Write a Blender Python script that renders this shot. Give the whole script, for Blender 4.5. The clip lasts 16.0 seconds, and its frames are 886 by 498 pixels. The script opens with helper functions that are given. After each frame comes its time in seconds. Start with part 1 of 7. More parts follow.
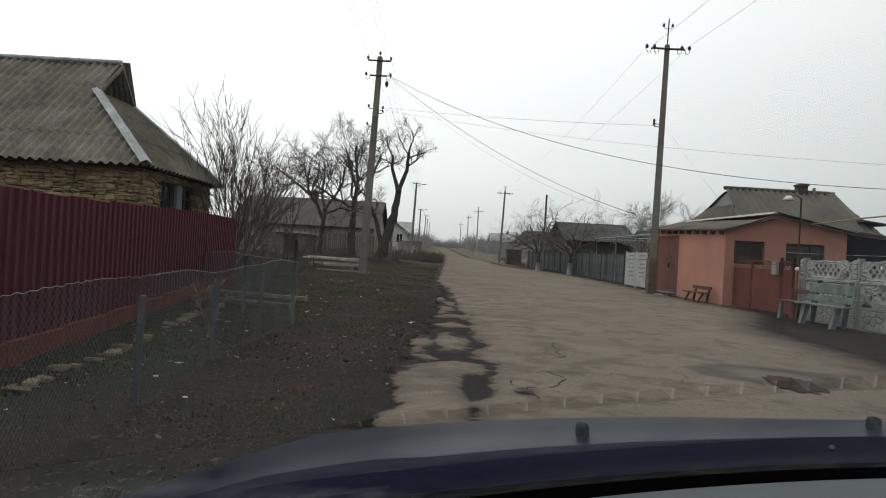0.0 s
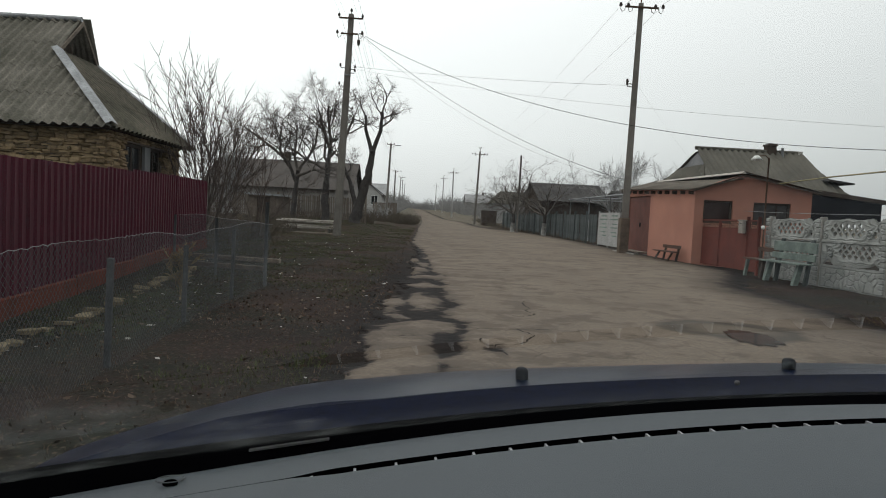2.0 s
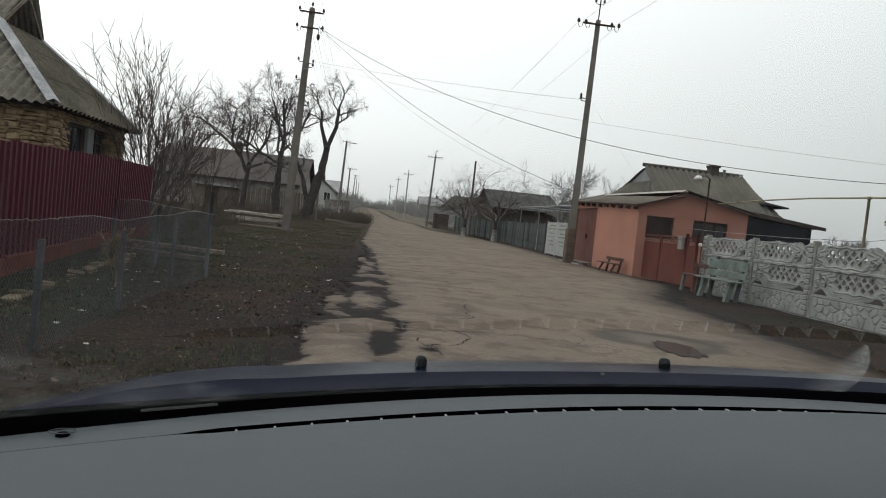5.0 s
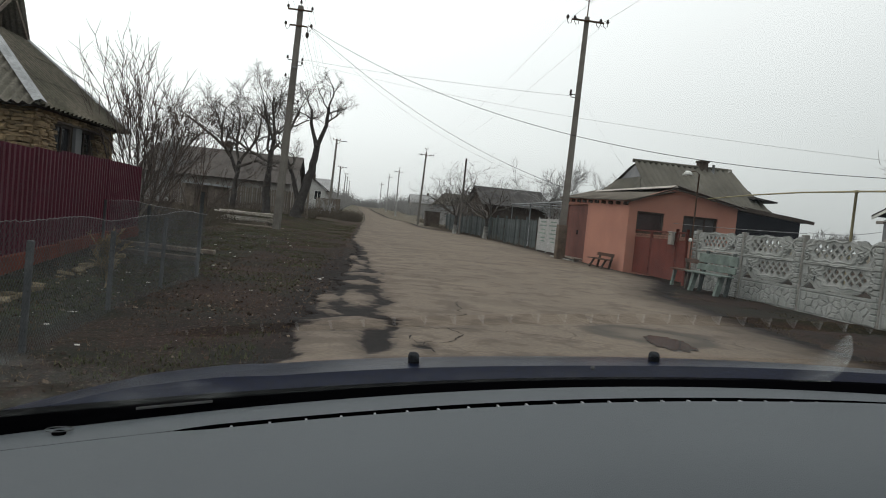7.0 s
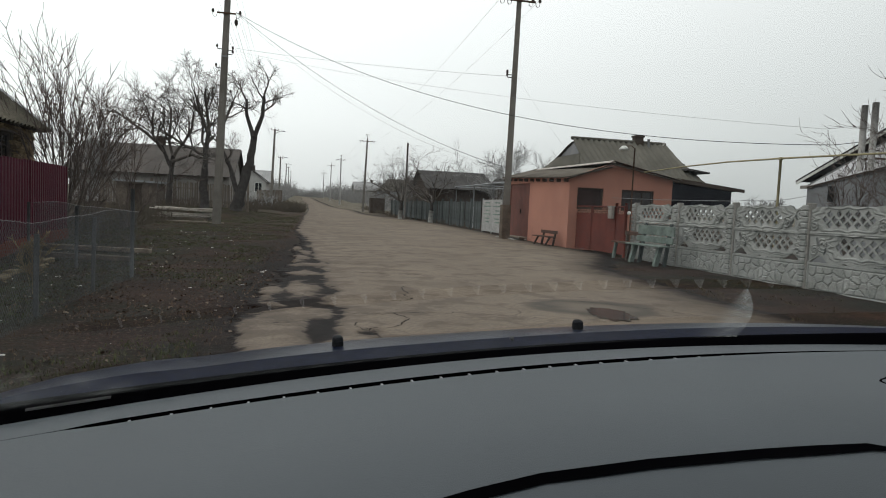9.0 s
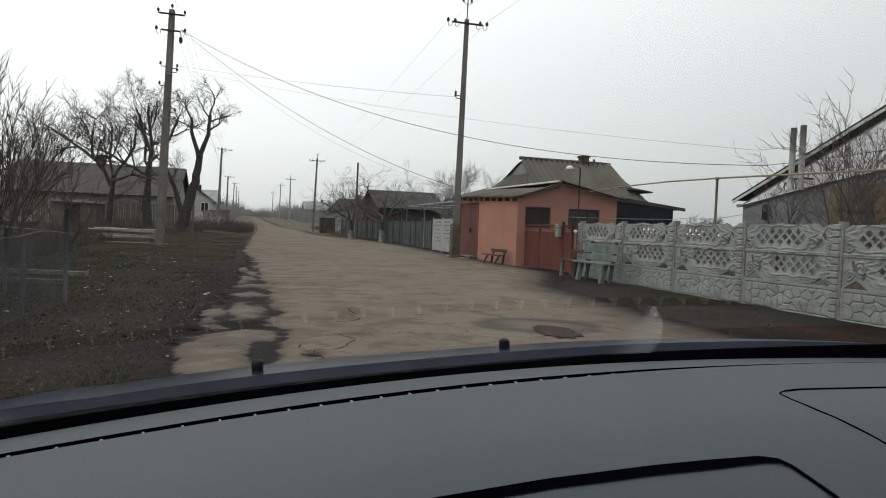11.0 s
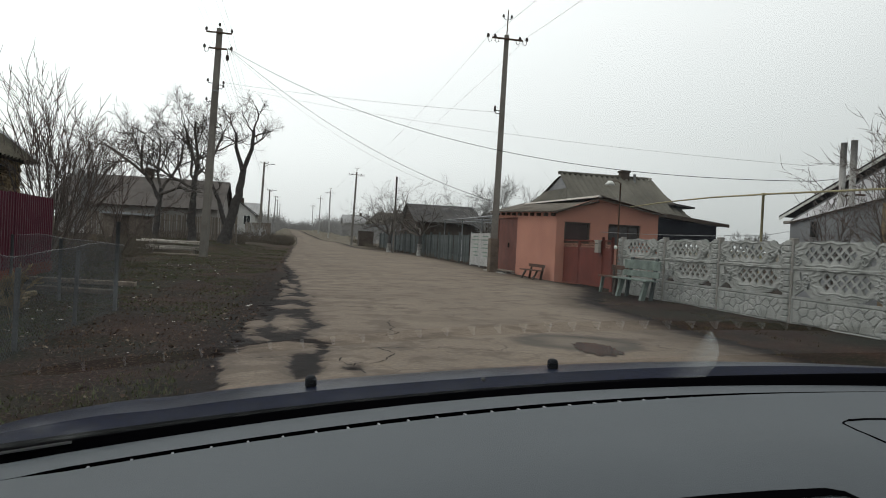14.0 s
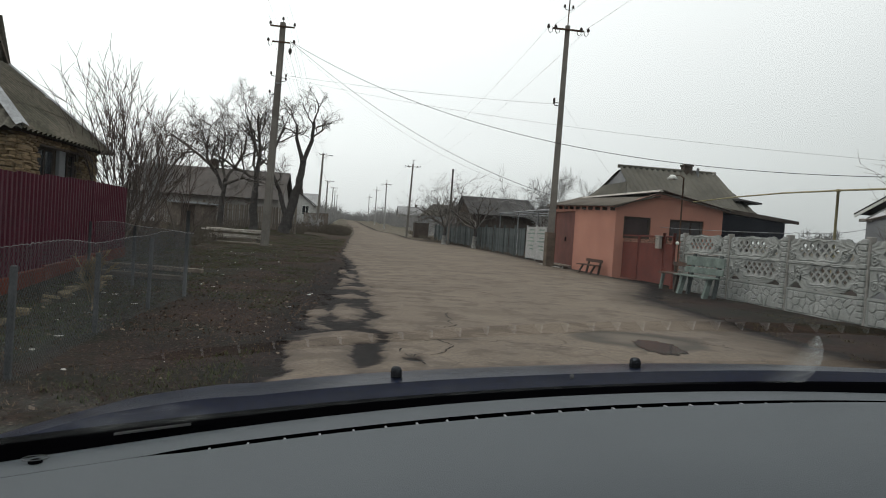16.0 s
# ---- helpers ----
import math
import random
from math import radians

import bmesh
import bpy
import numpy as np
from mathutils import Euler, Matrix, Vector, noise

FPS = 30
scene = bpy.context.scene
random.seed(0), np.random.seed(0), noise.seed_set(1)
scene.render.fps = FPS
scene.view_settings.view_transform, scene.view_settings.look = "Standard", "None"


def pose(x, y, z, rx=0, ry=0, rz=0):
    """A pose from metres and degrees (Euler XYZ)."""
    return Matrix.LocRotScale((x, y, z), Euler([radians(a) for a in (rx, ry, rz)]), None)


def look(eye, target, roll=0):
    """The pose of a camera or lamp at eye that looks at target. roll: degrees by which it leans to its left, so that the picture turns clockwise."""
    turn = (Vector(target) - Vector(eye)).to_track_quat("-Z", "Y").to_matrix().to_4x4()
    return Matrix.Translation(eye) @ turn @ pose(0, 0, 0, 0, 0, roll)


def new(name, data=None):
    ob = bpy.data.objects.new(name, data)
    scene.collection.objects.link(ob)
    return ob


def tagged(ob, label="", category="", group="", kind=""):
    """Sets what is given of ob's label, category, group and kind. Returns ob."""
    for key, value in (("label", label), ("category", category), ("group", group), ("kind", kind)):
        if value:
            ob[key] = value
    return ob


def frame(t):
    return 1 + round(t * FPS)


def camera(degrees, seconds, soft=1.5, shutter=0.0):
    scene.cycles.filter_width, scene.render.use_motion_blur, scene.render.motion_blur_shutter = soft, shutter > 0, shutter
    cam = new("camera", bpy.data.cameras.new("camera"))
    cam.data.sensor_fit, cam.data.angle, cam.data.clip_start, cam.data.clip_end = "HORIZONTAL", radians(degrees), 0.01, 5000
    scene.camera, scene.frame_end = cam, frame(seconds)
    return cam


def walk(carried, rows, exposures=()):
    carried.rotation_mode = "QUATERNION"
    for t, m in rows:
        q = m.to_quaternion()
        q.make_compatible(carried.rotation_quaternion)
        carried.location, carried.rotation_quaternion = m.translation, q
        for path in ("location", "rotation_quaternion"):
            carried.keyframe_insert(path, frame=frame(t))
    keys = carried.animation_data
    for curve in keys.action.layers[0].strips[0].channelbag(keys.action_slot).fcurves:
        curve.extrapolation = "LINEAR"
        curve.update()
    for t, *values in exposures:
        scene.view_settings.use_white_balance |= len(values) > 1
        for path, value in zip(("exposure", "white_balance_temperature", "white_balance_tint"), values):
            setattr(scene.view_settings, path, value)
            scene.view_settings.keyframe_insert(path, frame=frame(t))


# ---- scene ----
cam = camera(69.0, 16.0, soft=1.0)
PATH = [
    (0, (-0.12, -0.118, 1.089), (-0.117, 1.882, 1.099), 3.2),
    (0.5, (-0.122, -0.115, 1.086), (-0.147, 1.884, 1.065), 2.0),
    (1, (-0.125, -0.12, 1.083), (-0.12, 1.878, 0.986), 2.1),
    (1.5, (-0.1, -0.164, 1.078), (-0.072, 1.833, 0.977), 2.1),
    (2, (-0.071, -0.181, 1.084), (0.013, 1.815, 0.979), 2.8),
    (2.5, (-0.034, -0.272, 1.069), (0.14, 1.717, 0.963), 5.3),
    (3, (0.001, -0.291, 1.065), (0.226, 1.694, 0.975), 5.1),
    (3.5, (-0.015, -0.291, 1.065), (0.167, 1.698, 0.961), 5.5),
    (4, (-0.006, -0.283, 1.066), (0.218, 1.703, 0.973), 6.2),
    (4.2, (-0.004, -0.278, 1.07), (0.22, 1.708, 0.986), 6.4),
    (6.3, (0.009, -0.279, 1.088), (0.262, 1.703, 0.995), 5.3),
    (6.5, (-0.004, -0.289, 1.084), (0.251, 1.693, 0.992), 5.4),
    (7, (0.002, -0.289, 1.083), (0.262, 1.692, 0.991), 5.5),
    (7.5, (0.001, -0.286, 1.078), (0.265, 1.695, 0.986), 5.6),
    (8, (-0.001, -0.286, 1.073), (0.255, 1.694, 0.966), 6.1),
    (8.5, (0.008, -0.282, 1.077), (0.303, 1.693, 0.974), 5.2),
    (9, (0.058, -0.292, 1.074), (0.48, 1.658, 0.947), 2.6),
    (9.2, (0.094, -0.304, 1.083), (0.594, 1.63, 0.985), 1.6),
    (11.3, (0.113, -0.301, 1.078), (0.678, 1.616, 1.017), 2.3),
    (11.5, (0.104, -0.301, 1.08), (0.657, 1.619, 1.003), 2.7),
    (12, (0.097, -0.297, 1.081), (0.639, 1.627, 1.017), 3.0),
    (12.5, (0.095, -0.3, 1.081), (0.624, 1.628, 1.022), 2.7),
    (13, (0.089, -0.302, 1.085), (0.588, 1.634, 1.04), 2.9),
    (13.5, (0.084, -0.31, 1.089), (0.563, 1.631, 1.067), 2.6),
    (14, (0.083, -0.308, 1.089), (0.535, 1.64, 1.066), 2.8),
    (14.5, (0.082, -0.309, 1.089), (0.534, 1.64, 1.063), 3.0),
    (15, (0.075, -0.307, 1.094), (0.517, 1.643, 1.08), 3.8),
    (15.5, (0.057, -0.307, 1.093), (0.448, 1.655, 1.065), 4.2),
    (16, (0.021, -0.303, 1.091), (0.31, 1.675, 1.035), 3.7),
]
EXPOSURE = [(0.0, -0.06), (0.5, -0.08), (1.0, -0.13), (1.5, -0.14), (2.0, -0.09), (2.6, -0.02), (3.5, 0.0), (16.0, 0.0)]
walk(cam, [(t, look(eye, target, roll)) for t, eye, target, roll in PATH], EXPOSURE)

# ---- light: flat overcast sky with a faint wide sun behind the cloud ----
SUN_UP, SUN_TURN = radians(32), radians(-60)
world = bpy.data.worlds.new("sky")
scene.world = world
world.use_nodes = True
wn, wl = world.node_tree.nodes, world.node_tree.links
bg = wn["Background"]
sky = wn.new("ShaderNodeTexSky")
sky.sky_type, sky.sun_disc = "NISHITA", False
sky.sun_elevation, sky.sun_rotation = SUN_UP, SUN_TURN
sky.air_density, sky.dust_density = 1.0, 4.0
wtc = wn.new("ShaderNodeTexCoord")
wsep = wn.new("ShaderNodeSeparateXYZ")
wl.new(wtc.outputs["Generated"], wsep.inputs[0])
wdot = wn.new("ShaderNodeVectorMath")
wdot.operation = "DOT_PRODUCT"
wdot.inputs[1].default_value = (-0.55, 0.35, 0.76)
wl.new(wtc.outputs["Generated"], wdot.inputs[0])
wramp = wn.new("ShaderNodeValToRGB")
wramp.color_ramp.elements[0].position, wramp.color_ramp.elements[0].color = 0.0, (8.1, 8.35, 8.3, 1)
wramp.color_ramp.elements[1].position, wramp.color_ramp.elements[1].color = 0.95, (15.0, 15.2, 15.2, 1)
wl.new(wdot.outputs["Value"], wramp.inputs[0])
wlow = wn.new("ShaderNodeValToRGB")
wlow.color_ramp.elements[0].position, wlow.color_ramp.elements[0].color = 0.0, (0.68, 0.69, 0.695, 1)
wlow.color_ramp.elements[1].position, wlow.color_ramp.elements[1].color = 0.32, (1, 1, 1, 1)
whaze = wlow.color_ramp.elements.new(0.12)
whaze.color = (0.88, 0.885, 0.885, 1)
wl.new(wsep.outputs["Z"], wlow.inputs[0])
wmul = wn.new("ShaderNodeMix")
wmul.data_type, wmul.blend_type = "RGBA", "MULTIPLY"
wmul.inputs[0].default_value = 1.0
wl.new(wramp.outputs[0], wmul.inputs[6])
wl.new(wlow.outputs[0], wmul.inputs[7])
wmix = wn.new("ShaderNodeMix")
wmix.data_type = "RGBA"
wmix.inputs[0].default_value = 0.93
wl.new(sky.outputs[0], wmix.inputs[6])
wl.new(wmul.outputs[2], wmix.inputs[7])
wl.new(wmix.outputs[2], bg.inputs[0])
bg.inputs[1].default_value = 0.108
sun_data = bpy.data.lights.new("sun", "SUN")
sun_data.energy, sun_data.angle, sun_data.color = 0.5, radians(30), (1.0, 0.96, 0.9)
sun = new("sun", sun_data)
sun.matrix_world = look((-20, 12, 30), (0, 15, 0))

# ---- small tools ----
RNG = random.Random(7)


def mat(name, base, rough=0.8, metal=0.0, vary=0.25, grain=40.0, blotch=1.5, bump=0.3, second=None, spec=0.06, rand=0.0, coat=0.0):
    """A surface with fine grain and broad blotches of a second tone, and relief."""
    m = bpy.data.materials.new(name)
    m.use_nodes = True
    n, l = m.node_tree.nodes, m.node_tree.links
    b = n["Principled BSDF"]
    b.inputs["Roughness"].default_value, b.inputs["Metallic"].default_value = rough, metal
    b.inputs["Specular IOR Level"].default_value = spec
    b.inputs["Coat Weight"].default_value = coat
    tc = n.new("ShaderNodeTexCoord")
    fine, broad = n.new("ShaderNodeTexNoise"), n.new("ShaderNodeTexNoise")
    fine.inputs["Scale"].default_value, broad.inputs["Scale"].default_value = grain, blotch
    fine.inputs["Detail"].default_value, broad.inputs["Detail"].default_value = 6, 5
    broad.inputs["Roughness"].default_value = 0.65
    for t in (fine, broad):
        l.new(tc.outputs["Object"], t.inputs["Vector"])
    second = second or tuple(c * 0.6 for c in base)
    ramp = n.new("ShaderNodeValToRGB")
    ramp.color_ramp.elements[0].position, ramp.color_ramp.elements[1].position = 0.36, 0.66
    ramp.color_ramp.elements[0].color, ramp.color_ramp.elements[1].color = (*second, 1), (*base, 1)
    l.new(broad.outputs["Fac"], ramp.inputs[0])
    hsv = n.new("ShaderNodeHueSaturation")
    l.new(ramp.outputs[0], hsv.inputs["Color"])
    mr = n.new("ShaderNodeMapRange")
    mr.inputs["From Min"].default_value, mr.inputs["From Max"].default_value = 0.25, 0.75
    mr.inputs["To Min"].default_value, mr.inputs["To Max"].default_value = 1 - vary, 1 + vary
    l.new(fine.outputs["Fac"], mr.inputs["Value"])
    last = mr.outputs[0]
    if rand:
        info = n.new("ShaderNodeObjectInfo")
        r2, mul = n.new("ShaderNodeMapRange"), n.new("ShaderNodeMath")
        r2.inputs["To Min"].default_value, r2.inputs["To Max"].default_value = 1 - rand, 1 + rand
        mul.operation = "MULTIPLY"
        l.new(info.outputs["Random"], r2.inputs["Value"])
        l.new(r2.outputs[0], mul.inputs[0])
        l.new(last, mul.inputs[1])
        last = mul.outputs[0]
    l.new(last, hsv.inputs["Value"])
    l.new(hsv.outputs[0], b.inputs["Base Color"])
    if bump:
        bp = n.new("ShaderNodeBump")
        bp.inputs["Strength"].default_value, bp.inputs["Distance"].default_value = bump, 0.01
        l.new(fine.outputs["Fac"], bp.inputs["Height"])
        l.new(bp.outputs[0], b.inputs["Normal"])
    return m


CONCRETE = mat("concrete", (0.27, 0.26, 0.24), 0.9, grain=60, blotch=2.0, second=(0.18, 0.17, 0.155))
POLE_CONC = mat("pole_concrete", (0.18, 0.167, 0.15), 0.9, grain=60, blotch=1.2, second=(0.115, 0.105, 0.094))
# haze put into the colour: paler concrete and slate for distant poles and cottages
POLE_HAZED = mat("pale_pole_concrete", (0.33, 0.325, 0.315), 0.9, grain=40, blotch=1.2, second=(0.25, 0.245, 0.24))
SLATE_HAZED = mat("pale_grey_roof_slate", (0.3, 0.3, 0.3), 0.92, grain=20, blotch=0.8, second=(0.23, 0.23, 0.23))
FENCE_WHITE = mat("whitewashed_concrete", (0.3, 0.307, 0.292), 0.88, grain=45, blotch=1.8, second=(0.19, 0.197, 0.186), vary=0.24, bump=0.5)
SALMON = mat("salmon_stucco", (0.385, 0.188, 0.14), 0.9, grain=90, blotch=0.9, second=(0.32, 0.157, 0.118), vary=0.14)
MAROON = mat("maroon_sheet_metal", (0.08, 0.0095, 0.0225), 0.55, grain=30, blotch=1.0, second=(0.056, 0.008, 0.0165), vary=0.12, bump=0.05, spec=0.15)
FOOTING = mat("red_oxide_footing", (0.13, 0.034, 0.02), 0.85, grain=50, blotch=3, second=(0.08, 0.026, 0.018))
GATE = mat("red_brown_gate_paint", (0.125, 0.037, 0.028), 0.6, grain=40, blotch=2, second=(0.095, 0.03, 0.023), vary=0.15)
DOOR = mat("brown_red_door_paint", (0.15, 0.066, 0.054), 0.65, grain=40, blotch=2, second=(0.115, 0.052, 0.043), vary=0.15)
LIME = mat("yellow_limestone", (0.28, 0.202, 0.118), 0.95, grain=35, blotch=5, second=(0.17, 0.128, 0.08), vary=0.3, rand=0.45, bump=0.6)
MORTAR = mat("dark_mortar", (0.1, 0.08, 0.06), 0.95, grain=50, blotch=3)
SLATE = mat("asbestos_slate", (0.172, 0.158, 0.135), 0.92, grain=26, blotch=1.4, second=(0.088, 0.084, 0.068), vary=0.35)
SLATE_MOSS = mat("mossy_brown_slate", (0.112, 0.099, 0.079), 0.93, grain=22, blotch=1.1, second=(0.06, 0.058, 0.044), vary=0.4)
SLATE_DARK = mat("dark_roof_slate", (0.068, 0.064, 0.062), 0.92, grain=20, blotch=0.8, second=(0.04, 0.038, 0.037))
SLATE_GREEN = mat("mossy_roof_slate", (0.118, 0.111, 0.094), 0.92, grain=20, blotch=0.8, second=(0.075, 0.071, 0.06))
TIN = mat("galvanised_tin", (0.32, 0.33, 0.34), 0.55, metal=0.3, grain=20, blotch=2)
TIN_PALE = mat("weathered_pale_tin", (0.42, 0.4, 0.37), 0.7, grain=20, blotch=3, second=(0.3, 0.27, 0.24))
WOOD_GREY = mat("weathered_wood", (0.2, 0.17, 0.14), 0.9, grain=25, blotch=4, second=(0.12, 0.1, 0.085), rand=0.2)
WOOD_DARK = mat("dark_old_wood", (0.075, 0.06, 0.05), 0.9, grain=25, blotch=3)
WOOD_PALE = mat("pale_sawn_plank", (0.56, 0.52, 0.47), 0.85, grain=30, blotch=4, second=(0.34, 0.31, 0.27), rand=0.25)
GREEN_OLD = mat("old_green_paint", (0.082, 0.092, 0.09), 0.8, grain=30, blotch=3, second=(0.05, 0.057, 0.057), rand=0.3)
PALE_SLATE = mat("worn_brown_grey_slate", (0.15, 0.132, 0.112), 0.92, grain=26, blotch=1.5, second=(0.1, 0.088, 0.075), vary=0.25)
SLATE_BROWN = mat("brown_roof_slate", (0.088, 0.078, 0.072), 0.92, grain=20, blotch=0.8, second=(0.064, 0.057, 0.053))
WALL_OLD = mat("grimy_grey_plaster", (0.31, 0.295, 0.28), 0.92, grain=30, blotch=1.0, second=(0.2, 0.188, 0.176))
BENCH_BROWN = mat("worn_brown_bench_paint", (0.1, 0.06, 0.045), 0.8, grain=30, blotch=4, second=(0.06, 0.04, 0.032))
BENCH_GREEN = mat("pale_green_paint", (0.165, 0.2, 0.18), 0.75, grain=40, blotch=4, second=(0.09, 0.11, 0.1))
WHITE = mat("white_paint", (0.68, 0.69, 0.66), 0.7, grain=40, blotch=3, second=(0.52, 0.53, 0.5), vary=0.12)
INK = mat("grey_green_lettering", (0.2, 0.26, 0.22), 0.8)
WALL_GREY = mat("grey_render", (0.2, 0.203, 0.208), 0.9, grain=60, blotch=1.2, second=(0.15, 0.153, 0.158), vary=0.12)
WALL_DULL = mat("dull_plaster", (0.3, 0.28, 0.25), 0.9, grain=40, blotch=1.2, second=(0.2, 0.185, 0.165))
WALL_OCHRE = mat("ochre_render", (0.22, 0.165, 0.105), 0.9, grain=50, blotch=2)
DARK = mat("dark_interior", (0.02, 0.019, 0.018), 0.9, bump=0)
# dark red-brown and lighter grey panes of the garage windows
BROWN_PANE = mat("dark_red_brown_shutter", (0.042, 0.024, 0.021), 0.6, grain=20, blotch=3, spec=0.2)
GREY_PANE = mat("dusty_window_glass", (0.055, 0.048, 0.047), 0.35, grain=12, blotch=4, second=(0.03, 0.027, 0.027), spec=0.4, bump=0)
PANE = mat("window_glass", (0.02, 0.022, 0.025), 0.12, spec=0.5, bump=0, vary=0.05)
YELLOW = mat("yellow_gas_pipe", (0.3, 0.265, 0.15), 0.6, grain=40, blotch=3, second=(0.22, 0.195, 0.12))
STEEL = mat("grey_wire_steel", (0.1, 0.106, 0.11), 0.7, metal=0.1, bump=0)
RUST = mat("rusty_steel", (0.11, 0.07, 0.05), 0.8, metal=0.2, grain=50)
CABLE = mat("black_cable", (0.05, 0.05, 0.05), 0.7, bump=0)
WIRE = mat("thin_aluminium_wire", (0.3, 0.3, 0.3), 0.6, bump=0)
PORCELAIN = mat("brown_insulator", (0.05, 0.04, 0.035), 0.4, bump=0)
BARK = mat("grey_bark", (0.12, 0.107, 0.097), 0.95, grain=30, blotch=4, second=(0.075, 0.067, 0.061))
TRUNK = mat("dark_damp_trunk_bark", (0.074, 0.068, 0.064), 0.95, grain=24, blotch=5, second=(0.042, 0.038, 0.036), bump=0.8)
# bark paled for haze, on the yard trees and far thickets
BARK_HAZED = mat("pale_grey_bark", (0.28, 0.275, 0.268), 0.95, grain=20, blotch=3)
TWIG_RED = mat("reddish_twigs", (0.12, 0.096, 0.085), 0.95, grain=20, blotch=3)
WHITEWASH = mat("whitewashed_bark", (0.33, 0.33, 0.31), 0.9, grain=30, blotch=6, second=(0.16, 0.155, 0.145))
BRUSH = mat("dry_brush", (0.1, 0.083, 0.068), 0.95, grain=10, blotch=0.6, second=(0.075, 0.065, 0.05))
STONE = mat("field_stone", (0.24, 0.195, 0.125), 0.95, grain=30, blotch=6, second=(0.14, 0.118, 0.08), rand=0.3, bump=0.6)
LITTER = mat("white_litter", (0.62, 0.6, 0.56), 0.8, rand=0.3)


def link(name, verts, faces, material, parent=None, label="", smooth=False):
    me = bpy.data.meshes.new(name)
    me.from_pydata([tuple(v) for v in verts], [], faces)
    me.materials.append(material)
    if smooth:
        me.shade_smooth()
    ob = new(name, me)
    if parent:
        ob.parent = parent
    return tagged(ob, label)


def part(name, bm, material, parent=None, label="", smooth=False):
    me = bpy.data.meshes.new(name)
    bm.normal_update()
    bm.to_mesh(me)
    bm.free()
    me.materials.append(material)
    if smooth:
        me.shade_smooth()
    ob = new(name, me)
    if parent:
        ob.parent = parent
    return tagged(ob, label)


def thing(name, at, label, category, group="", kind="", turn=0.0):
    ob = new(name)
    ob.empty_display_size = 0.1
    ob.matrix_world = pose(*at, 0, 0, turn)
    return tagged(ob, label, category, group, kind)


def box(lo, hi, bevel=0.0, m=None, bm=None):
    """A box between two corners, with chamfered edges."""
    bm = bm or bmesh.new()
    size, mid = [b - a for a, b in zip(lo, hi)], [(a + b) / 2 for a, b in zip(lo, hi)]
    mm = (m or Matrix()) @ Matrix.LocRotScale(mid, None, size)
    made = bmesh.ops.create_cube(bm, size=1, matrix=mm)["verts"]
    if bevel:
        edges = list({e for v in made for e in v.link_edges})
        bmesh.ops.bevel(bm, geom=edges, offset=bevel, segments=1, affect="EDGES")
    return bm


class Tubes:
    """Collects tapered tubes along lines into one mesh."""

    def __init__(self):
        self.v, self.f = [], []

    def add(self, pts, radii, sides=6, cap=True):
        pts = [Vector(p) for p in pts]
        start, up = len(self.v), Vector((0.31, 0.17, 0.93))
        for i, p in enumerate(pts):
            d = (pts[min(i + 1, len(pts) - 1)] - pts[max(i - 1, 0)]).normalized()
            a = d.cross(up if abs(d.dot(up)) < 0.95 else Vector((1, 0, 0))).normalized()
            b = d.cross(a)
            r = radii[i] if isinstance(radii, (list, tuple)) else radii
            for k in range(sides):
                w = 2 * math.pi * k / sides
                self.v.append(p + a * (r * math.cos(w)) + b * (r * math.sin(w)))
        for i in range(len(pts) - 1):
            for k in range(sides):
                j, kk = start + i * sides, (k + 1) % sides
                self.f.append((j + k, j + kk, j + sides + kk, j + sides + k))
        if cap:
            self.f.append(tuple(start + k for k in range(sides)))
            self.f.append(tuple(start + (len(pts) - 1) * sides + k for k in reversed(range(sides))))
        return self

    def done(self, name, material, parent=None, label="", smooth=True):
        return link(name, self.v, self.f, material, parent, label, smooth)


def rod(name, a, b, r, material, parent=None, label="", sides=10, r2=None):
    return Tubes().add([a, b], [r, r if r2 is None else r2], sides).done(name, material, parent, label)


def smoothstep(a, b, x):
    t = min(1.0, max(0.0, (x - a) / (b - a)))
    return t * t * (3 - 2 * t)


def ground_z(x, y):
    """The lie of the land: a slow rise along the street, a bank under the trees, a dip by the sheet fence."""
    z = 0.0012 * max(0.0, min(y, 220) - 25) + 0.0155 * max(0.0, min(y, 240) - 72)
    z += 0.0026 * max(0.0, min(y, 120) - 25) * (smoothstep(-1.0, -3.0, x) + smoothstep(6.2, 7.4, x))
    z += 0.45 * smoothstep(30, 37, y) * smoothstep(-1.8, -4.2, x) * (1 - 0.85 * smoothstep(39, 52, y) * smoothstep(-7.5, -5, x))
    z -= 0.17 * smoothstep(14, 5, y) * smoothstep(-2.3, -3.6, x)
    return z


def bend(y):
    """The street swings a little to the left far off."""
    return -1.2 * smoothstep(95, 165, y) - 3.0 * smoothstep(160, 300, y)


def road_left(y):
    return -0.42 + 0.4 * smoothstep(6, 40, y) + 0.5 * smoothstep(40, 80, y) + bend(y)


def road_right(y):
    near = 3.3 + 1.65 * smoothstep(0, 5, y) + 0.35 * smoothstep(7, 10, y) + 2.0 * smoothstep(10.5, 16, y) + 0.3 * smoothstep(14, 17, y) + 0.4 * smoothstep(15, 34, y)
    return near - 2.2 * smoothstep(36, 66, y) - 2.3 * smoothstep(78, 103, y) + bend(y)


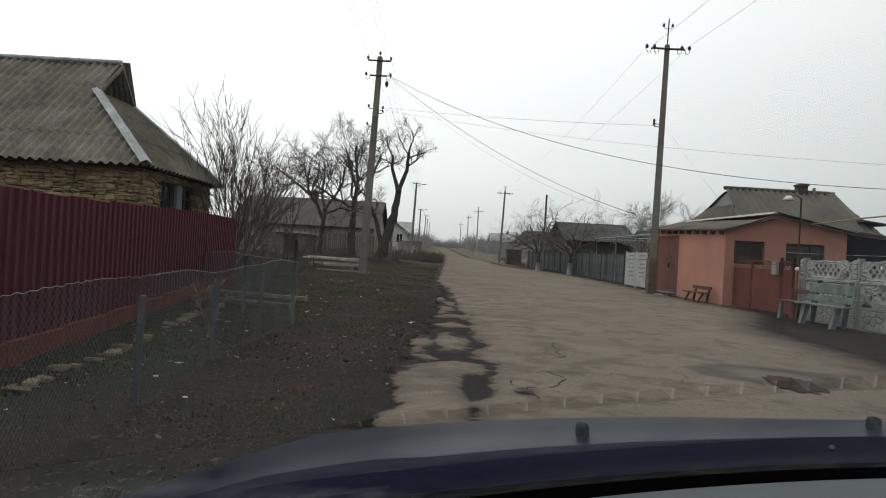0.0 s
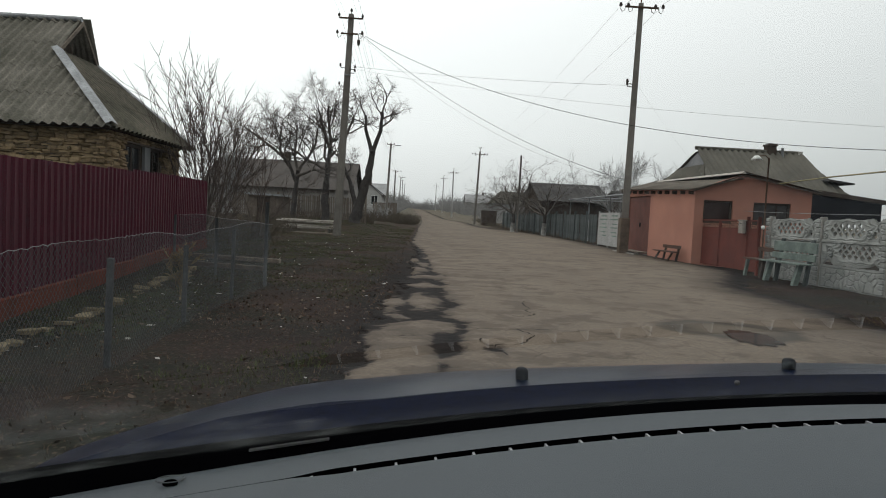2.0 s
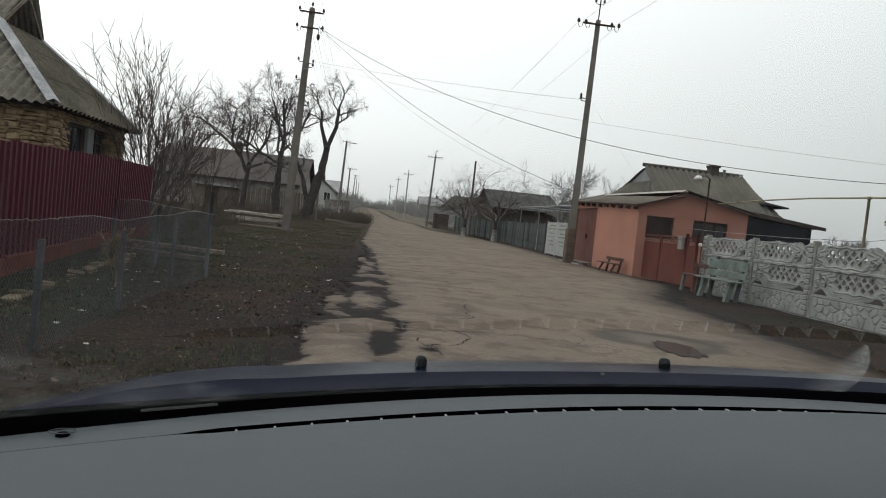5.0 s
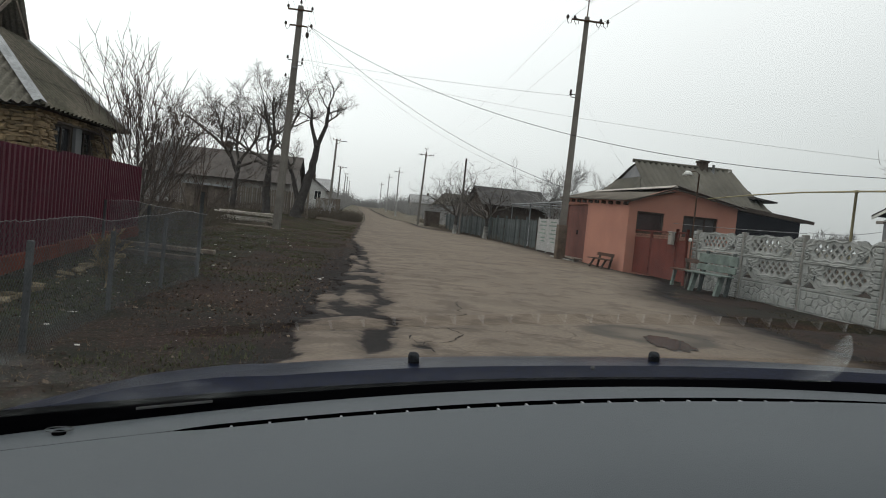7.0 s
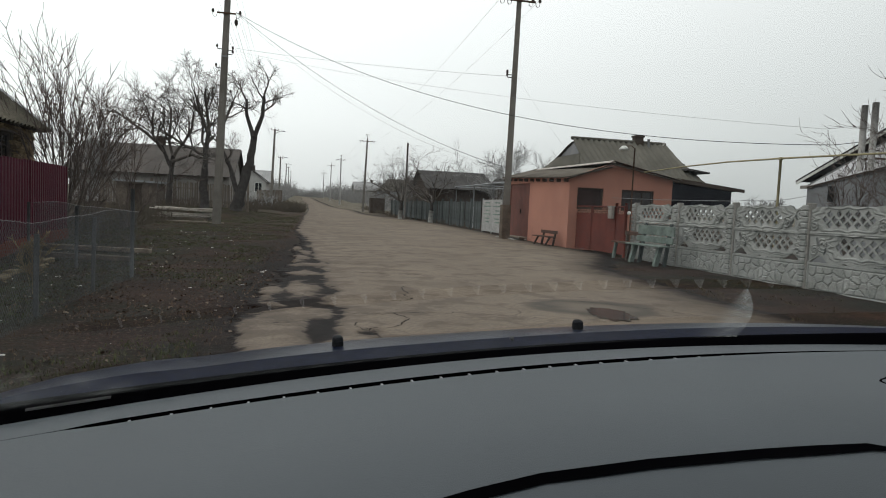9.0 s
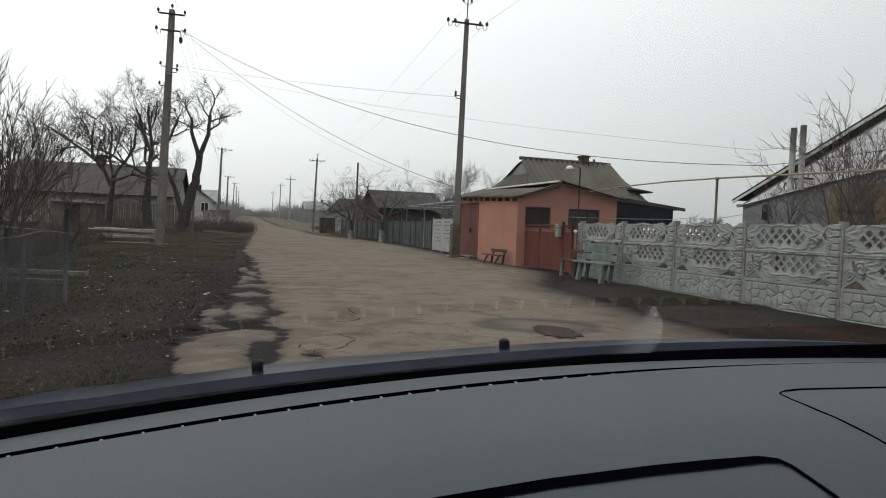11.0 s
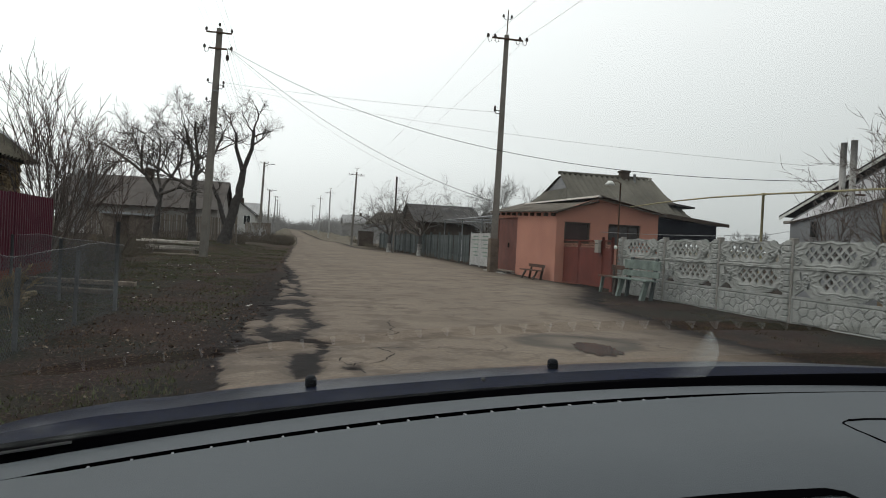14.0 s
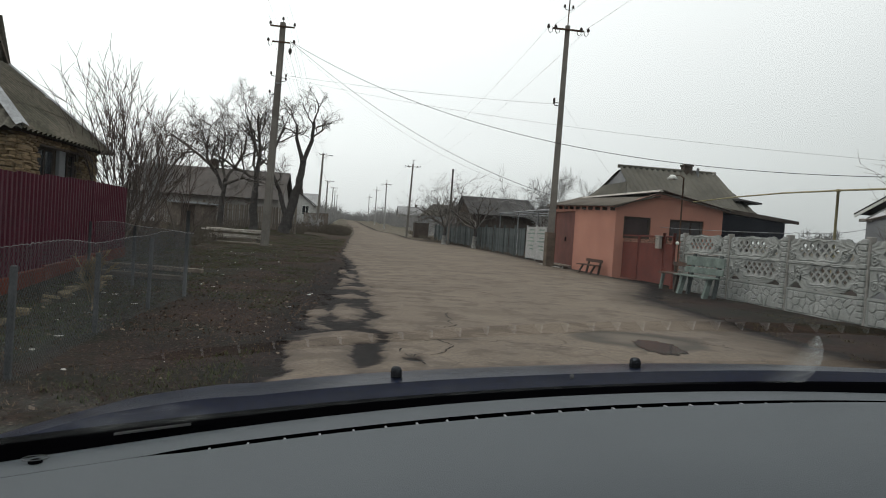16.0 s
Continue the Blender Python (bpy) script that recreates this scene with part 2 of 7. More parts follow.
# ---- ground, road, puddle ----
def soil_material():
    m = mat("trodden_soil", (0.036, 0.0198, 0.0142), 0.95, grain=22, blotch=0.8, second=(0.0115, 0.0073, 0.0067), vary=0.6, bump=0.8)
    n, l = m.node_tree.nodes, m.node_tree.links
    b = n["Principled BSDF"]
    old = b.inputs["Base Color"].links[0].from_socket
    tc = n.new("ShaderNodeTexCoord")
    green = n.new("ShaderNodeTexNoise")
    green.inputs["Scale"].default_value, green.inputs["Detail"].default_value, green.inputs["Roughness"].default_value = 0.45, 8, 0.7
    l.new(tc.outputs["Object"], green.inputs["Vector"])
    r = n.new("ShaderNodeValToRGB")
    r.color_ramp.elements[0].position, r.color_ramp.elements[1].position = 0.47, 0.62
    sx = n.new("ShaderNodeSeparateXYZ")
    l.new(tc.outputs["Object"], sx.inputs[0])
    lawn, near, tot = n.new("ShaderNodeMapRange"), n.new("ShaderNodeMapRange"), n.new("ShaderNodeMath")
    lawn.inputs["From Min"].default_value, lawn.inputs["From Max"].default_value, lawn.inputs["To Max"].default_value = -1.9, -2.4, 0.11
    near.inputs["From Min"].default_value, near.inputs["From Max"].default_value, near.inputs["To Max"].default_value = 5.2, 3.6, 0.08
    l.new(sx.outputs["X"], lawn.inputs["Value"])
    l.new(sx.outputs["Y"], near.inputs["Value"])
    tot.operation = "MAXIMUM"
    l.new(lawn.outputs[0], tot.inputs[0])
    l.new(near.outputs[0], tot.inputs[1])
    tot2 = n.new("ShaderNodeMath")
    l.new(green.outputs["Fac"], tot2.inputs[0])
    l.new(tot.outputs[0], tot2.inputs[1])
    l.new(tot2.outputs[0], r.inputs[0])
    mix = n.new("ShaderNodeMix")
    mix.data_type = "RGBA"
    l.new(r.outputs[0], mix.inputs[0])
    l.new(old, mix.inputs[6])
    mix.inputs[7].default_value = (0.0135, 0.0145, 0.0095, 1)
    moss = n.new("ShaderNodeValToRGB")
    moss.color_ramp.elements[0].position, moss.color_ramp.elements[1].position = 0.66, 0.74
    l.new(tot2.outputs[0], moss.inputs[0])
    mixm = n.new("ShaderNodeMix")
    mixm.data_type = "RGBA"
    l.new(moss.outputs[0], mixm.inputs[0])
    l.new(mix.outputs[2], mixm.inputs[6])
    mixm.inputs[7].default_value = (0.028, 0.035, 0.015, 1)
    mix = mixm
    speck = n.new("ShaderNodeTexVoronoi")
    speck.inputs["Scale"].default_value = 14
    l.new(tc.outputs["Object"], speck.inputs["Vector"])
    r2 = n.new("ShaderNodeValToRGB")
    r2.color_ramp.elements[0].position, r2.color_ramp.elements[1].position = 0.1, 0.2
    r2.color_ramp.elements[0].color, r2.color_ramp.elements[1].color = (1, 1, 1, 1), (0, 0, 0, 1)
    l.new(speck.outputs["Distance"], r2.inputs[0])
    mix2 = n.new("ShaderNodeMix")
    mix2.data_type = "RGBA"
    l.new(r2.outputs[0], mix2.inputs[0])
    l.new(mix.outputs[2], mix2.inputs[6])
    mix2.inputs[7].default_value = (0.085, 0.06, 0.044, 1)
    # crumbs of leaf and chaff, darker and paler
    crumb, pick = n.new("ShaderNodeTexVoronoi"), n.new("ShaderNodeValToRGB")
    crumb.inputs["Scale"].default_value = 34
    l.new(tc.outputs["Object"], crumb.inputs["Vector"])
    sepc, rc = n.new("ShaderNodeSeparateColor"), n.new("ShaderNodeMapRange")
    l.new(crumb.outputs["Color"], sepc.inputs[0])
    ramp = pick.color_ramp
    ramp.elements[0].position, ramp.elements[0].color = 0.0, (0.006, 0.0045, 0.004, 1)
    ramp.elements[1].position, ramp.elements[1].color = 1.0, (0.1, 0.076, 0.056, 1)
    for at_, tone in ((0.35, (0.012, 0.008, 0.007, 1)), (0.6, (0.036, 0.026, 0.018, 1)), (0.8, (0.03, 0.034, 0.016, 1))):
        ramp.elements.new(at_).color = tone
    l.new(sepc.outputs[0], pick.inputs[0])
    rc.inputs["From Min"].default_value, rc.inputs["From Max"].default_value = 0.25, 0.45
    rc.inputs["To Min"].default_value, rc.inputs["To Max"].default_value = 0.75, 0.0
    l.new(crumb.outputs["Distance"], rc.inputs["Value"])
    mixc = n.new("ShaderNodeMix")
    mixc.data_type = "RGBA"
    l.new(rc.outputs[0], mixc.inputs[0])
    l.new(mix2.outputs[2], mixc.inputs[6])
    l.new(pick.outputs[0], mixc.inputs[7])
    mix2 = mixc
    # damp strip along the broken edge of the street
    sep, off, ab = n.new("ShaderNodeSeparateXYZ"), n.new("ShaderNodeMath"), n.new("ShaderNodeMath")
    l.new(tc.outputs["Object"], sep.inputs[0])
    off.operation, ab.operation = "SUBTRACT", "ABSOLUTE"
    off.inputs[1].default_value = 0.1
    l.new(sep.outputs["X"], off.inputs[0])
    l.new(off.outputs[0], ab.inputs[0])
    wob = n.new("ShaderNodeTexNoise")
    wob.inputs["Scale"].default_value, wob.inputs["Detail"].default_value = 1.4, 6
    l.new(tc.outputs["Object"], wob.inputs["Vector"])
    ad = n.new("ShaderNodeMath")
    ad.operation = "MULTIPLY_ADD"
    ad.inputs[1].default_value = 1.6
    l.new(wob.outputs["Fac"], ad.inputs[0])
    l.new(ab.outputs[0], ad.inputs[2])
    r4 = n.new("ShaderNodeMapRange")
    r4.inputs["From Min"].default_value, r4.inputs["From Max"].default_value = 1.45, 1.9
    r4.inputs["To Min"].default_value, r4.inputs["To Max"].default_value = 0.7, 0.0
    l.new(ad.outputs[0], r4.inputs["Value"])
    gone = n.new("ShaderNodeMapRange")
    gone.inputs["From Min"].default_value, gone.inputs["From Max"].default_value = 14, 26
    gone.inputs["To Min"].default_value, gone.inputs["To Max"].default_value = 1.0, 0.0
    l.new(sep.outputs["Y"], gone.inputs["Value"])
    damp = n.new("ShaderNodeMath")
    damp.operation = "MULTIPLY"
    l.new(r4.outputs[0], damp.inputs[0])
    l.new(gone.outputs[0], damp.inputs[1])
    mix4 = n.new("ShaderNodeMix")
    mix4.data_type = "RGBA"
    l.new(damp.outputs[0], mix4.inputs[0])
    l.new(mix2.outputs[2], mix4.inputs[6])
    mix4.inputs[7].default_value = (0.01, 0.0068, 0.0062, 1)
    # dead grass takes over along the far street; its far tone is also paled for haze
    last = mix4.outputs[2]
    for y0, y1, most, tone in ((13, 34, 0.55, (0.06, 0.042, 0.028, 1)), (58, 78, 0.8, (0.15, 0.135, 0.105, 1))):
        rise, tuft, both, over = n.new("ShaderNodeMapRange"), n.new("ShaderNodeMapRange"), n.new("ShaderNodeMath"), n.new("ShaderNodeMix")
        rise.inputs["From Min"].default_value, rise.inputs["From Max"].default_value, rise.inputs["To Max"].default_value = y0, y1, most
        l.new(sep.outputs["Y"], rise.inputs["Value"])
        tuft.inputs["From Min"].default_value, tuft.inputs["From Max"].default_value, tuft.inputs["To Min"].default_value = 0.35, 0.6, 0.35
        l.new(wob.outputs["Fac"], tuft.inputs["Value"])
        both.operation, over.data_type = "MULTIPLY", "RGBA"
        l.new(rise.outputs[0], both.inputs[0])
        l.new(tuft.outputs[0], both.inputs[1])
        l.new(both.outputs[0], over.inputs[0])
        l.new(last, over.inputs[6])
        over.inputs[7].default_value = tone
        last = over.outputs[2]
    l.new(last, b.inputs["Base Color"])
    return m


def road_material():
    m = mat("dusty_worn_asphalt", (0.175, 0.141, 0.111), 0.9, grain=30, blotch=0.55, second=(0.141, 0.114, 0.091), vary=0.26, bump=0.3)
    n, l = m.node_tree.nodes, m.node_tree.links
    b = n["Principled BSDF"]
    tc = n.new("ShaderNodeTexCoord")

    def noise_at(scale, detail, rough, stretch=(1, 1, 1)):
        mp, no = n.new("ShaderNodeMapping"), n.new("ShaderNodeTexNoise")
        mp.inputs["Scale"].default_value = stretch
        no.inputs["Scale"].default_value, no.inputs["Detail"].default_value, no.inputs["Roughness"].default_value = scale, detail, rough
        l.new(tc.outputs["Object"], mp.inputs[0])
        l.new(mp.outputs[0], no.inputs["Vector"])
        return no.outputs["Fac"]

    def ranged(src, a, b_, c, d):
        mr = n.new("ShaderNodeMapRange")
        for key, v in (("From Min", a), ("From Max", b_), ("To Min", c), ("To Max", d)):
            mr.inputs[key].default_value = v
        l.new(src, mr.inputs["Value"])
        return mr.outputs[0]

    def math_of(kind, p, q):
        mt = n.new("ShaderNodeMath")
        mt.operation = kind
        for k, v in enumerate((p, q)):
            if isinstance(v, (int, float)):
                mt.inputs[k].default_value = v
            else:
                l.new(v, mt.inputs[k])
        return mt.outputs[0]

    def blend(fac, under, over):
        mx = n.new("ShaderNodeMix")
        mx.data_type = "RGBA"
        l.new(fac, mx.inputs[0])
        l.new(under, mx.inputs[6])
        if isinstance(over, tuple):
            mx.inputs[7].default_value = (*over, 1)
        else:
            l.new(over, mx.inputs[7])
        return mx.outputs[2]

    col = b.inputs["Base Color"].links[0].from_socket
    sx = n.new("ShaderNodeSeparateXYZ")
    l.new(tc.outputs["Object"], sx.inputs[0])
    # pale wheel tracks and darker aggregate showing through the dust
    col = blend(ranged(noise_at(0.8, 5, 0.6, (1.6, 0.22, 1)), 0.45, 0.7, 0.0, 0.35), col, (0.185, 0.153, 0.12))
    worn = ranged(sx.outputs["X"], 0.3, 2.2, 0.07, 0.0)
    damp = math_of("ADD", noise_at(1.9, 9, 0.66), worn)
    col = blend(ranged(damp, 0.53, 0.6, 0.0, 0.55), col, (0.074, 0.059, 0.048))
    col = blend(ranged(noise_at(7.5, 8, 0.7, (0.7, 1.2, 1)), 0.54, 0.66, 0.0, 0.36), col, (0.085, 0.068, 0.055))
    col = blend(ranged(noise_at(0.6, 7, 0.62, (0.6, 1.15, 1)), 0.53, 0.62, 0.0, 0.42), col, (0.092, 0.075, 0.06))
    streak = math_of("MULTIPLY", ranged(noise_at(0.9, 7, 0.68, (0.3, 0.75, 1)), 0.53, 0.62, 0.0, 0.5), ranged(sx.outputs["Y"], 14.0, 28.0, 0.05, 1.0))
    col = blend(streak, col, (0.08, 0.066, 0.052))
    col = blend(ranged(noise_at(120, 3, 0.6), 0.55, 0.75, 0.0, 0.55), col, (0.07, 0.058, 0.048))
    # fine branching cracks
    warp = n.new("ShaderNodeTexNoise")
    warp.inputs["Scale"].default_value = 2.2
    warp.inputs["Detail"].default_value = 5
    l.new(tc.outputs["Object"], warp.inputs["Vector"])
    add = n.new("ShaderNodeVectorMath")
    add.operation = "MULTIPLY_ADD"
    add.inputs[1].default_value = (0.55, 0.55, 0.55)
    l.new(warp.outputs["Color"], add.inputs[0])
    l.new(tc.outputs["Object"], add.inputs[2])
    vor = n.new("ShaderNodeTexVoronoi")
    vor.feature = "DISTANCE_TO_EDGE"
    vor.inputs["Scale"].default_value = 0.75
    l.new(add.outputs[0], vor.inputs["Vector"])
    broken = ranged(noise_at(0.9, 3, 0.5), 0.46, 0.58, 0.0, 0.6)
    col = blend(math_of("MULTIPLY", ranged(vor.outputs["Distance"], 0.002, 0.01, 1.0, 0.0), broken), col, (0.045, 0.036, 0.03))
    # damp ground round the puddle, with a ring of dried silt inside
    dist, sc = n.new("ShaderNodeVectorMath"), n.new("ShaderNodeMapping")
    dist.operation = "DISTANCE"
    sc.inputs["Scale"].default_value = (1.15, 1.3, 0)
    l.new(add.outputs[0], sc.inputs[0])
    l.new(sc.outputs[0], dist.inputs[0])
    dist.inputs[1].default_value = ((3.28 + 0.27) * 1.15, (6.4 + 0.27) * 1.3, 0)
    col = blend(ranged(dist.outputs["Value"], 0.72, 0.92, 0.85, 0.0), col, (0.066, 0.058, 0.05))
    col = blend(ranged(dist.outputs["Value"], 0.3, 0.62, 0.75, 0.0), col, (0.15, 0.125, 0.1))
    # earth drifting over the garden-side margin
    verge_at = n.new("ShaderNodeAttribute")
    verge_at.attribute_name = "verge"
    drift = math_of("ADD", verge_at.outputs["Fac"], math_of("MULTIPLY", noise_at(1.6, 8, 0.65), 1.1))
    col = blend(ranged(drift, 0.3, 1.25, 0.85, 0.0), col, (0.045, 0.035, 0.028))
    col = blend(ranged(drift, 0.1, 0.5, 1.0, 0.0), col, (0.0125, 0.0092, 0.008))
    # mud over the crumbled margin
    at = n.new("ShaderNodeAttribute")
    at.attribute_name = "edge"
    wob = noise_at(9.0, 8, 0.65, (1.0, 1.3, 1))
    rag = math_of("ADD", at.outputs["Fac"], math_of("MULTIPLY", wob, -0.22))
    col = blend(ranged(rag, -0.13, 0.03, 0.55, 0.0), col, (0.062, 0.05, 0.043))
    mud = n.new("ShaderNodeValToRGB")
    mud.color_ramp.elements[0].position, mud.color_ramp.elements[1].position = 0.36, 0.68
    mud.color_ramp.elements[0].color, mud.color_ramp.elements[1].color = (0.005, 0.0036, 0.0034, 1), (0.019, 0.0142, 0.013, 1)
    l.new(wob, mud.inputs[0])
    col = blend(ranged(rag, -0.15, -0.1, 0.97, 0.0), col, mud.outputs[0])
    l.new(col, b.inputs["Base Color"])
    return m


SOIL, ROAD = soil_material(), road_material()


def steps(*stops):
    """Coordinates from (from, to, step) runs."""
    out = []
    for a, b, s in stops:
        k = max(1, round((b - a) / s))
        out += [a + (b - a) * i / k for i in range(k)]
    return out + [stops[-1][1]]


def sheet(name, xs, ys, zf, material, keep=None, kind="structure", label="", category=""):
    verts, faces, nx = [], [], len(xs)
    for y in ys:
        for x in xs:
            verts.append((x, y, zf(x, y)))
    for j in range(len(ys) - 1):
        for i in range(nx - 1):
            q = (j * nx + i, j * nx + i + 1, (j + 1) * nx + i + 1, (j + 1) * nx + i)
            if keep is None or any(keep(verts[k]) for k in q):
                faces.append(q)
    ob = link(name, verts, faces, material, smooth=True)
    return tagged(ob, label, category, kind=kind)


def soil_z(x, y):
    z = ground_z(x, y)
    if -30 < x < 30 and -10 < y < 90:
        flat = 0.25 + 0.75 * smoothstep(0.0, -1.2, x - road_left(y)) + 0.75 * smoothstep(0.3, 1.2, x - road_right(y))
        z += (0.022 * noise.noise((x * 0.9, y * 0.9, 3)) + 0.012 * noise.noise((x * 3.1, y * 3.1, 7))) * flat
    z -= 0.035 * math.exp(-((y - 6.1 - 0.12 * (x + 2.0)) / 0.22) ** 2) * smoothstep(-0.5, -0.9, x) * smoothstep(-3.2, -2.4, x)
    return z - 0.03 * smoothstep(0.1, 0.5, x - road_right(y)) - 0.05 * smoothstep(-0.1, 0.7, x - road_left(y)) * smoothstep(-0.1, 0.5, road_right(y) - x)


EDGE = {}


def along(table, y):
    """Straight-line reading of a short (y, value) table."""
    if y <= table[0][0]:
        return table[0][1]
    for (y0, v0), (y1, v1) in zip(table, table[1:]):
        if y <= y1:
            return v0 + (v1 - v0) * (y - y0) / (y1 - y0)
    return table[-1][1]


MARGIN = [(4.2, -0.36), (5.3, -0.42), (7.0, -0.34), (8.4, -0.24), (9.9, -0.12), (12.8, -0.04), (17, 0.1)]
BROKEN = [(4.0, 0.13), (4.5, 0.19), (5.0, 0.31), (5.7, 0.42), (6.2, 0.5), (6.6, 0.3), (7.2, 0.36), (7.45, 0.5), (8.0, 0.4), (9.2, 0.36), (10.9, 0.43), (14.6, 0.2), (22.8, 0.12)]
# islands of asphalt left standing in the mud: centre and half axes
ISLANDS = [(-0.14, 3.9, 0.3, 0.7), (-0.16, 4.9, 0.27, 0.8), (0.05, 5.85, 0.27, 0.26), (-0.31, 5.35, 0.15, 0.4), (-0.3, 7.4, 0.085, 0.62), (0.06, 7.6, 0.19, 0.72),
           (0.07, 9.5, 0.25, 0.42), (0.22, 10.75, 0.28, 0.32), (0.0, 12.3, 0.12, 0.5), (-0.08, 11.5, 0.1, 0.22), (0.1, 13.6, 0.14, 0.4), (-0.12, 14.6, 0.12, 0.5), (-0.2, 6.45, 0.1, 0.2)]


def road_z(x, y):
    """Asphalt lying almost flush with the soil; its margin has broken away in the mud but for a few islands."""
    n1 = 0.13 * noise.noise((x * 2.0, y * 2.3, 1.0)) + 0.12 * noise.noise((x * 4.2, y * 5.0, 2.0)) + 0.06 * noise.noise((x * 11, y * 12, 5.0))
    near = smoothstep(26, 17, y)
    left = x - (along(MARGIN, y) * near + road_left(y) * (1 - near)) + 1.3 * n1
    e = x - (along(BROKEN, y) * near + road_left(y) * (1 - near)) + (0.75 + 0.5 * smoothstep(8, 14, y)) * n1
    if x < 1.0 and y < 16:
        wx, wy = x + 0.09 * noise.noise((x * 5, y * 2.2, 31)), y + 0.5 * noise.noise((x * 3.5, y * 1.7, 37))
        for cx, cy, rx, ry in ISLANDS:
            d = math.hypot((wx - cx) / rx, (wy - cy) / ry)
            if d < 2.2:
                e = max(e, (1 - d) * min(rx, ry * 0.6) + 0.5 * n1)
    e = min(e, math.hypot(x - 0.63, (y - 4.95) * 0.7) - 0.06 + 0.6 * n1)
    EDGE[round(x, 4), round(y, 4)] = e
    beyond = x - road_right(y)
    z = 0.014 + 0.014 * smoothstep(-0.03, 0.05, e) - 0.075 * smoothstep(-0.07, -0.17, left) - 0.075 * smoothstep(0.25, 0.95, beyond + 1.2 * n1)
    return ground_z(x, y) + z + 0.004 * noise.noise((x * 0.6, y * 0.6, 4))


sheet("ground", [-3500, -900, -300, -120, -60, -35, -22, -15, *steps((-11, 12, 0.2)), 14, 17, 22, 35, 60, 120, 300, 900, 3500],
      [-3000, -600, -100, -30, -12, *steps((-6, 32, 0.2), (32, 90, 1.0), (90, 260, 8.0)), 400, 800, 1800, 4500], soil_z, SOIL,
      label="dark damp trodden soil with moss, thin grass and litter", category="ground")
sheet("road", [*steps((-5.4, -0.9, 0.3), (-0.9, 0.9, 0.03), (0.9, 1.5, 0.06), (1.5, 8.7, 0.15))], [-30, -20, -10, -4, *steps((0, 3, 0.3), (3, 11, 0.035), (11, 20, 0.1), (20, 36, 0.2), (36, 100, 1.0), (100, 260, 6.0)), 330, 420, 600],
      road_z, ROAD, keep=lambda v: v[2] > ground_z(v[0], v[1]) - 0.045, label="dusty worn asphalt village street with broken edge", category="road")
street = bpy.data.objects["road"].data
edge = street.attributes.new("edge", "FLOAT", "POINT")
edge.data.foreach_set("value", [EDGE.get((round(v.co.x, 4), round(v.co.y, 4)), 1.0) for v in street.vertices])
side = street.attributes.new("verge", "FLOAT", "POINT")
side.data.foreach_set("value", [road_right(v.co.y) - v.co.x for v in street.vertices])


def puddle():
    """A shallow film of rain water with a ragged outline."""
    water = bpy.data.materials.new("puddle_water")
    water.use_nodes = True
    b = water.node_tree.nodes["Principled BSDF"]
    b.inputs["Base Color"].default_value, b.inputs["Roughness"].default_value = (0.034, 0.031, 0.028, 1), 0.1
    b.inputs["IOR"].default_value = 1.2
    verts, top = [(0, 0, 0)], []
    for k in range(48):
        a = 2 * math.pi * k / 48
        r = 1 + 0.5 * noise.noise((math.cos(a) * 1.3, math.sin(a) * 1.3, 5)) + 0.4 * noise.noise((math.cos(a) * 3, math.sin(a) * 3, 8)) + 0.15 * noise.noise((math.cos(a) * 9, math.sin(a) * 9, 3))
        verts.append((0.24 * r * math.cos(a), 0.4 * r * math.sin(a) + 0.05 * math.cos(a) ** 2, 0))
    ob = link("puddle", verts, [(0, 1 + k, 1 + (k + 1) % 48) for k in range(48)], water)
    ob.matrix_world = pose(3.23, 5.95, 0.036, 0, 0, -14)
    tagged(ob, "shallow brown rain puddle on the road", "puddle", kind="structure")


puddle()


def crack(pts, seed, w=0.008):
    """A squiggly open crack: a thin ragged dark line lying in the asphalt."""
    rng = random.Random(seed)
    line = []
    for (x0, y0), (x1, y1) in zip(pts, pts[1:]):
        k = max(2, int(math.hypot(x1 - x0, y1 - y0) / 0.05))
        line += [Vector((x0 + (x1 - x0) * i / k + rng.gauss(0, 0.012), y0 + (y1 - y0) * i / k + rng.gauss(0, 0.022), 0)) for i in range(k)]
    verts, faces = [], []
    for i, p in enumerate(line):
        d = (line[min(i + 1, len(line) - 1)] - line[max(i - 1, 0)]).normalized()
        h = w * rng.uniform(0.1, 0.75)
        for sg in (-1, 1):
            x, y = p.x - d.y * h * sg, p.y + d.x * h * sg
            verts.append((x, y, road_z(x, y) + 0.003))
        if i:
            faces.append((2 * i - 2, 2 * i - 1, 2 * i + 1, 2 * i))
    link("crack", verts, faces, CRACK, bpy.data.objects["road"], "dark squiggly crack in the asphalt")


CRACK = mat("damp_crack_dirt", (0.03, 0.023, 0.019), 0.95, grain=20, blotch=6, bump=0)
crack([(1.33, 7.95), (1.27, 7.6), (1.3, 7.3), (1.22, 7.15), (1.28, 6.9), (1.1, 6.7), (0.95, 6.75)], 1, 0.016)
crack([(0.43, 5.87), (0.7, 5.86), (0.93, 5.88), (1.3, 5.95), (1.63, 5.94), (2.3, 5.75), (2.6, 5.55)], 2, 0.013)
crack([(0.93, 5.88), (1.03, 5.6), (0.98, 5.45), (0.89, 5.24), (0.61, 5.06), (0.65, 4.86), (0.72, 4.7)], 3, 0.013)
crack([(0.61, 5.06), (0.5, 5.2), (0.55, 5.4)], 13, 0.014)
crack([(3.3, 6.9), (3.9, 6.4), (4.4, 5.8)], 4, 0.012)
crack([(1.9, 11.5), (2.4, 11.2), (2.7, 10.3), (3.3, 10.0)], 5, 0.014)
crack([(0.7, 13.2), (1.3, 13.0), (1.9, 13.3), (2.6, 13.1)], 6, 0.02)
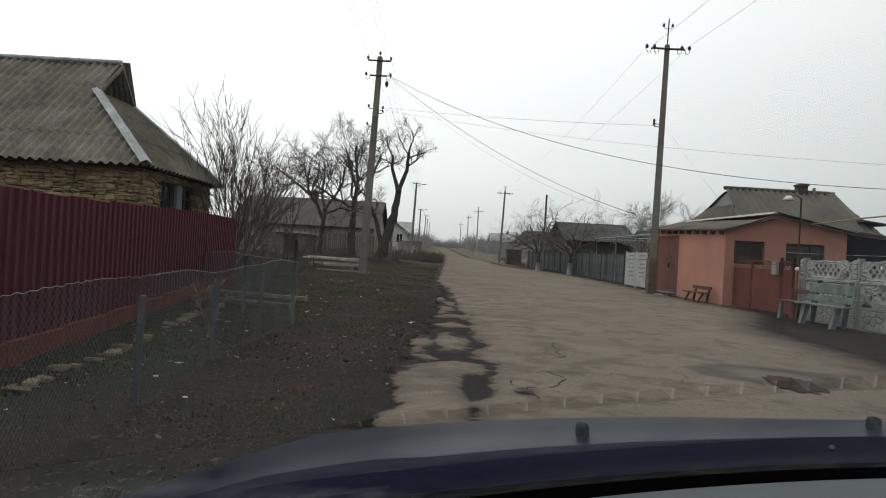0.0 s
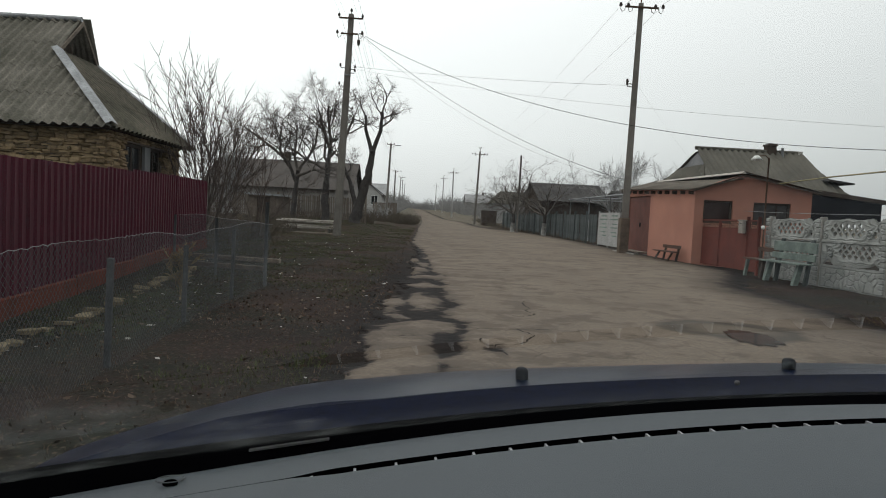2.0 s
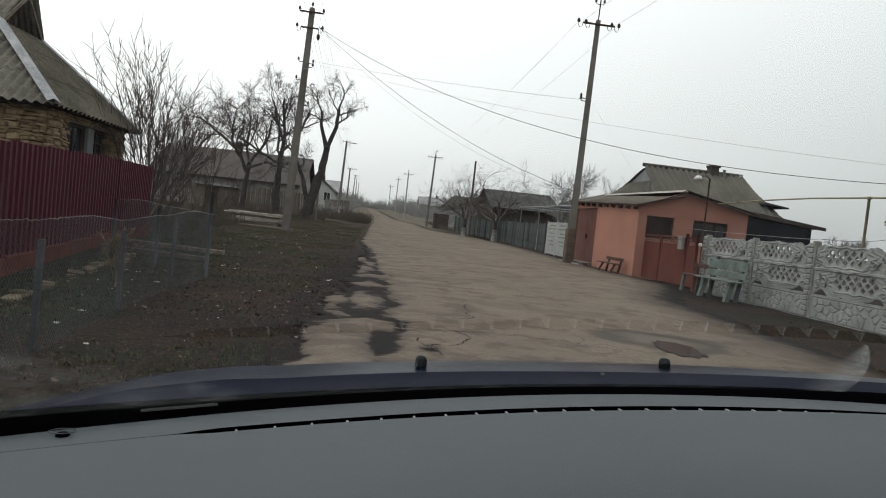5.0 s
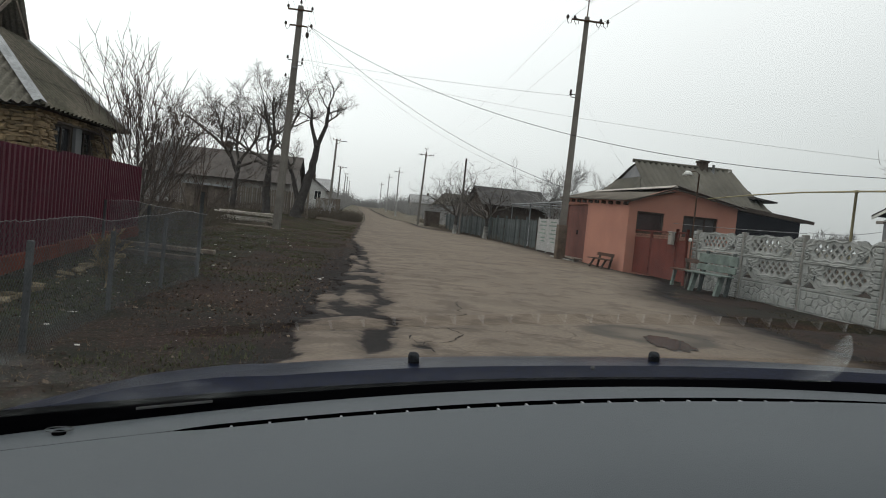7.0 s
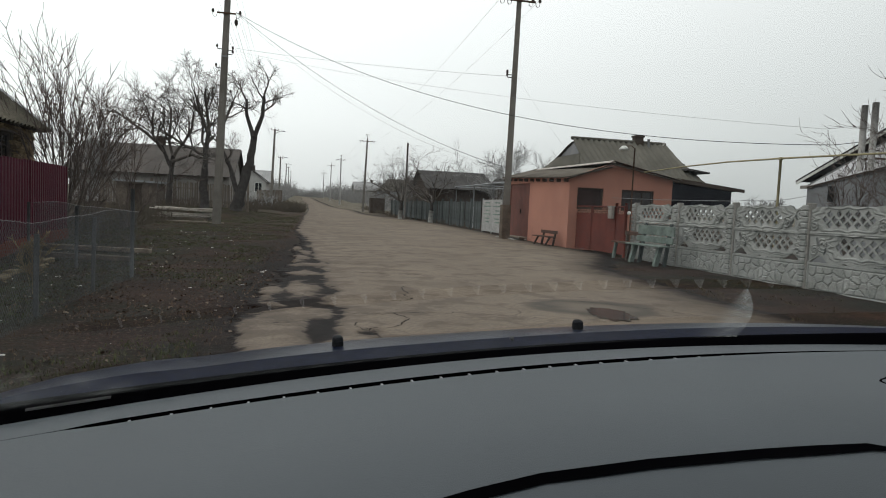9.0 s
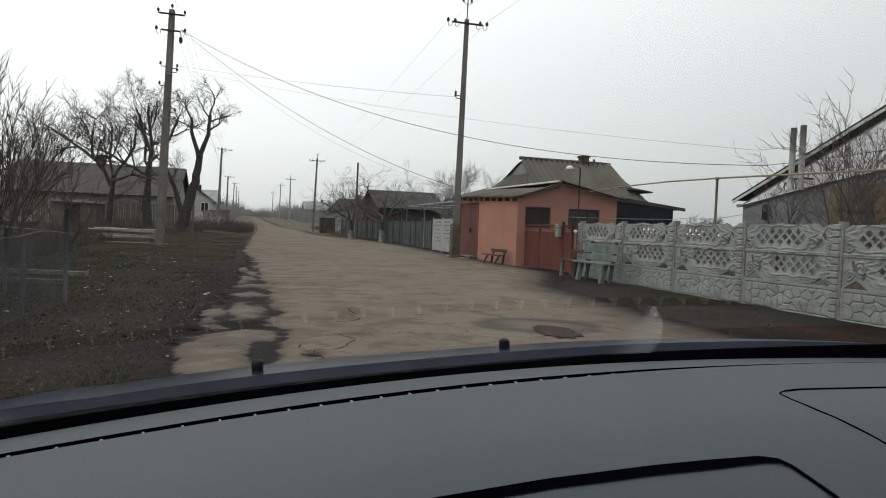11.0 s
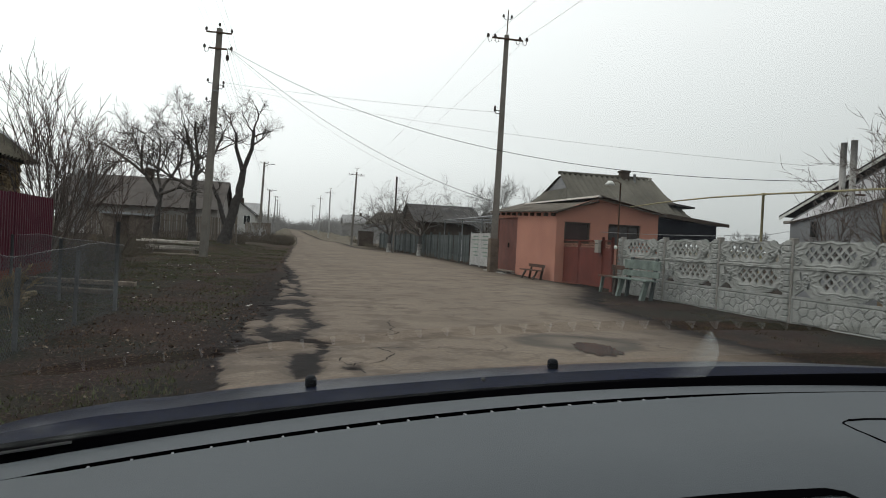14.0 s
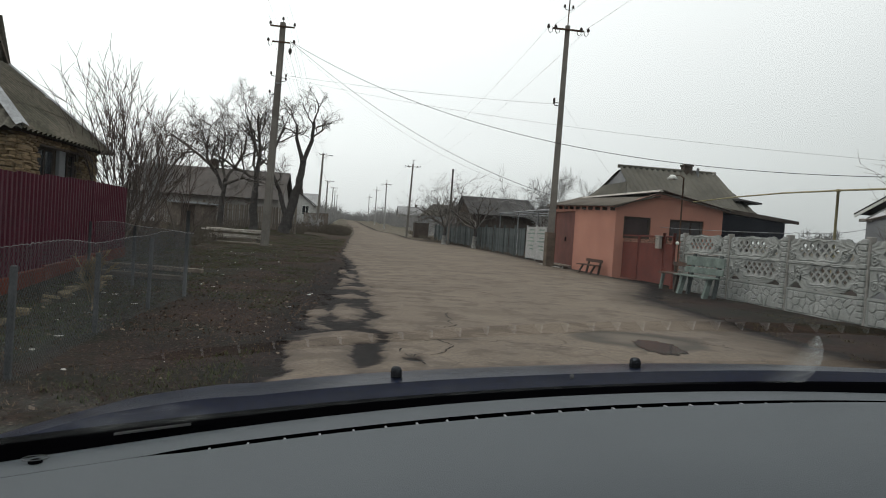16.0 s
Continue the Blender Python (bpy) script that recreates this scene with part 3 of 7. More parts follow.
crack([(2.4, 17.0), (3.2, 16.4), (4.2, 16.6)], 7, 0.022)
crack([(0.9, 9.6), (1.5, 9.4), (2.0, 9.55)], 8, 0.018)
crack([(0.5, 11.0), (1.0, 11.1), (1.6, 10.9)], 9, 0.03)
crack([(0.4, 12.6), (0.9, 12.5), (1.5, 12.7)], 10, 0.035)
crack([(4.2, 8.9), (4.5, 8.4), (4.9, 8.3)], 11, 0.016)
crack([(3.9, 7.9), (4.1, 7.7), (4.35, 7.75)], 12, 0.016)


# ---- maroon sheet fence by the stone house ----
def sheet_fence():
    a, b = Vector((-3.35, 0.0, 0)), Vector((-5.25, 15.6, 0))
    way = (b - a).normalized()
    turn = math.degrees(math.atan2(way.y, way.x))
    fence = thing("sheet_metal_fence", (a.x, a.y, 0), "tall maroon corrugated sheet metal fence on a red footing", "fence", turn=turn)
    width, length, tall = 1.15, (b - a).length, 1.42
    prof = []
    for k in range(7):
        s = k * 1.15 / 7
        prof += [(s, 0.0), (s + 0.085, 0.0), (s + 0.1, 0.03), (s + 0.145, 0.03)]
    prof.append((1.15, 0.0))
    verts, faces = [], []
    for z in (0, tall):
        verts += [(s, -d, z) for s, d in prof]
    n = len(prof)
    faces = [(i, i + 1, n + i + 1, n + i) for i in range(n - 1)]
    me = None
    count = int(length / width) + 1
    for k in range(count):
        s = k * width
        if s + width > length + 0.4:
            break
        p = a + way * (s + width / 2)
        z = ground_z(p.x, p.y) + 0.2
        if me is None:
            ob = link("sheet", verts, faces, MAROON, fence)
            me = ob.data
        else:
            ob = new("sheet", me)
            ob.parent = fence
        ob.location = (s, 0, z + RNG.uniform(-0.006, 0.006))
        rod("post", (s, 0.05, z - 0.25), (s, 0.05, z + tall - 0.03), 0.03, RUST, fence)
        part("footing", box((s + 0.002, -0.06, z - 0.34), (s + width - 0.002, 0.06, z + 0.02), 0.012), FOOTING, fence)
    part("seam_strip", box((13.05 / 15.7 * length, -0.04, 0.2), (13.05 / 15.7 * length + 0.05, -0.018, 1.62), 0.004), MAROON, fence)


sheet_fence()


# ---- roofs of corrugated slate ----
def corrugated(name, poly, material, parent, pitch=0.15, amp=0.022, row=1.15, label=""):
    """Corrugated sheets over a convex polygon whose first edge is the eave, laid in lapping rows."""
    poly = [Vector(p) for p in poly]
    e = (poly[1] - poly[0]).normalized()
    nrm = e.cross(poly[2] - poly[0]).normalized()
    if nrm.z < 0:
        nrm = -nrm
    up = nrm.cross(e)
    if up.z < 0:
        up = -up
    flat = [((p - poly[0]).dot(e), (p - poly[0]).dot(up)) for p in poly]
    s0, s1 = min(p[0] for p in flat), max(p[0] for p in flat)
    t1 = max(p[1] for p in flat)
    cols = max(2, int((s1 - s0) / (pitch / 5)))
    verts, faces = [], []
    rows = max(1, math.ceil(t1 / row))

    def span(s):
        ts = []
        for (x0, y0), (x1, y1) in zip(flat, flat[1:] + flat[:1]):
            if min(x0, x1) - 1e-6 <= s <= max(x0, x1) + 1e-6 and abs(x1 - x0) > 1e-6:
                ts.append(y0 + (y1 - y0) * (s - x0) / (x1 - x0))
        return (min(ts), max(ts)) if ts else (0, 0)

    for r in range(rows):
        base = len(verts)
        for i in range(cols + 1):
            s = s0 + (s1 - s0) * i / cols
            lo, hi = span(min(max(s, s0 + 1e-4), s1 - 1e-4))
            h = amp * math.sin(2 * math.pi * s / pitch) + 0.012 * noise.noise((s * 0.7, r * 3.1, 2))
            jag = 0.03 * noise.noise((math.floor(s / 1.1) * 3.7, r * 2.3, 6))
            low, high = r * row - 0.06 + jag, (r + 1) * row
            for t, lift in ((low, 0.012), (low + 0.02, 0.0117), (high - 0.02, 0.0), (high, 0.0)):
                tt = min(max(t, lo - 0.04), hi)
                verts.append(poly[0] + e * s + up * tt + nrm * (h + lift))
        for i in range(cols):
            for q in range(3):
                k = base + 4 * i + q
                faces.append((k, k + 4, k + 5, k + 1))
    ob = link(name, verts, faces, material, parent, label, smooth=True)
    mod = ob.modifiers.new("thickness", "SOLIDIFY")
    mod.thickness, mod.offset = 0.012, -1
    return ob


def prism(pts, d, bm=None):
    """A polygon swept along the vector d."""
    bm = bm or bmesh.new()
    d = Vector(d)
    a = [bm.verts.new(p) for p in pts]
    b = [bm.verts.new(Vector(p) + d) for p in pts]
    bm.faces.new(a)
    bm.faces.new(list(reversed(b)))
    for i in range(len(pts)):
        j = (i + 1) % len(pts)
        bm.faces.new((a[i], b[i], b[j], a[j]))
    bmesh.ops.recalc_face_normals(bm, faces=bm.faces)
    return bm


def window(parent, at, w, h, axis, frame_mat, panes=2, name="window", pane_mat=None):
    """A window with a frame, a mullion and panes; axis 'x' faces along x, 'y' along y; at: lower corner on the wall face."""
    x, y, z = at

    def slab(u0, u1, v0, v1, d0, d1, bev=0.0):
        if axis == "y":
            return box((x + u0, y + d0, z + v0), (x + u1, y + d1, z + v1), bev)
        return box((x - d1, y + u0, z + v0), (x - d0, y + u1, z + v1), bev)

    b = 0.06
    # near-black backing slab stands in for the unlit room
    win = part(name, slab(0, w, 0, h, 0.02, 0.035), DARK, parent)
    for u0, u1, v0, v1 in ((0, b, 0, h), (w - b, w, 0, h), (b, w - b, 0, b), (b, w - b, h - b, h)):
        part("frame", slab(u0, u1, v0, v1, -0.035, 0.02, 0.006), frame_mat, win)
    inner = (w - 2 * b) / panes
    for k in range(panes):
        part("pane", slab(b + k * inner + 0.015, b + (k + 1) * inner - 0.015, b, h - b, 0.002, 0.012), pane_mat or PANE, win)
        if k:
            part("mullion", slab(b + k * inner - 0.02, b + k * inner + 0.02, b, h - b, -0.025, 0.015, 0.005), frame_mat, win)
    return win


STONES = []


def stone_mesh(k):
    rng = random.Random(k)
    bm = box((-0.5, -0.5, -0.5), (0.5, 0.5, 0.5))
    bmesh.ops.bevel(bm, geom=list(bm.edges), offset=0.14, segments=1, affect="EDGES")
    for v in bm.verts:
        v.co += Vector((rng.uniform(-1, 1), rng.uniform(-1, 1), rng.uniform(-1, 1))) * 0.055
    me = bpy.data.meshes.new("stone")
    bm.to_mesh(me)
    bm.free()
    me.materials.append(LIME)
    return me


for k in range(7):
    STONES.append(stone_mesh(k))


def stone_courses(parent, start, way, length, z0, z1, skip=()):
    """Rough coursed stones standing proud of a mortar wall. way: unit vector along the wall."""
    way = Vector(way)
    ang = math.atan2(way.y, way.x)
    z = z0
    while z < z1 - 0.03:
        h = min(RNG.choice((0.04, 0.05, 0.055, 0.065, 0.08, 0.1)), z1 - z)
        s = RNG.uniform(-0.2, 0)
        while s < length:
            w = RNG.uniform(0.1, 0.36)
            if s + w > length:
                w = length - s
            if w > 0.1 and not any(a < s + w / 2 < b and z < top for a, b, top in skip):
                ob = new("stone", RNG.choice(STONES))
                ob.parent = parent
                p = Vector(start) + way * (max(s, 0) + w / 2)
                ob.matrix_local = Matrix.Translation((p.x, p.y, z + h / 2)) @ pose(0, 0, 0, RNG.uniform(-7, 7), RNG.uniform(-7, 7), math.degrees(ang) + RNG.uniform(-5, 5)) @ Matrix.Diagonal((w * RNG.uniform(0.88, 1.02), RNG.uniform(0.12, 0.22), h * RNG.uniform(0.75, 1.25), 1))
            s += w
        z += h


# ---- house of yellow limestone ----
def stone_house():
    house = thing("stone_house", (0, 0, 0), "yellow rubble limestone house with grey corrugated slate half-hip roof", "house")
    x0, x1, y0, y1 = -17.0, -7.0, 14.4, 18.8
    zt = 2.62
    bm = bmesh.new()
    # front, back, left and the road-side wall with its two window openings
    box((x0, y0 + 0.06, -0.3), (x1 - 0.06, y0 + 0.4, zt), bm=bm)
    box((x0, y1 - 0.4, -0.3), (x1 - 0.06, y1, zt), bm=bm)
    box((x0, y0 + 0.4, -0.3), (x0 + 0.4, y1 - 0.4, zt), bm=bm)
    wins = [(15.42, 1.0), (16.77, 0.8)]
    cuts = [y0 + 0.4, 15.42, 16.42, 16.77, 17.57, y1 - 0.4]
    for a, b in ((cuts[0], cuts[1]), (cuts[2], cuts[3]), (cuts[4], cuts[5])):
        box((x1 - 0.4, a, -0.3), (x1 - 0.06, b, zt), bm=bm)
    for a, b in ((cuts[1], cuts[2]), (cuts[3], cuts[4])):
        box((x1 - 0.4, a, -0.3), (x1 - 0.06, b, 1.1), bm=bm)
        box((x1 - 0.4, a, 2.42), (x1 - 0.06, b, zt), bm=bm)
    wall = part("wall", bm, MORTAR, house)
    stone_courses(wall, (x0 + 4.0, y0 + 0.02, 0), (1, 0, 0), 6.0, 1.4, zt)
    stone_courses(wall, (x1 - 0.02, y0, 0), (0, 1, 0), 4.3, 1.3, zt, skip=((0.98, 3.2, 2.45),))
    part("pier", box((x1 - 0.1, 16.43, 1.1), (x1 + 0.02, 16.76, 2.42), 0.01), WALL_GREY, house, "pale grey-blue plastered pier between the windows")
    for y, w in wins:
        window(house, (x1 - 0.12, y, 1.1), w, 1.32, "x", WOOD_DARK, 2)
    part("lintel", box((x1 - 0.1, 14.9, 2.43), (x1 + 0.03, 17.9, 2.5), 0.01), WOOD_GREY, house, "long pale grey lintel beam")
    ex, ey, ez = -6.7, 14.0, 2.66
    ry, rz, hx, hz = 17.5, 5.74, -9.15, 4.72
    yl, yr = 16.35, 18.35
    left, back = -17.4, 19.1
    corrugated("roof_front", [(left, ey, ez), (ex, ey, ez), (hx, yl, hz), (hx + 0.02, ry, rz), (left, ry, rz)], SLATE, house, pitch=0.22, amp=0.042)
    corrugated("roof_back", [(left, back, ez), (ex, back, ez), (hx, yr, hz), (hx + 0.02, ry, rz), (left, ry, rz)], SLATE, house)
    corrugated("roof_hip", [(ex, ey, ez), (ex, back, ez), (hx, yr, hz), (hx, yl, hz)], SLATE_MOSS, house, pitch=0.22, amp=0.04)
    part("gablet", prism([(hx - 0.5, yl + 0.12, hz), (hx - 0.5, yr - 0.12, hz), (hx - 0.5, ry, rz - 0.12)], (-0.08, 0, 0)), WOOD_DARK, house, "dark weathered boards under the ridge")
    for y in (16.9, 17.25, 17.6, 17.95):
        part("batten", box((hx - 0.49, y, hz), (hx - 0.46, y + 0.02, hz + 0.5)), WOOD_GREY, house)
    Tubes().add([(left, ry, rz + 0.03), (hx, ry, rz + 0.03)], 0.07, 8).done("ridge_cap", TIN, house)
    # tin flashings down the hips and along the verges
    def strip(name, a, b, w):
        a, b = Vector(a), Vector(b)
        d = (b - a).normalized()
        side = d.cross(Vector((0, 0, 1))).normalized() * w
        up = Vector((0, 0, 0.055))
        link(name, [a - side + up * 0.4, a + up * 1.6, a + side + up * 0.4, b - side + up * 0.4, b + up * 1.6, b + side + up * 0.4], [(0, 1, 4, 3), (1, 2, 5, 4)], TIN, house, "grey tin flashing")
    strip("hip_flashing", (hx, yl, hz), (ex + 0.02, ey - 0.02, ez), 0.13)
    strip("hip_flashing", (hx, yr, hz), (ex + 0.02, back + 0.02, ez), 0.13)
    part("verge_board", prism([(hx + 0.03, yl, hz - 0.02), (hx + 0.03, ry, rz - 0.02), (hx + 0.03, ry, rz - 0.14), (hx + 0.03, yl, hz - 0.14)], (0.025, 0, 0)), WOOD_GREY, house)
    part("verge_board", prism([(hx + 0.03, yr, hz - 0.02), (hx + 0.03, ry, rz - 0.02), (hx + 0.03, ry, rz - 0.14), (hx + 0.03, yr, hz - 0.14)], (0.025, 0, 0)), WOOD_GREY, house)
    part("soffit", box((left + 0.1, ey + 0.1, 2.6), (ex - 0.1, back - 0.1, 2.63)), WOOD_DARK, house)


stone_house()


# ---- salmon garage, its gate and fittings ----
def garage():
    g = thing("garage", (0, 0, 0), "salmon stucco garage with low slate roof and brown-red doors", "garage")
    x0, x1, y0, y1 = 8.0, 11.5, 18.4, 24.75
    ax, az, zl, zr = 9.31, 2.66, 2.2, 2.3
    t, rise = 0.2, 0.034
    bm = bmesh.new()
    wx = [x0, 8.27, 9.14, 9.76, 10.88, x1]

    def top(x):
        return zl + (az - zl) * (x - x0) / (ax - x0) if x < ax else az + (zr - az) * (x - ax) / (x1 - ax)

    for a, b in ((0, 1), (2, 3), (4, 5)):
        pts = [(wx[a], y0, -0.2), (wx[b], y0, -0.2), (wx[b], y0, top(wx[b]))]
        if wx[a] < ax < wx[b]:
            pts.append((ax, y0, az))
        pts.append((wx[a], y0, top(wx[a])))
        prism(pts, (0, t, 0), bm)
    for a, b in ((1, 2), (3, 4)):
        prism([(wx[a], y0, -0.2), (wx[b], y0, -0.2), (wx[b], y0, 1.24), (wx[a], y0, 1.24)], (0, t, 0), bm)
        prism([(wx[a], y0, 1.9), (wx[b], y0, 1.9), (wx[b], y0, top(wx[b])), (wx[a], y0, top(wx[a]))], (0, t, 0), bm)
    # road-side wall with the door opening, back and far walls
    for a, b, lo in ((y0 + t, 22.0, -0.2), (24.3, y1, -0.2), (22.0, 24.3, 2.12)):
        za, zb = zl + rise * (a - y0), zl + rise * (b - y0)
        prism([(x0, a, lo), (x0, b, lo), (x0, b, zb), (x0, a, za)], (t, 0, 0), bm)
    box((x0 + t, y1 - t, -0.2), (x1, y1, 2.25), bm=bm)
    box((x1 - t, y0 + t, -0.2), (x1, y1 - t, 2.28), bm=bm)
    part("wall", bm, SALMON, g, "salmon pink stucco")
    window(g, (8.27, y0 + 0.08, 1.24), 0.87, 0.66, "y", WOOD_DARK, 1, pane_mat=BROWN_PANE)
    window(g, (9.76, y0 + 0.08, 1.24), 1.12, 0.66, "y", WOOD_DARK, 3, pane_mat=GREY_PANE)
    door = part("door", box((x0 + 0.05, 22.03, 0.06), (x0 + 0.1, 24.27, 2.1), 0.006), DOOR, g, "brown-red sheet metal door")
    part("frame", box((x0 + 0.02, 22.0, 0.03), (x0 + 0.12, 22.05, 2.12)), DOOR, door)
    part("frame", box((x0 + 0.02, 24.25, 0.03), (x0 + 0.12, 24.3, 2.12)), DOOR, door)
    part("handle", box((x0 + 0.0, 22.95, 1.0), (x0 + 0.04, 23.0, 1.16), 0.005), DARK, door, "black iron handle")
    for z in (0.4, 1.75):
        part("hinge", box((x0 + 0.02, 22.02, z), (x0 + 0.05, 22.07, z + 0.14)), DARK, door)
    part("threshold", box((x0 - 0.5, 22.0, -0.1), (x0, 24.4, 0.07), 0.02), CONCRETE, g)
    e = 0.16
    corrugated("roof", [(x0 - e, y0 - 0.18, zl - 0.02), (x0 - e, y1 + 0.1, zl + 0.2), (ax, y1 + 0.1, az + 0.12), (ax, y0 - 0.18, az + 0.05)], PALE_SLATE, g)
    corrugated("roof", [(x1 + e, y0 - 0.18, zr - 0.02), (x1 + e, y1 + 0.15, zr - 0.02), (ax, y1 + 0.1, az + 0.12), (ax, y0 - 0.18, az + 0.05)], PALE_SLATE, g)
    part("verge_board", prism([(x0 - e, y0 - 0.19, zl - 0.05), (ax, y0 - 0.19, az + 0.03), (ax, y0 - 0.19, az - 0.02), (x0 - e, y0 - 0.19, zl - 0.09)], (0, 0.025, 0)), WOOD_DARK, g)
    part("verge_board", prism([(ax, y0 - 0.19, az + 0.03), (x1 + e, y0 - 0.19, zr - 0.05), (x1 + e, y0 - 0.19, zr - 0.09), (ax, y0 - 0.19, az - 0.02)], (0, 0.025, 0)), WOOD_DARK, g)
    part("ridge_strip", prism([(ax - 0.09, y0 - 0.2, az + 0.045), (ax, y0 - 0.2, az + 0.115), (ax + 0.09, y0 - 0.2, az + 0.045)], (0, y1 - y0 + 0.3, 0.07)), TIN_PALE, g, "pale bent tin ridge strip")
    part("back_verge", prism([(x0 - e, y1 + 0.11, zl + 0.2), (ax, y1 + 0.11, az + 0.2), (ax, y1 + 0.11, az + 0.1), (x0 - e, y1 + 0.11, zl + 0.12)], (0, 0.03, 0)), TIN_PALE, g, "pale tin verge strip")
    for k in range(11):
        y = y0 + 0.1 + k * 0.62
        part("rafter_end", box((x0 - 0.13, y, 2.05 + rise * (y - y0)), (x0, y + 0.08, 2.15 + rise * (y - y0))), WOOD_DARK, g)


garage()


def barrel_lamp():
    lamp = thing("yard_lamp", (9.57, 17.4, 0), "white enamel dish lamp on a thin steel pole", "lamp")
    rod("pole", (0, 0, 0), (0, 0, 3.1), 0.022, RUST, lamp)
    Tubes().add([(0, 0, 3.08), (-0.12, -0.02, 3.16), (-0.3, -0.05, 3.14)], 0.014, 6).done("arm", RUST, lamp)
    bm = bmesh.new()
    bmesh.ops.create_cone(bm, cap_ends=True, segments=20, radius1=0.16, radius2=0.06, depth=0.12, matrix=pose(-0.38, -0.06, 3.08))
    part("shade", bm, WHITE, lamp, "white enamel shade", True)


barrel_lamp()


def yard_gate():
    """Two leaves of painted sheet with a wire band on top, and a wicket beside them."""
    gate = thing("yard_gate", (8.3, 15.4, 0), "red-brown sheet metal yard gate with lattice top", "gate")
    for y in (-0.12, 0.42, 3.42):
        rod("post", (0, y, -0.2), (0, y, 1.42), 0.04, GATE, gate)
    for a, b in ((-0.07, 0.37), (0.47, 1.9), (1.94, 3.38)):
        leaf = part("leaf", box((-0.012, a, 0.06), (0.012, b, 1.08), 0.004), GATE, gate)
        part("rail", box((-0.02, a, 1.08), (0.02, b, 1.12)), GATE, leaf)
        part("rail", box((-0.02, a, 1.3), (0.02, b, 1.34)), GATE, leaf)
        part("rail", box((-0.02, a, 0.05), (0.02, b, 0.09)), GATE, leaf)
        for y in (a, b - 0.035):
            part("stile", box((-0.02, y, 0.05), (0.02, y + 0.035, 1.34)), GATE, leaf)
        tb = Tubes()
        k = a
        while k < b - 0.06:
            tb.add([(0, k, 1.11), (0, min(k + 0.1, b - 0.02), 1.31)], 0.004, 4)
            tb.add([(0, min(k + 0.1, b - 0.02), 1.11), (0, k, 1.31)], 0.004, 4)
            k += 0.06
        tb.done("lattice", RUST, leaf, "crossed wire band")
    box_ = thing("mailbox", (8.24, 15.93, 0.97), "small weathered pale metal mailbox on the gate post", "mailbox")
    part("case", box((-0.09, -0.11, 0.02), (0.0, 0.11, 0.34), 0.012), WALL_DULL, box_)
    part("lid", box((-0.11, -0.13, 0.34), (0.02, 0.13, 0.37), 0.008), WALL_DULL, box_)
    part("slot", box((-0.093, -0.07, 0.27), (-0.088, 0.07, 0.285)), DARK, box_)


yard_gate()
knob = thing("gate_fitting", (8.36, 15.24, 1.16), "small white round fitting on the gate post", "fitting")
ball = bmesh.new()
bmesh.ops.create_uvsphere(ball, u_segments=14, v_segments=8, radius=0.05)
part("ball", ball, WHITE, knob, "", True)
rod("stem", (0, 0.0, 0), (0, 0.06, 0.0), 0.015, RUST, knob)


# ---- whitewashed concrete fence ----
def cells(width, height, step, solid, relief, thick):
    """A slab cut out of small cells, with relief on its faces."""
    nx, nz = round(width / step), round(height / step)
    on = [[solid((i + 0.5) * step, (j + 0.5) * step) for i in range(nx)] for j in range(nz)]
    verts, faces, ids = [], [], {}

    def vid(i, j, side):
        if (i, j, side) not in ids:
            ids[i, j, side] = len(verts)
            d = thick / 2 + relief(i * step, j * step)
            verts.append((i * step, -d if side == 0 else d, j * step))
        return ids[i, j, side]

    def is_on(i, j):
        return 0 <= i < nx and 0 <= j < nz and on[j][i]

    for j in range(nz):
        for i in range(nx):
            if not on[j][i]:
                continue
            c = [(i, j), (i + 1, j), (i + 1, j + 1), (i, j + 1)]
            faces.append(tuple(vid(*p, 0) for p in c))
            faces.append(tuple(vid(*p, 1) for p in reversed(c)))
            for (di, dj), (p, q) in (((0, -1), (c[0], c[1])), ((1, 0), (c[1], c[2])), ((0, 1), (c[2], c[3])), ((-1, 0), (c[3], c[0]))):
                if not is_on(i + di, j + dj):
                    faces.append((vid(*p, 0), vid(*p, 1), vid(*q, 1), vid(*q, 0)))
    return verts, faces


PW, PH = 1.86, 0.48
TOP_C, MID_C = 0.41 * PW, 0.58 * PW


def lattice(s, t, mid, c, half, tall):
    """Whether a point lies in one of the rhombic holes."""
    v = t - c
    if abs(s - mid) > half + 0.1 or abs(v) > tall + 0.03:
        return False
    p = 0.185
    a, b = ((s - mid) + v * 1.1) / p, ((s - mid) - v * 1.1) / p
    ca, cb = math.floor(a) + 0.5, math.floor(b) + 0.5
    cs, cv = (ca + cb) / 2 * p, (ca - cb) / 2 * p / 1.1
    if (cs / half) ** 2 + (cv / tall) ** 4 > 0.97:
        return False
    return abs(a - round(a)) > 0.14 and abs(b - round(b)) > 0.14


def drop(s, t, s0, t0, w, h, slant):
    """A leaf-shaped opening."""
    u, v = (s - s0 - slant * (t - t0)) / w, (t - t0) / h
    return abs(v) < 1 and u * u * (1.4 + v) + v * v < 1.0


def weave(s, t, mid, c):
    """Over-and-under strips of the lattice."""
    v, p = t - c, 0.185
    return 0.005 * math.sin(math.pi * ((s - mid) + v * 1.1) / p) * math.sin(math.pi * ((s - mid) - v * 1.1) / p)


def scroll(s, t, s0, t0, r, turn):
    """A crisp raised spiral."""
    a = math.hypot(s - s0, t - t0)
    if a > r * 1.25:
        return 0.0
    w = math.sin(a / r * 10.5 + turn * math.atan2(t - t0, s - s0))
    return 0.02 * smoothstep(-0.15, 0.35, w) * smoothstep(r * 1.25, r, a)


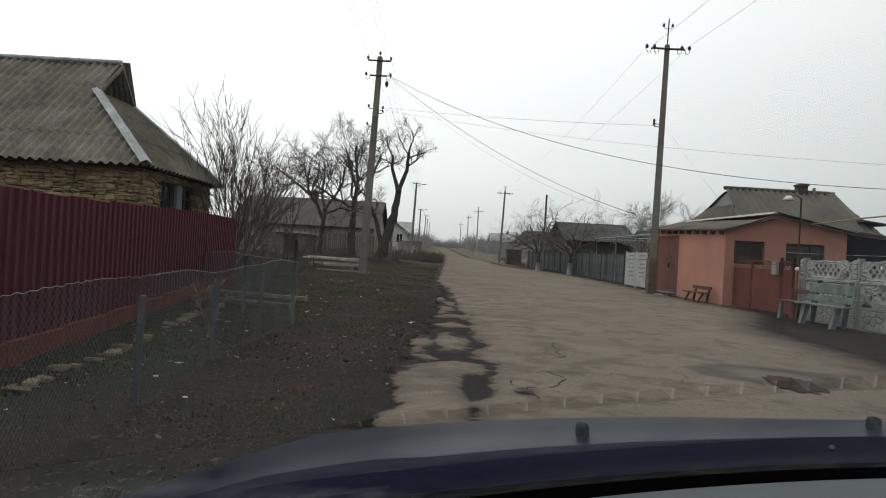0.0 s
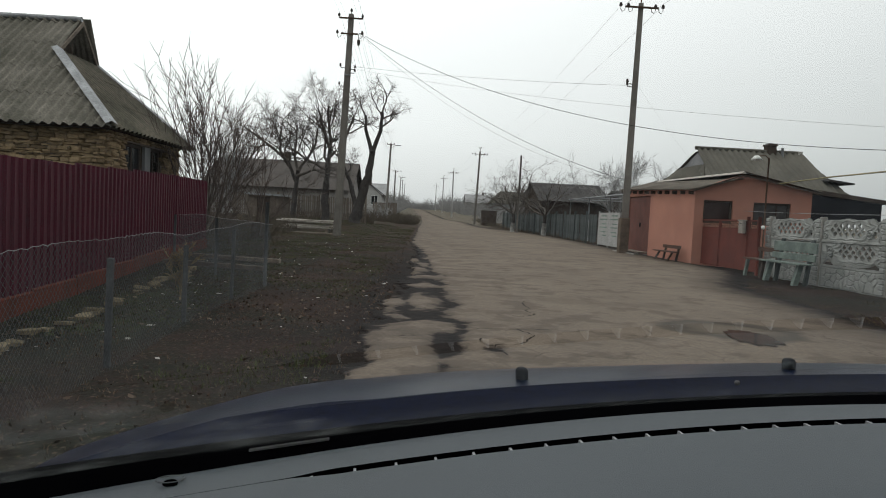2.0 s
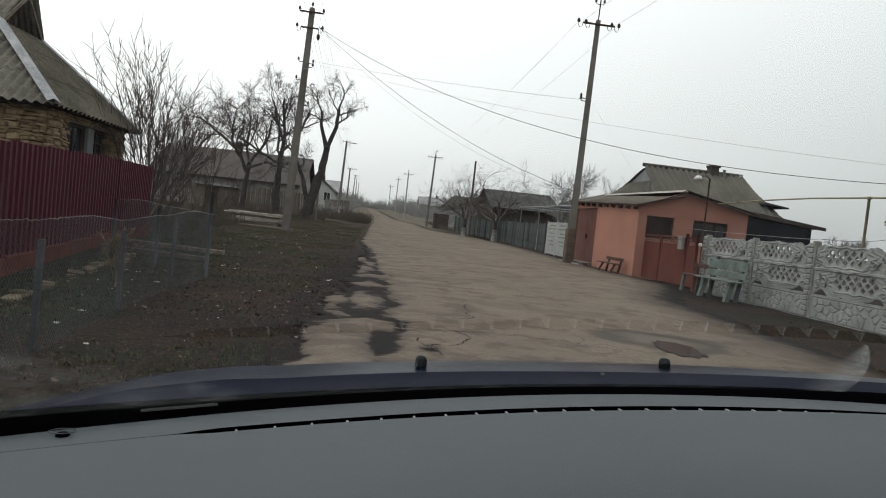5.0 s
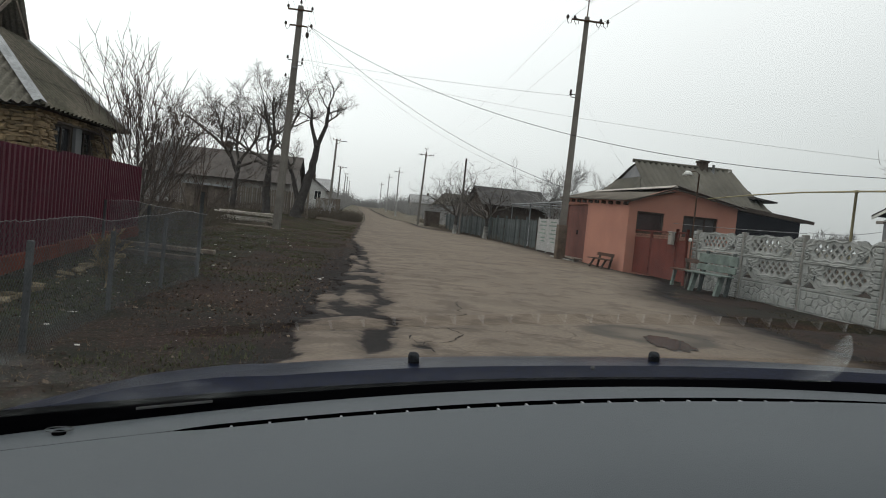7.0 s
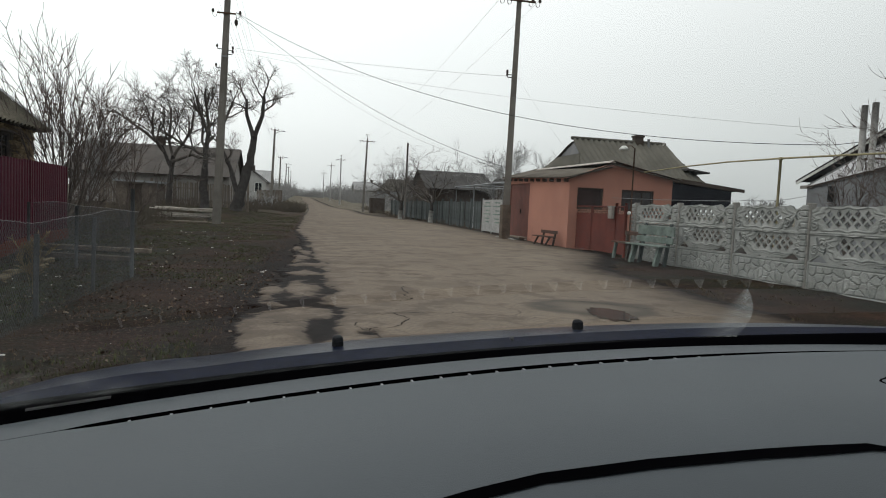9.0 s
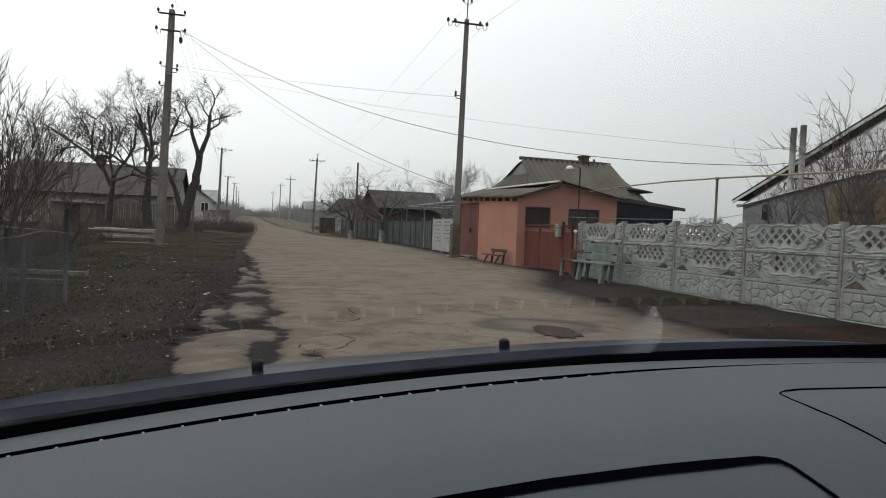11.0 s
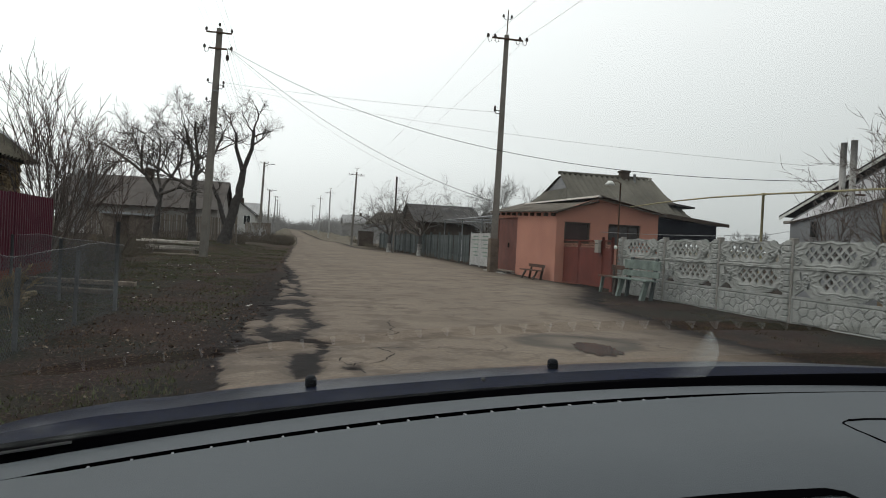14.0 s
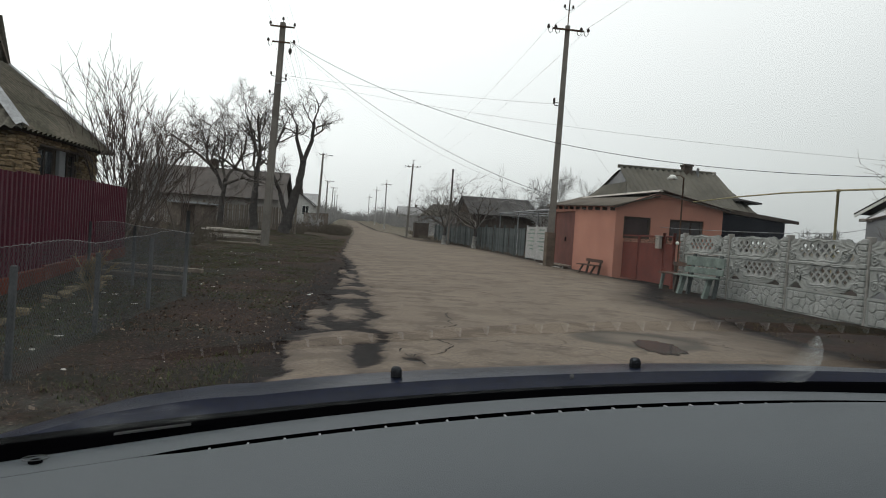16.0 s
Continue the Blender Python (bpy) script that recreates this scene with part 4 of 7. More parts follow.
def rim(s, t, mid, c, half, tall):
    x, z = abs(s - mid) / half, abs(t - c) / tall
    d = (x ** 3 + z ** 3) ** (1 / 3) + 0.11 * math.cos(9 * math.atan2(z, x) + 0.8)
    return 0.016 * smoothstep(0.13, 0.04, abs(d - 1.16)) + 0.01 * smoothstep(0.1, 0.02, abs(d - 1.42))


def top_relief(s, t):
    q = rim(s, t, TOP_C, 0.245, 0.56, 0.165) + weave(s, t, TOP_C, 0.245)
    q += scroll(s, t, 0.1, 0.13, 0.085, 1) + scroll(s, t, PW - 0.13, 0.32, 0.1, -1) + scroll(s, t, PW - 0.42, 0.17, 0.09, 1) + scroll(s, t, PW - 0.1, 0.1, 0.08, 1)
    return max(0.0, q) + 0.02 * smoothstep(0.035, 0.015, t) - 0.004


def mid_relief(s, t):
    q = rim(s, t, MID_C, 0.285, 0.54, 0.165) + weave(s, t, MID_C, 0.285)
    q += scroll(s, t, 0.3, 0.3, 0.11, -1) + scroll(s, t, 0.12, 0.2, 0.08, 1) + scroll(s, t, PW - 0.1, 0.16, 0.085, 1) + scroll(s, t, PW - 0.1, 0.36, 0.07, -1)
    return max(0.0, q) + 0.02 * smoothstep(0.445, 0.465, t) - 0.004


def top_solid(s, t):
    crest = 0.458 + 0.016 * math.cos(s * 8.5) - 0.05 * smoothstep(0.12, 0.0, s) - 0.07 * math.exp(-((s - PW * 0.86) / 0.07) ** 2) - 0.03 * math.exp(-((s - 0.06) / 0.08) ** 2)
    if t > crest or drop(s, t, PW - 0.3, 0.16, 0.07, 0.075, 0.3) or drop(s, t, PW - 0.22, 0.27, 0.03, 0.05, -0.6):
        return False
    return not lattice(s, t, TOP_C, 0.245, 0.56, 0.15)


def mid_solid(s, t):
    u = s / PW
    low = 0.11 * math.exp(-((u - 0.13) / 0.075) ** 2) + 0.11 * math.exp(-((u - 0.87) / 0.075) ** 2) - 0.005 + 0.014 * math.sin(u * 19)
    if t < low or drop(s, t, 0.19, 0.34, 0.05, 0.075, -0.5) or drop(s, t, 0.36, 0.2, 0.03, 0.06, 0.5):
        return False
    return not lattice(s, t, MID_C, 0.285, 0.54, 0.15)


SEEDS = [(RNG.uniform(0.05, PW - 0.05), RNG.uniform(0.04, PH - 0.06)) for _ in range(110)]
SEEDS = [p for k, p in enumerate(SEEDS) if all(math.hypot(p[0] - q[0], p[1] - q[1]) > 0.088 for q in SEEDS[:k])]


def cobble(s, t):
    d = sorted(math.hypot(s - a, (t - b) * 1.15) for a, b in SEEDS)[:2]
    border = min(s - 0.03, PW - 0.03 - s, t - 0.02, PH - 0.05 - t)
    if border < 0:
        return 0.022
    return 0.021 * smoothstep(0.002, 0.034, d[1] - d[0]) * smoothstep(0.0, 0.025, border)


def concrete_fence():
    kinds = [cells(PW, PH, 0.02, lambda s, t: True, cobble, 0.03), cells(PW, PH, 0.015, mid_solid, mid_relief, 0.045),
             cells(PW, PH, 0.015, top_solid, top_relief, 0.045)]
    meshes = []
    for (verts, faces), nm in zip(kinds, ("cobble_panel", "openwork_panel", "crest_panel")):
        me = bpy.data.meshes.new(nm)
        me.from_pydata(verts, [], faces)
        me.materials.append(FENCE_WHITE)
        meshes.append(me)
    fence = thing("concrete_fence", (8.55, 15.2, 0), "whitewashed precast concrete fence with openwork lattice panels", "fence", turn=-90)
    post_me = box((-0.05, -0.05, -0.3), (0.055, 0.07, 1.44), 0.01)
    facing_me = bmesh.new()
    for k in range(14):
        box((-0.125, -0.085 + 0.006 * (k % 3), -0.02 + k * 0.102), (0.012 + 0.012 * (k % 2), 0.0, 0.074 + k * 0.102), 0.016, bm=facing_me)
    first = part("post", post_me, CONCRETE, fence)
    facing = part("brick_facing", facing_me, FENCE_WHITE, first, "whitewashed moulded brick facing")
    for k in range(9):
        s = k * 1.985
        if k:
            o = new("post", first.data)
            o.parent, o.location = fence, (s, 0, RNG.uniform(-0.02, 0.02))
            q = new("brick_facing", facing.data)
            q.parent = o
        for lvl, me in enumerate(meshes):
            o = new(me.name, me)
            o.parent = fence
            o.location = (s + 0.06, 0, -0.04 + lvl * 0.485)
            o.rotation_euler = (RNG.uniform(-0.012, 0.012), RNG.uniform(-0.004, 0.004), 0)


concrete_fence()


# ---- benches by the fence ----
def garden_bench():
    b = thing("garden_bench", (7.72, 12.4, 0), "old pale green plank bench with backrest", "bench", "benches by the gate")
    for y in (0.12, 1.2):
        part("leg", prism([(-0.14, y, 0.0), (-0.04, y, 0.0), (0.06, y, 0.42), (-0.04, y, 0.42)], (0, 0.1, 0)), BENCH_GREEN, b)
        part("back_post", prism([(0.1, y + 0.02, 0.0), (0.17, y + 0.02, 0.0), (0.29, y + 0.02, 0.94), (0.235, y + 0.02, 0.94)], (0, 0.07, 0)), GREEN_OLD, b)
    for x in (-0.14, 0.02):
        part("seat_slat", box((x, -0.05, 0.42), (x + 0.14, 1.5, 0.455), 0.006), BENCH_GREEN, b)
    part("back_slat", box((0.165, -0.05, 0.5), (0.195, 1.5, 0.64), 0.006, m=pose(0, 0, 0, 0, 0, 0)), BENCH_GREEN, b)
    part("back_slat", box((0.19, -0.05, 0.67), (0.22, 1.5, 0.88), 0.006), BENCH_GREEN, b)
    s = thing("plank_bench", (7.92, 14.0, 0), "brown wooden bench with pale splayed legs", "bench", "benches by the gate")
    part("seat", box((-0.17, 0.0, 0.4), (0.17, 0.95, 0.44), 0.006), BENCH_BROWN, s)
    part("back_slat", box((0.2, 0.0, 0.6), (0.23, 0.95, 0.7), 0.006), BENCH_BROWN, s)
    for y in (0.1, 0.8):
        part("leg", prism([(-0.17, y, 0), (-0.11, y, 0), (-0.05, y, 0.4), (-0.12, y, 0.4)], (0, 0.07, 0)), BENCH_GREEN if y > 0.5 else WOOD_DARK, s)
        part("leg", prism([(0.2, y, 0), (0.26, y, 0), (0.23, y, 0.7), (0.19, y, 0.7)], (0, 0.06, 0)), WOOD_DARK, s)


garden_bench()


def door_bench():
    b = thing("low_bench", (7.74, 18.75, 0), "low dark brown bench with short backrest beside the garage", "bench", "benches by the gate", turn=4)
    for y in (0.1, 0.95):
        part("leg", prism([(-0.3, y, 0), (-0.25, y, 0), (-0.08, y, 0.3), (-0.13, y, 0.3)], (0, 0.06, 0)), WOOD_DARK, b)
        part("back_post", prism([(-0.02, y, 0), (0.04, y, 0), (0.13, y, 0.5), (0.08, y, 0.5)], (0, 0.05, 0)), WOOD_DARK, b)
    for x in (-0.27, -0.1):
        part("seat_slat", box((x, -0.04, 0.3), (x + 0.15, 1.15, 0.33), 0.006), BENCH_BROWN, b)
    part("back_slat", box((0.06, -0.04, 0.41), (0.085, 1.15, 0.51), 0.006), BENCH_BROWN, b)
    p = thing("plank", (7.7, 21.6, 0), "grey plank lying on low blocks by the door", "plank")
    part("board", box((-0.15, 0, 0.12), (0.15, 1.7, 0.16), 0.006), WOOD_GREY, p)
    for y in (0.2, 1.4):
        part("block", box((-0.1, y, 0), (0.1, y + 0.12, 0.12), 0.01), CONCRETE, p)


door_bench()


# ---- gas pipe ----
def gas_pipe():
    g = thing("gas_pipe", (9.2, 10.85, 0), "yellow overhead gas pipe on a steel post", "pipe")
    rod("post", (0, 0, 0), (0, 0, 2.34), 0.026, YELLOW, g)
    pts = [(1.2, 7.5, 2.47), (0.75, 4.6, 2.47), (0.3, 2.0, 2.42), (0.05, 0.4, 2.36), (0, 0, 2.35), (0, -3.4, 2.25), (0, -9, 2.2), (0, -16, 2.2)]
    Tubes().add(pts, 0.018, 10).done("pipe", YELLOW, g)
    part("clamp", box((-0.03, -0.04, 2.32), (0.03, 0.04, 2.375), 0.008), YELLOW, g)
    rod("post", (0, -9, 0), (0, -9, 2.2), 0.045, YELLOW, g)


gas_pipe()


# ---- house behind the garage ----
def slate_house():
    h = thing("slate_roof_house", (0, 0, 0), "low house with mossy hipped slate roof and brick chimney", "house")
    part("wall", box((11.4, 25.0, -0.2), (16.8, 30.9, 2.66)), WALL_DULL, h)
    rx0, rx1, ry, rz = 11.95, 16.6, 27.8, 4.38
    ex0, ex1, ey0, ey1, ez = 11.15, 17.05, 24.9, 31.2, 2.66
    gx0, gx1, gz, gl, gr = 11.85, 16.7, 3.75, 26.5, 29.1
    corrugated("roof_front", [(ex0, ey0, ez), (ex1, ey0, ez), (gx1, gl, gz), (rx1, ry, rz), (rx0, ry, rz), (gx0, gl, gz)], SLATE_GREEN, h, pitch=0.27, amp=0.042, row=9)
    corrugated("roof_back", [(ex0, ey1, ez), (ex1, ey1, ez), (gx1, gr, gz), (rx1, ry, rz), (rx0, ry, rz), (gx0, gr, gz)], SLATE_GREEN, h, pitch=0.3)
    corrugated("roof_hip", [(ex0, ey0, ez), (ex0, ey1, ez), (gx0, gr, gz), (gx0, gl, gz)], SLATE_GREEN, h, pitch=0.27, amp=0.04, row=9)
    corrugated("roof_hip", [(ex1, ey0, ez), (ex1, ey1, ez), (gx1, gr, gz), (gx1, gl, gz)], SLATE_GREEN, h, pitch=0.3)
    part("gablet", prism([(gx0 + 0.1, gl, gz), (gx0 + 0.1, gr, gz), (rx0 + 0.1, ry, rz - 0.03)], (0.06, 0, 0)), WALL_GREY, h, "pale blue-grey gablet boards")
    part("gablet", prism([(gx1 - 0.1, gl, gz), (gx1 - 0.1, gr, gz), (rx1 - 0.1, ry, rz - 0.03)], (-0.06, 0, 0)), WALL_GREY, h)
    Tubes().add([(rx0 - 0.05, 27.68, 4.55), (rx1 + 0.05, 27.68, 4.55)], 0.085, 8).done("ridge_cap", SLATE_GREEN, h)
    ch = part("chimney", box((15.05, 27.5, 3.9), (15.42, 27.9, 4.78), 0.01), WOOD_DARK, h, "dark brick chimney")
    part("cap", box((15.01, 27.46, 4.78), (15.46, 27.94, 4.87), 0.01), WOOD_DARK, ch)
    rod("flue", (15.62, 27.4, 3.9), (15.62, 27.4, 4.7), 0.06, TIN, h)
    part("vent", box((16.45, 27.6, 4.0), (16.62, 27.75, 4.62), 0.01), TIN_PALE, h)
    part("porch_roof", prism([(16.4, 25.2, 3.2), (17.45, 25.2, 3.1), (17.45, 25.2, 3.16), (16.4, 25.2, 3.28)], (0, 1.6, 0)), SLATE_DARK, h, "dark flat porch roof at the gable end")
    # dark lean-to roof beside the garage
    CANOPY_DARK = mat("dark_tarpaulin", (0.016, 0.016, 0.02), 0.9, grain=20, blotch=2)
    c = thing("canopy", (-0.07, 0, 0.085), "dark tarred lean-to canopy on posts behind the fence", "canopy")
    part("roof", prism([(11.74, 19.6, 2.42), (11.74, 19.6, 2.34), (15.05, 19.6, 2.02), (15.05, 19.6, 2.09)], (0, 4.4, 0)), SLATE_DARK, c)
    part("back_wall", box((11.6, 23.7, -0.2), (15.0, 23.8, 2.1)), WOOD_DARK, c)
    for x in (11.8, 13.3):
        part("post", box((x, 19.7, -0.2), (x + 0.1, 19.8, 2.3 - 0.07 * (x - 11.7)), 0.008), WOOD_DARK, c)
    part("fascia", prism([(11.74, 19.57, 2.43), (11.74, 19.57, 2.27), (15.08, 19.57, 1.98), (15.08, 19.57, 2.09)], (0, 0.03, 0)), WOOD_DARK, c)
    # added near-black sheet gives the dark beneath the canopy edge
    part("side_sheet", prism([(11.75, 19.62, 2.24), (11.75, 19.62, 1.4), (14.6, 19.62, 1.4), (14.6, 19.62, 2.0)], (0, 0.02, 0)), CANOPY_DARK, c, "dark sheet standing for the shade under the canopy")


slate_house()


CLADDING = mat("pale_gable_boards", (0.74, 0.74, 0.76), 0.8, grain=40, blotch=2, second=(0.64, 0.64, 0.66), vary=0.1)


FLUE = mat("asbestos_flue_pipe", (0.36, 0.355, 0.34), 0.85, grain=30, blotch=3, second=(0.26, 0.255, 0.245))


def gable_house():
    """Grey house behind the concrete fence, its gable to the street, with two pale flues."""
    h = thing("grey_gable_house", (0, 0, 0.06), "grey rendered gable house with white soffit and twin flues", "house")
    gx, ye, yn = 12.5, 13.85, 0.4
    ay = (ye + yn) / 2
    sl, zt = 0.42, 2.02
    part("wall", prism([(gx, ye, -0.2), (gx, yn, -0.2), (gx, yn, zt), (gx, ay, zt + (ye - ay) * sl), (gx, ye, zt)], (9, 0, 0)), WALL_GREY, h)
    fx, ez, ey = 12.4, 2.1, 14.15
    top = ez + (ey - ay) * sl
    for s in (1, -1):
        e = ey if s > 0 else 2 * ay - ey
        part("roof", prism([(fx, e, ez), (fx, ay, top), (fx, ay, top + 0.04), (fx, e, ez + 0.03)], (9.6, 0, 0)), SLATE_DARK, h, "dark roof edge")
        part("bargeboard", prism([(fx + 0.012, e, ez - 0.07), (fx + 0.012, ay, top - 0.07), (fx + 0.012, ay, top - 0.003), (fx + 0.012, e, ez - 0.003)], (0.03, 0, 0)), WHITE, h, "white bargeboard")
    part("gable_cladding", prism([(gx - 0.045, ye - 0.05, 1.97), (gx - 0.045, 11.36, 2.4), (gx - 0.045, ay, 2.95), (gx - 0.045, ay, 1.97 + (ye - 0.05 - ay) * sl)], (0.04, 0, 0)), CLADDING, h, "pale grey gable boarding")
    part("drip_strip", prism([(gx - 0.065, ye - 0.05, 1.93), (gx - 0.065, 11.36, 2.36), (gx - 0.065, 11.36, 2.4), (gx - 0.065, ye - 0.05, 1.97)], (0.018, 0, 0)), WOOD_DARK, h)
    part("drip_strip", prism([(gx - 0.065, 11.36, 2.36), (gx - 0.065, ay, 2.91), (gx - 0.065, ay, 2.95), (gx - 0.065, 11.36, 2.4)], (0.018, 0, 0)), WOOD_DARK, h)
    for k in range(16):
        y = ye - 1.4 - k * 0.34
        if y > ay:
            part("cladding_seam", box((gx - 0.049, y, 2.0 + (ye - y) * 0.178), (gx - 0.046, y + 0.012, 1.9 + (ye - y) * sl)), WALL_GREY, h)
    part("soffit_return", box((fx + 0.05, ye - 0.2, 1.92), (gx - 0.002, ye + 0.2, 2.0), 0.01), WALL_DULL, h)
    window(h, (gx - 0.06, 12.9, 1.58), 0.18, 0.38, "x", WALL_GREY, 1)
    for y, z in ((11.9, 3.7), (11.62, 3.72)):
        rod("flue", (12.1, y, 2.25), (12.1, y, z), 0.068, FLUE, h, "pale grey asbestos flue", 14)
        part("bracket", box((12.1, y - 0.02, 2.5), (gx, y + 0.02, 2.54)), RUST, h)
    part("porch", box((12.1, 8.2, -0.2), (gx - 0.06, 10.85, 2.3), 0.02), WALL_OCHRE, h, "ochre rendered porch")


gable_house()


# ---- far side of the street on the right: fence, boards, sheds ----
PANEL_WHITE = mat("faded_white_board", (0.36, 0.355, 0.345), 0.85, grain=30, blotch=3, second=(0.28, 0.277, 0.27))


def board_fence():
    f = thing("board_fence", (8.5, 26.4, 0), "old dark green board fence along the street", "fence")
    ys = 0.0
    # white double panel first
    w = thing("white_gate", (8.42, 26.6, 0), "white double gate panels with faded grey lettering", "gate")
    for k in range(2):
        leaf = part("panel", box((-0.02, k * 1.55 + 0.02, 0.08), (0.02, k * 1.55 + 1.5, 1.55), 0.006), PANEL_WHITE, w)
        for z, a, b in ((1.38, 0.25, 1.1), (1.22, 0.15, 1.3), (1.02, 0.3, 0.95), (0.86, 0.2, 1.25), (0.66, 0.3, 1.1), (0.5, 0.25, 0.9)):
            part("lettering_bar", box((-0.026, k * 1.55 + a, z), (-0.0215, k * 1.55 + b, z + 0.055)), INK, leaf)
        part("stile", box((-0.03, k * 1.55 + 1.5, 0.0), (0.03, k * 1.55 + 1.56, 1.62), 0.006), PANEL_WHITE, w)
    me = part("board", box((-0.012, 0, 0.1), (0.012, 0.18, 1.45), 0.004), GREEN_OLD, f).data
    first = [o for o in f.children][0]
    first.location = (0, 3.5, 0)
    post_me = None
    y = 3.7
    while y < 38:
        if round(y * 5) % 9 != 0:
            o = new("board", me)
            o.parent = f
            o.location = (RNG.uniform(-0.01, 0.01), y, RNG.uniform(-0.04, 0.03) + ground_z(8.5, 26.4 + y))
        y += 0.2
    y = 3.4
    while y < 38:
        z = ground_z(8.5, 26.4 + y)
        part("post", box((-0.06, y - 0.06, z - 0.1), (0.05, y + 0.05, z + 1.6), 0.01), GREEN_OLD, f)
        part("rail", box((0.014, y, z + 1.2), (0.05, y + 2.3, z + 1.27)), GREEN_OLD, f)
        part("rail", box((0.014, y, z + 0.35), (0.05, y + 2.3, z + 0.42)), GREEN_OLD, f)
        y += 2.4
    s = thing("metal_bin", (7.9, 72, ground_z(7.9, 72) - 0.03), "dark square metal container beside the road", "container")
    part("body", box((-0.8, -0.8, 0), (0.8, 0.8, 1.6), 0.03), WOOD_DARK, s)
    part("lid", box((-0.85, -0.85, 1.6), (0.85, 0.85, 1.68), 0.02), WOOD_DARK, s)
    # pergola of white pipes behind the fence
    p = thing("pergola", (9.6, 28, 0), "pale steel pipe pergola over the yard", "pergola")
    for y in (0.3, 4, 8, 12.5):
        rod("post", (0, y, 0), (0, y, 2.45), 0.035, TIN, p)
        rod("crossbar", (0, y, 2.45), (3.4, y, 2.5), 0.03, TIN, p)
    for x in (0, 3.4):
        rod("rail", (x, 0, 2.47), (x, 13, 2.47), 0.035, TIN, p)
    for y in (0.3, 6, 12.5):
        rod("post", (3.4, y, 0), (3.4, y, 2.5), 0.035, TIN, p)


board_fence()


PALE_LIME = mat("dull_limewashed_plaster", (0.42, 0.415, 0.4), 0.9, grain=30, blotch=1.0, second=(0.33, 0.325, 0.315))


def far_house(at, w, d, eave, ridge, wall_m, roof_m, label, along="x", chim=True, hip=0.0, wins=()):
    """A plain gabled or hipped cottage; at: near left corner of its walls."""
    h = thing("cottage", at, label, "house", "cottages along the street")
    o = 0.35
    part("wall", box((0, 0, -0.6), (w, d, eave)), wall_m, h)
    if along == "x":
        poly = [(-o, -o, eave), (w + o, -o, eave), (w + o - hip, d / 2, ridge), (-o + hip, d / 2, ridge)]
        back = [(-o, d + o, eave), (w + o, d + o, eave), (w + o - hip, d / 2, ridge), (-o + hip, d / 2, ridge)]
        ends = [[(-o, -o, eave), (-o, d + o, eave), (-o + hip, d / 2, ridge)], [(w + o, -o, eave), (w + o, d + o, eave), (w + o - hip, d / 2, ridge)]]
        gab = [[(0, 0, eave), (0, d, eave), (0, d / 2, ridge - 0.1)], [(w, 0, eave), (w, d, eave), (w, d / 2, ridge - 0.1)]]
        gd = (0.08, 0, 0)
    else:
        poly = [(-o, -o, eave), (-o, d + o, eave), (w / 2, d + o - hip, ridge), (w / 2, -o + hip, ridge)]
        back = [(w + o, -o, eave), (w + o, d + o, eave), (w / 2, d + o - hip, ridge), (w / 2, -o + hip, ridge)]
        ends = [[(-o, -o, eave), (w + o, -o, eave), (w / 2, -o + hip, ridge)], [(-o, d + o, eave), (w + o, d + o, eave), (w / 2, d + o - hip, ridge)]]
        gab = [[(0, 0, eave), (w, 0, eave), (w / 2, 0, ridge - 0.1)], [(0, d, eave), (w, d, eave), (w / 2, d, ridge - 0.1)]]
        gd = (0, 0.08, 0)
    corrugated("roof", poly, roof_m, h, pitch=0.4, amp=0.02, row=9.0)
    corrugated("roof", back, roof_m, h, pitch=0.4, amp=0.02, row=9.0)
    for e, g in zip(ends, gab):
        if hip > 0.3:
            corrugated("roof", e, roof_m, h, pitch=0.4, amp=0.02, row=9.0)
        else:
            part("gable", prism(g, [-v if g is gab[1] else v for v in gd]), wall_m, h)
    if chim:
        part("chimney", box((w * 0.45, d / 2 - 0.25, ridge - 0.4), (w * 0.45 + 0.5, d / 2 + 0.25, ridge + 0.6), 0.02), WOOD_DARK, h)
    for x, z in wins:
        window(h, (x, -0.03, z), 0.9, 1.2, "y", WHITE, 2)
    return h


far_house((-14.5, 44.5, 0.35), 9.6, 8.0, 2.1, 4.25, WALL_OLD, SLATE_BROWN, "long low plaster house with dark slate roof behind trees")
far_house((9.6, 50, 0.0), 5.2, 8, 2.6, 4.2, WOOD_DARK, SLATE_DARK, "low dark house with slate roof behind the green fence", chim=False)
far_house((14.6, 44, 0.0), 8.0, 7, 2.3, 3.5, WOOD_DARK, SLATE_DARK, "long outbuilding with dark roof behind the green fence", chim=False)
far_house((-8.7, 84, 1.0), 3.9, 7, 2.2, 3.9, PALE_LIME, SLATE_DARK, "small white house with dark gable roof along the street", along="y", wins=((0.9, 1.0), (2.5, 1.0)))
far_house((-11.5, 104, 1.2), 6, 8, 2.6, 4.6, WALL_DULL, SLATE_HAZED, "pale cottage with grey roof along the street", along="x")
far_house((14, 120, 1.2), 11, 8, 2.6, 5.0, WALL_GREY, SLATE_GREEN, "distant cottage with grey roof among bushes", hip=2)
far_house((12, 160, 1.9), 9, 8, 2.6, 4.8, WALL_DULL, SLATE_HAZED, "distant cottage with grey roof among bushes")


